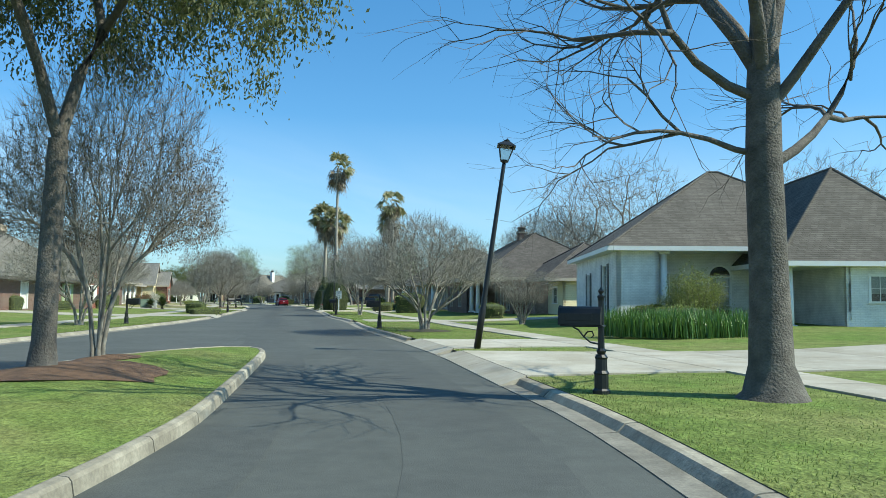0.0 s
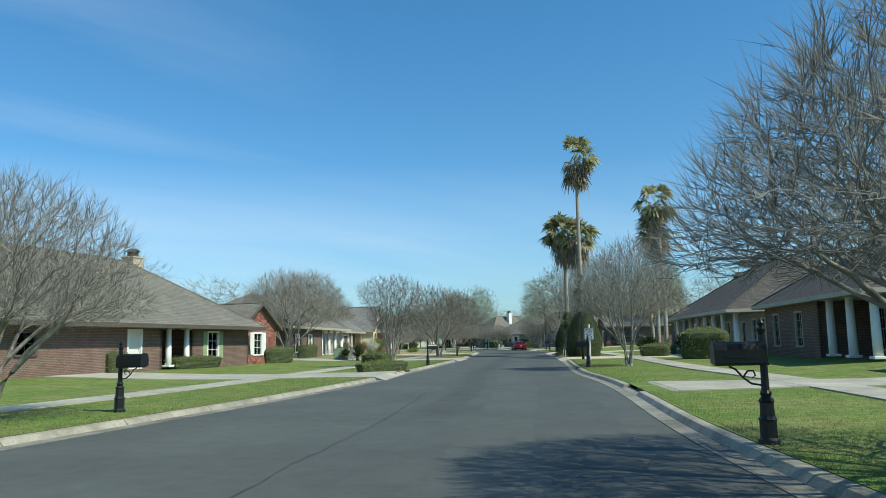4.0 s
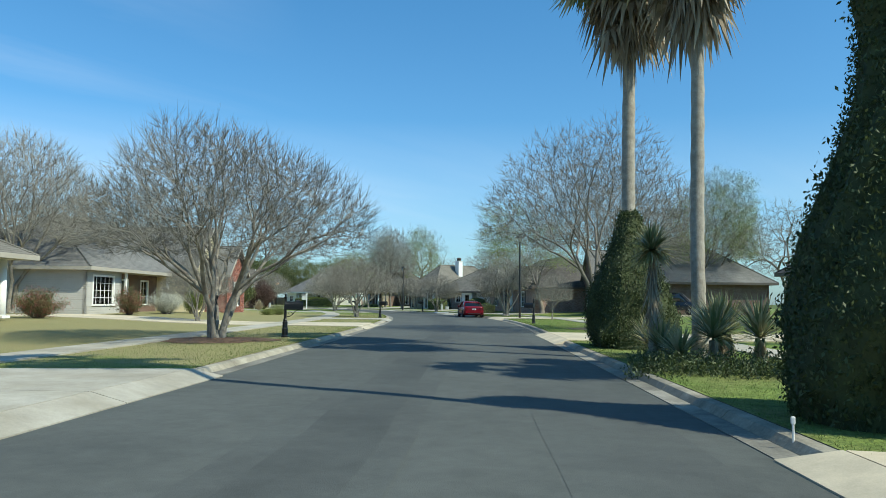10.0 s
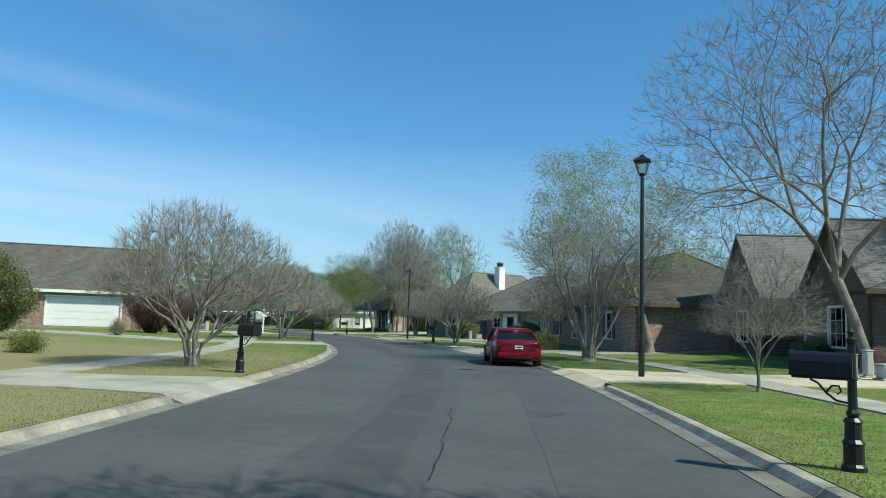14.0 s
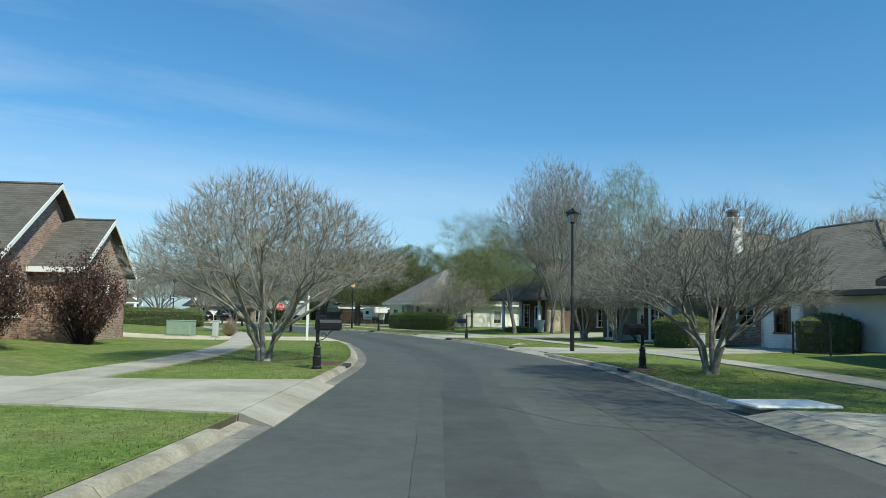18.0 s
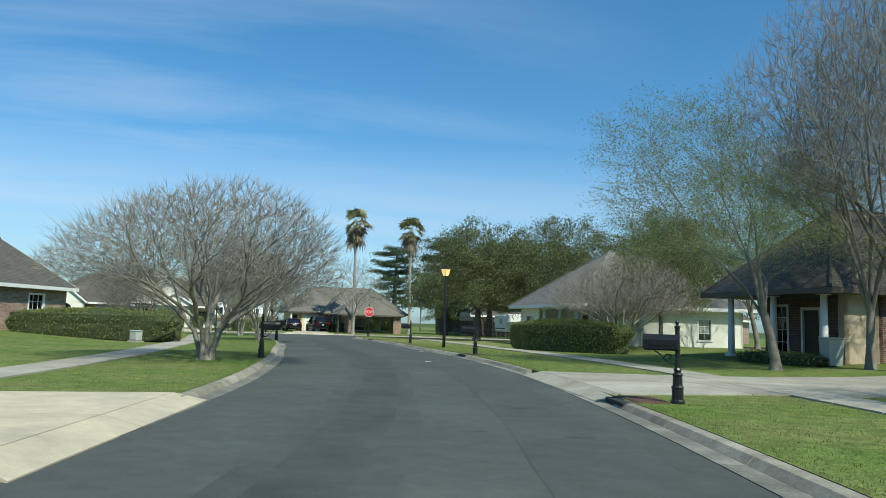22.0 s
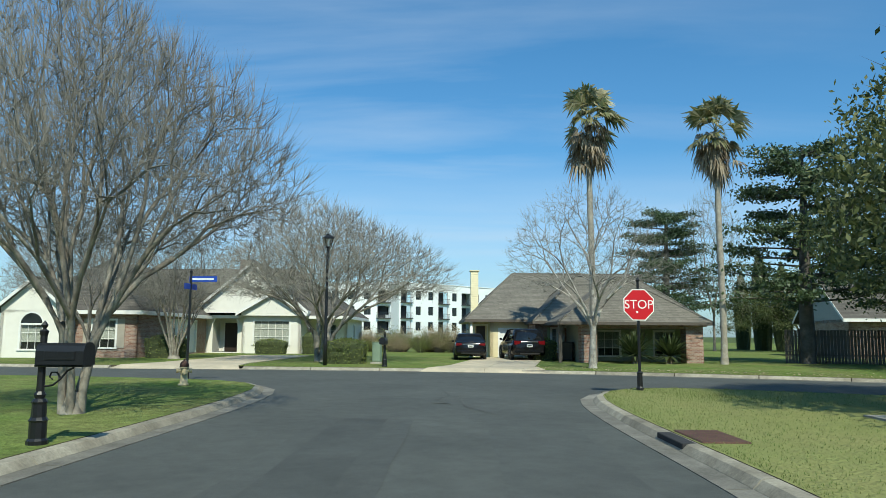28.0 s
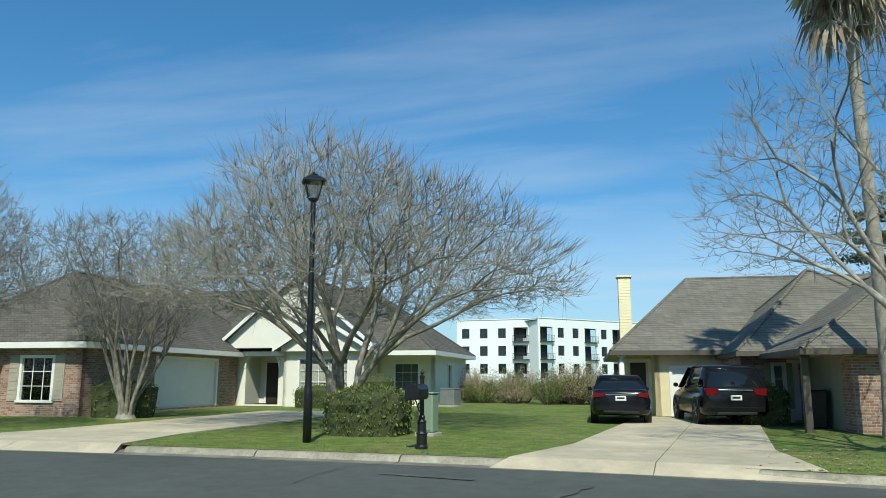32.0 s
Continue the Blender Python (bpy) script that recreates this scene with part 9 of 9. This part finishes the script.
# ---- the apartment block beyond the junction ----
def apartments(x, y, yaw, length, floors, label, balconies):
    t = thing("apartment_building", pose(x, y, -1.4, 0, 0, yaw), label, "apartment building")
    fh, bay = 3.05, 3.3
    n = int(length / bay)
    holes = []
    for f in range(floors):
        for k in range(n):
            u = k * bay
            if k % 5 in balconies:
                holes.append((u + 0.4, u + bay - 0.2, f * fh + 0.15, f * fh + 2.55, True))
            else:
                holes.append((u + 0.95, u + 2.35, f * fh + 0.75, f * fh + 2.45, False))
    g_, d, o = wall_panel((0, 0), (n * bay, 0), 0, floors * fh + 0.9, [h[:4] for h in holes], 0.35)
    part("wall", g_, apt_white, t, "white clad front")
    g2, d2, o2 = wall_panel((1.61, 15.07), (0, 0), 0, floors * fh + 0.9, [(u, u + 1.3, f * fh + 0.75, f * fh + 2.4) for f in range(floors) for u in (2, 6, 10)], 0.35)
    part("wall", g2, apt_white, t)
    g3, *_ = wall_panel((n * bay, 0), (n * bay, 14), 0, floors * fh + 0.9, [], 0.35)
    part("wall", g3, apt_white, t)
    for f in range(floors):
        for u in (2, 6, 10):
            part("window", local_box((1.61, 15.07), d2, o2, u, u + 1.3, -0.25, -0.2, f * fh + 0.75, f * fh + 2.4), glass_dark, t)
    for u0, u1, z0, z1, bal in holes:
        if bal:
            part("recess", local_box((0, 0), d, o, u0, u1, -1.6, -1.5, z0, z1), apt_dark, t)
            b_ = part("balcony", local_box((0, 0), d, o, u0 - 0.1, u1 + 0.1, -1.5, 0.5, z0 - 0.18, z0 - 0.02), apt_dark, t)
            part("railing", local_box((0, 0), d, o, u0 - 0.1, u1 + 0.1, 0.44, 0.48, z0 + 0.92, z0 + 0.99), apt_dark, b_)
            for k in range(9):
                u = u0 - 0.05 + (u1 - u0 + 0.1) * k / 8
                part("baluster", local_box((0, 0), d, o, u - 0.015, u + 0.015, 0.445, 0.475, z0 - 0.02, z0 + 0.92), apt_dark, b_)
        else:
            w_ = part("window", local_box((0, 0), d, o, u0, u1, -0.22, -0.18, z0, z1), glass_dark, t)
            part("mullion", local_box((0, 0), d, o, (u0 + u1) / 2 - 0.03, (u0 + u1) / 2 + 0.03, -0.18, -0.14, z0, z1), apt_dark, w_)
    part("roof", Geo().box(-0.2, n * bay + 0.2, 0.2, 14, floors * fh + 0.5, floors * fh + 0.62), apt_dark, t)
    part("coping", local_box((0, 0), d, o, -0.1, n * bay + 0.1, -0.4, 0.12, floors * fh + 0.9, floors * fh + 1.05), apt_white, t)
    return t


apartments(-238.75, 241.27, 58, 14, 4, "white four-storey apartment block with dark balconies", (3,))
apartments(-228.99, 252.97, 108, 30, 4, "white four-storey apartment block with rows of dark windows", (0, 3))
# scrub between the gardens and the apartments
rng = random.Random(9)
for i in range(16):
    x, y = -154.6 + 0.5 * i + rng.uniform(-1, 1), 219.0 + 0.62 * i + rng.uniform(-0.8, 2.0)
    loose_shrub(x, y, rng.uniform(2.4, 3.4), rng.uniform(1.1, 2.3), "tangled brown scrub behind a lawn" if i % 3 else "loose green scrub behind a lawn", dry_grass_leaf if i % 3 else hedge_leaf, 70, 9, 0.045, 20 + i)

# columnar cypresses and fallen leaves beyond the cross street
for i, (x, y, h, w) in enumerate(((-152.27, 264.45, 10.6, 1.9), (-156.10, 265.77, 8.6, 1.6), (-148.03, 262.73, 8.8, 1.8))):
    ivy_cone(x, y, [(w * 0.4, 0), (w * 0.5, h * 0.2), (w * 0.5, h * 0.5), (w * 0.4, h * 0.75), (w * 0.2, h * 0.92), (0.05, h)], "slim dark columnar cypress behind a house", 2600)
rng = random.Random(31)
vs, fs = [], []
for _ in range(5200):
    i = rng.randrange(0, len(EF) - 1)
    if not -122 < EF[i].x < -100:
        continue
    d = (EF[i + 1] - EF[i]).normalized()
    p = EF[i].lerp(EF[i + 1], rng.random()) + Vector((-d.y, d.x)) * (0.5 + abs(rng.gauss(0, 1.6)))
    a, s, z = rng.uniform(0, 6.28), rng.uniform(0.035, 0.075), ground_z(p.x, p.y) + rng.uniform(0.01, 0.035)
    dx, dy = math.cos(a) * s, math.sin(a) * s
    k = len(vs)
    vs += [(p.x - dx, p.y - dy, z), (p.x - dy * 0.5, p.y + dx * 0.5, z + rng.uniform(-0.008, 0.025)), (p.x + dx, p.y + dy, z), (p.x + dy * 0.5, p.y - dx * 0.5, z + rng.uniform(-0.008, 0.02))]
    fs.append((k, k + 1, k + 2, k + 3))
tagged(new("leaf_litter", Geo().add(vs, fs).mesh("leaf_litter", dry_grass_leaf)), "fallen brown leaves along a lawn's edge", "leaf litter", kind="stuff")

# ---- grass blades along the verges ----
def grass(line, side, lo, hi, name, count, seed):
    rng = random.Random(seed)
    vs, fs = [], []
    n = len(line)
    for _ in range(count):
        i = rng.randrange(lo, hi)
        p, q = line[i], line[min(i + 1, n - 1)]
        t = (q - p).normalized()
        nn = Vector((-t.y, t.x)) * side
        dist = 0.44 + 4.0 * rng.random() ** 1.7
        c = p.lerp(q, rng.random()) + nn * dist
        if in_drive(c, 0.3) or any((c - Vector(a)).dot((Vector(b) - Vector(a)).normalized()) > 0 and (c - Vector(b)).dot((Vector(a) - Vector(b)).normalized()) > 0 and abs((c - Vector(a)).cross((Vector(b) - Vector(a)).normalized())) < 5 for a, b, *_ in DRIVES if (c - Vector(a)).length < 9):
            continue
        a, h = rng.uniform(0, 6.28), rng.uniform(0.02, 0.05)
        z = 0.125
        dx, dy = math.cos(a) * 0.006, math.sin(a) * 0.006
        k = len(vs)
        vs += [(c.x - dx, c.y - dy, z), (c.x + dx, c.y + dy, z), (c.x - dy * 4 + rng.uniform(-0.02, 0.02), c.y + dx * 4, z + h)]
        fs.append((k, k + 1, k + 2))
    g_ = Geo()
    g_.v, g_.f = vs, fs
    ob = new(name, g_.mesh(name, grass_leaf))
    tagged(ob, "short blades of mown grass on the verge", "grass", kind="stuff")


grass(EL, 1, 66, 200, "grass_west", 110000, 3)
grass(ER, -1, 46, 222, "grass_east", 140000, 4)
lo = next(i for i, p in enumerate(EF) if p.x > -152)
hi = next(i for i, p in enumerate(EF) if p.x > -103)
grass(EF, 1, lo, hi, "grass_north", 26000, 5)

# ---- bricks of the two gable fronts nearest the street ----
brickwork(brick_gable_house, (15.2, -3.4), (19.6, -3.4), -0.05, 3.0, [(1.7, 2.7, 0.5, 2.4)], 1.98, 2.95)
brickwork(tan_roof_house, (20.6, 0.6), (25.6, 0.6), -0.05, 2.45, [(1.8, 3.0, 0.6, 2.1)], 1.45, 3.2)
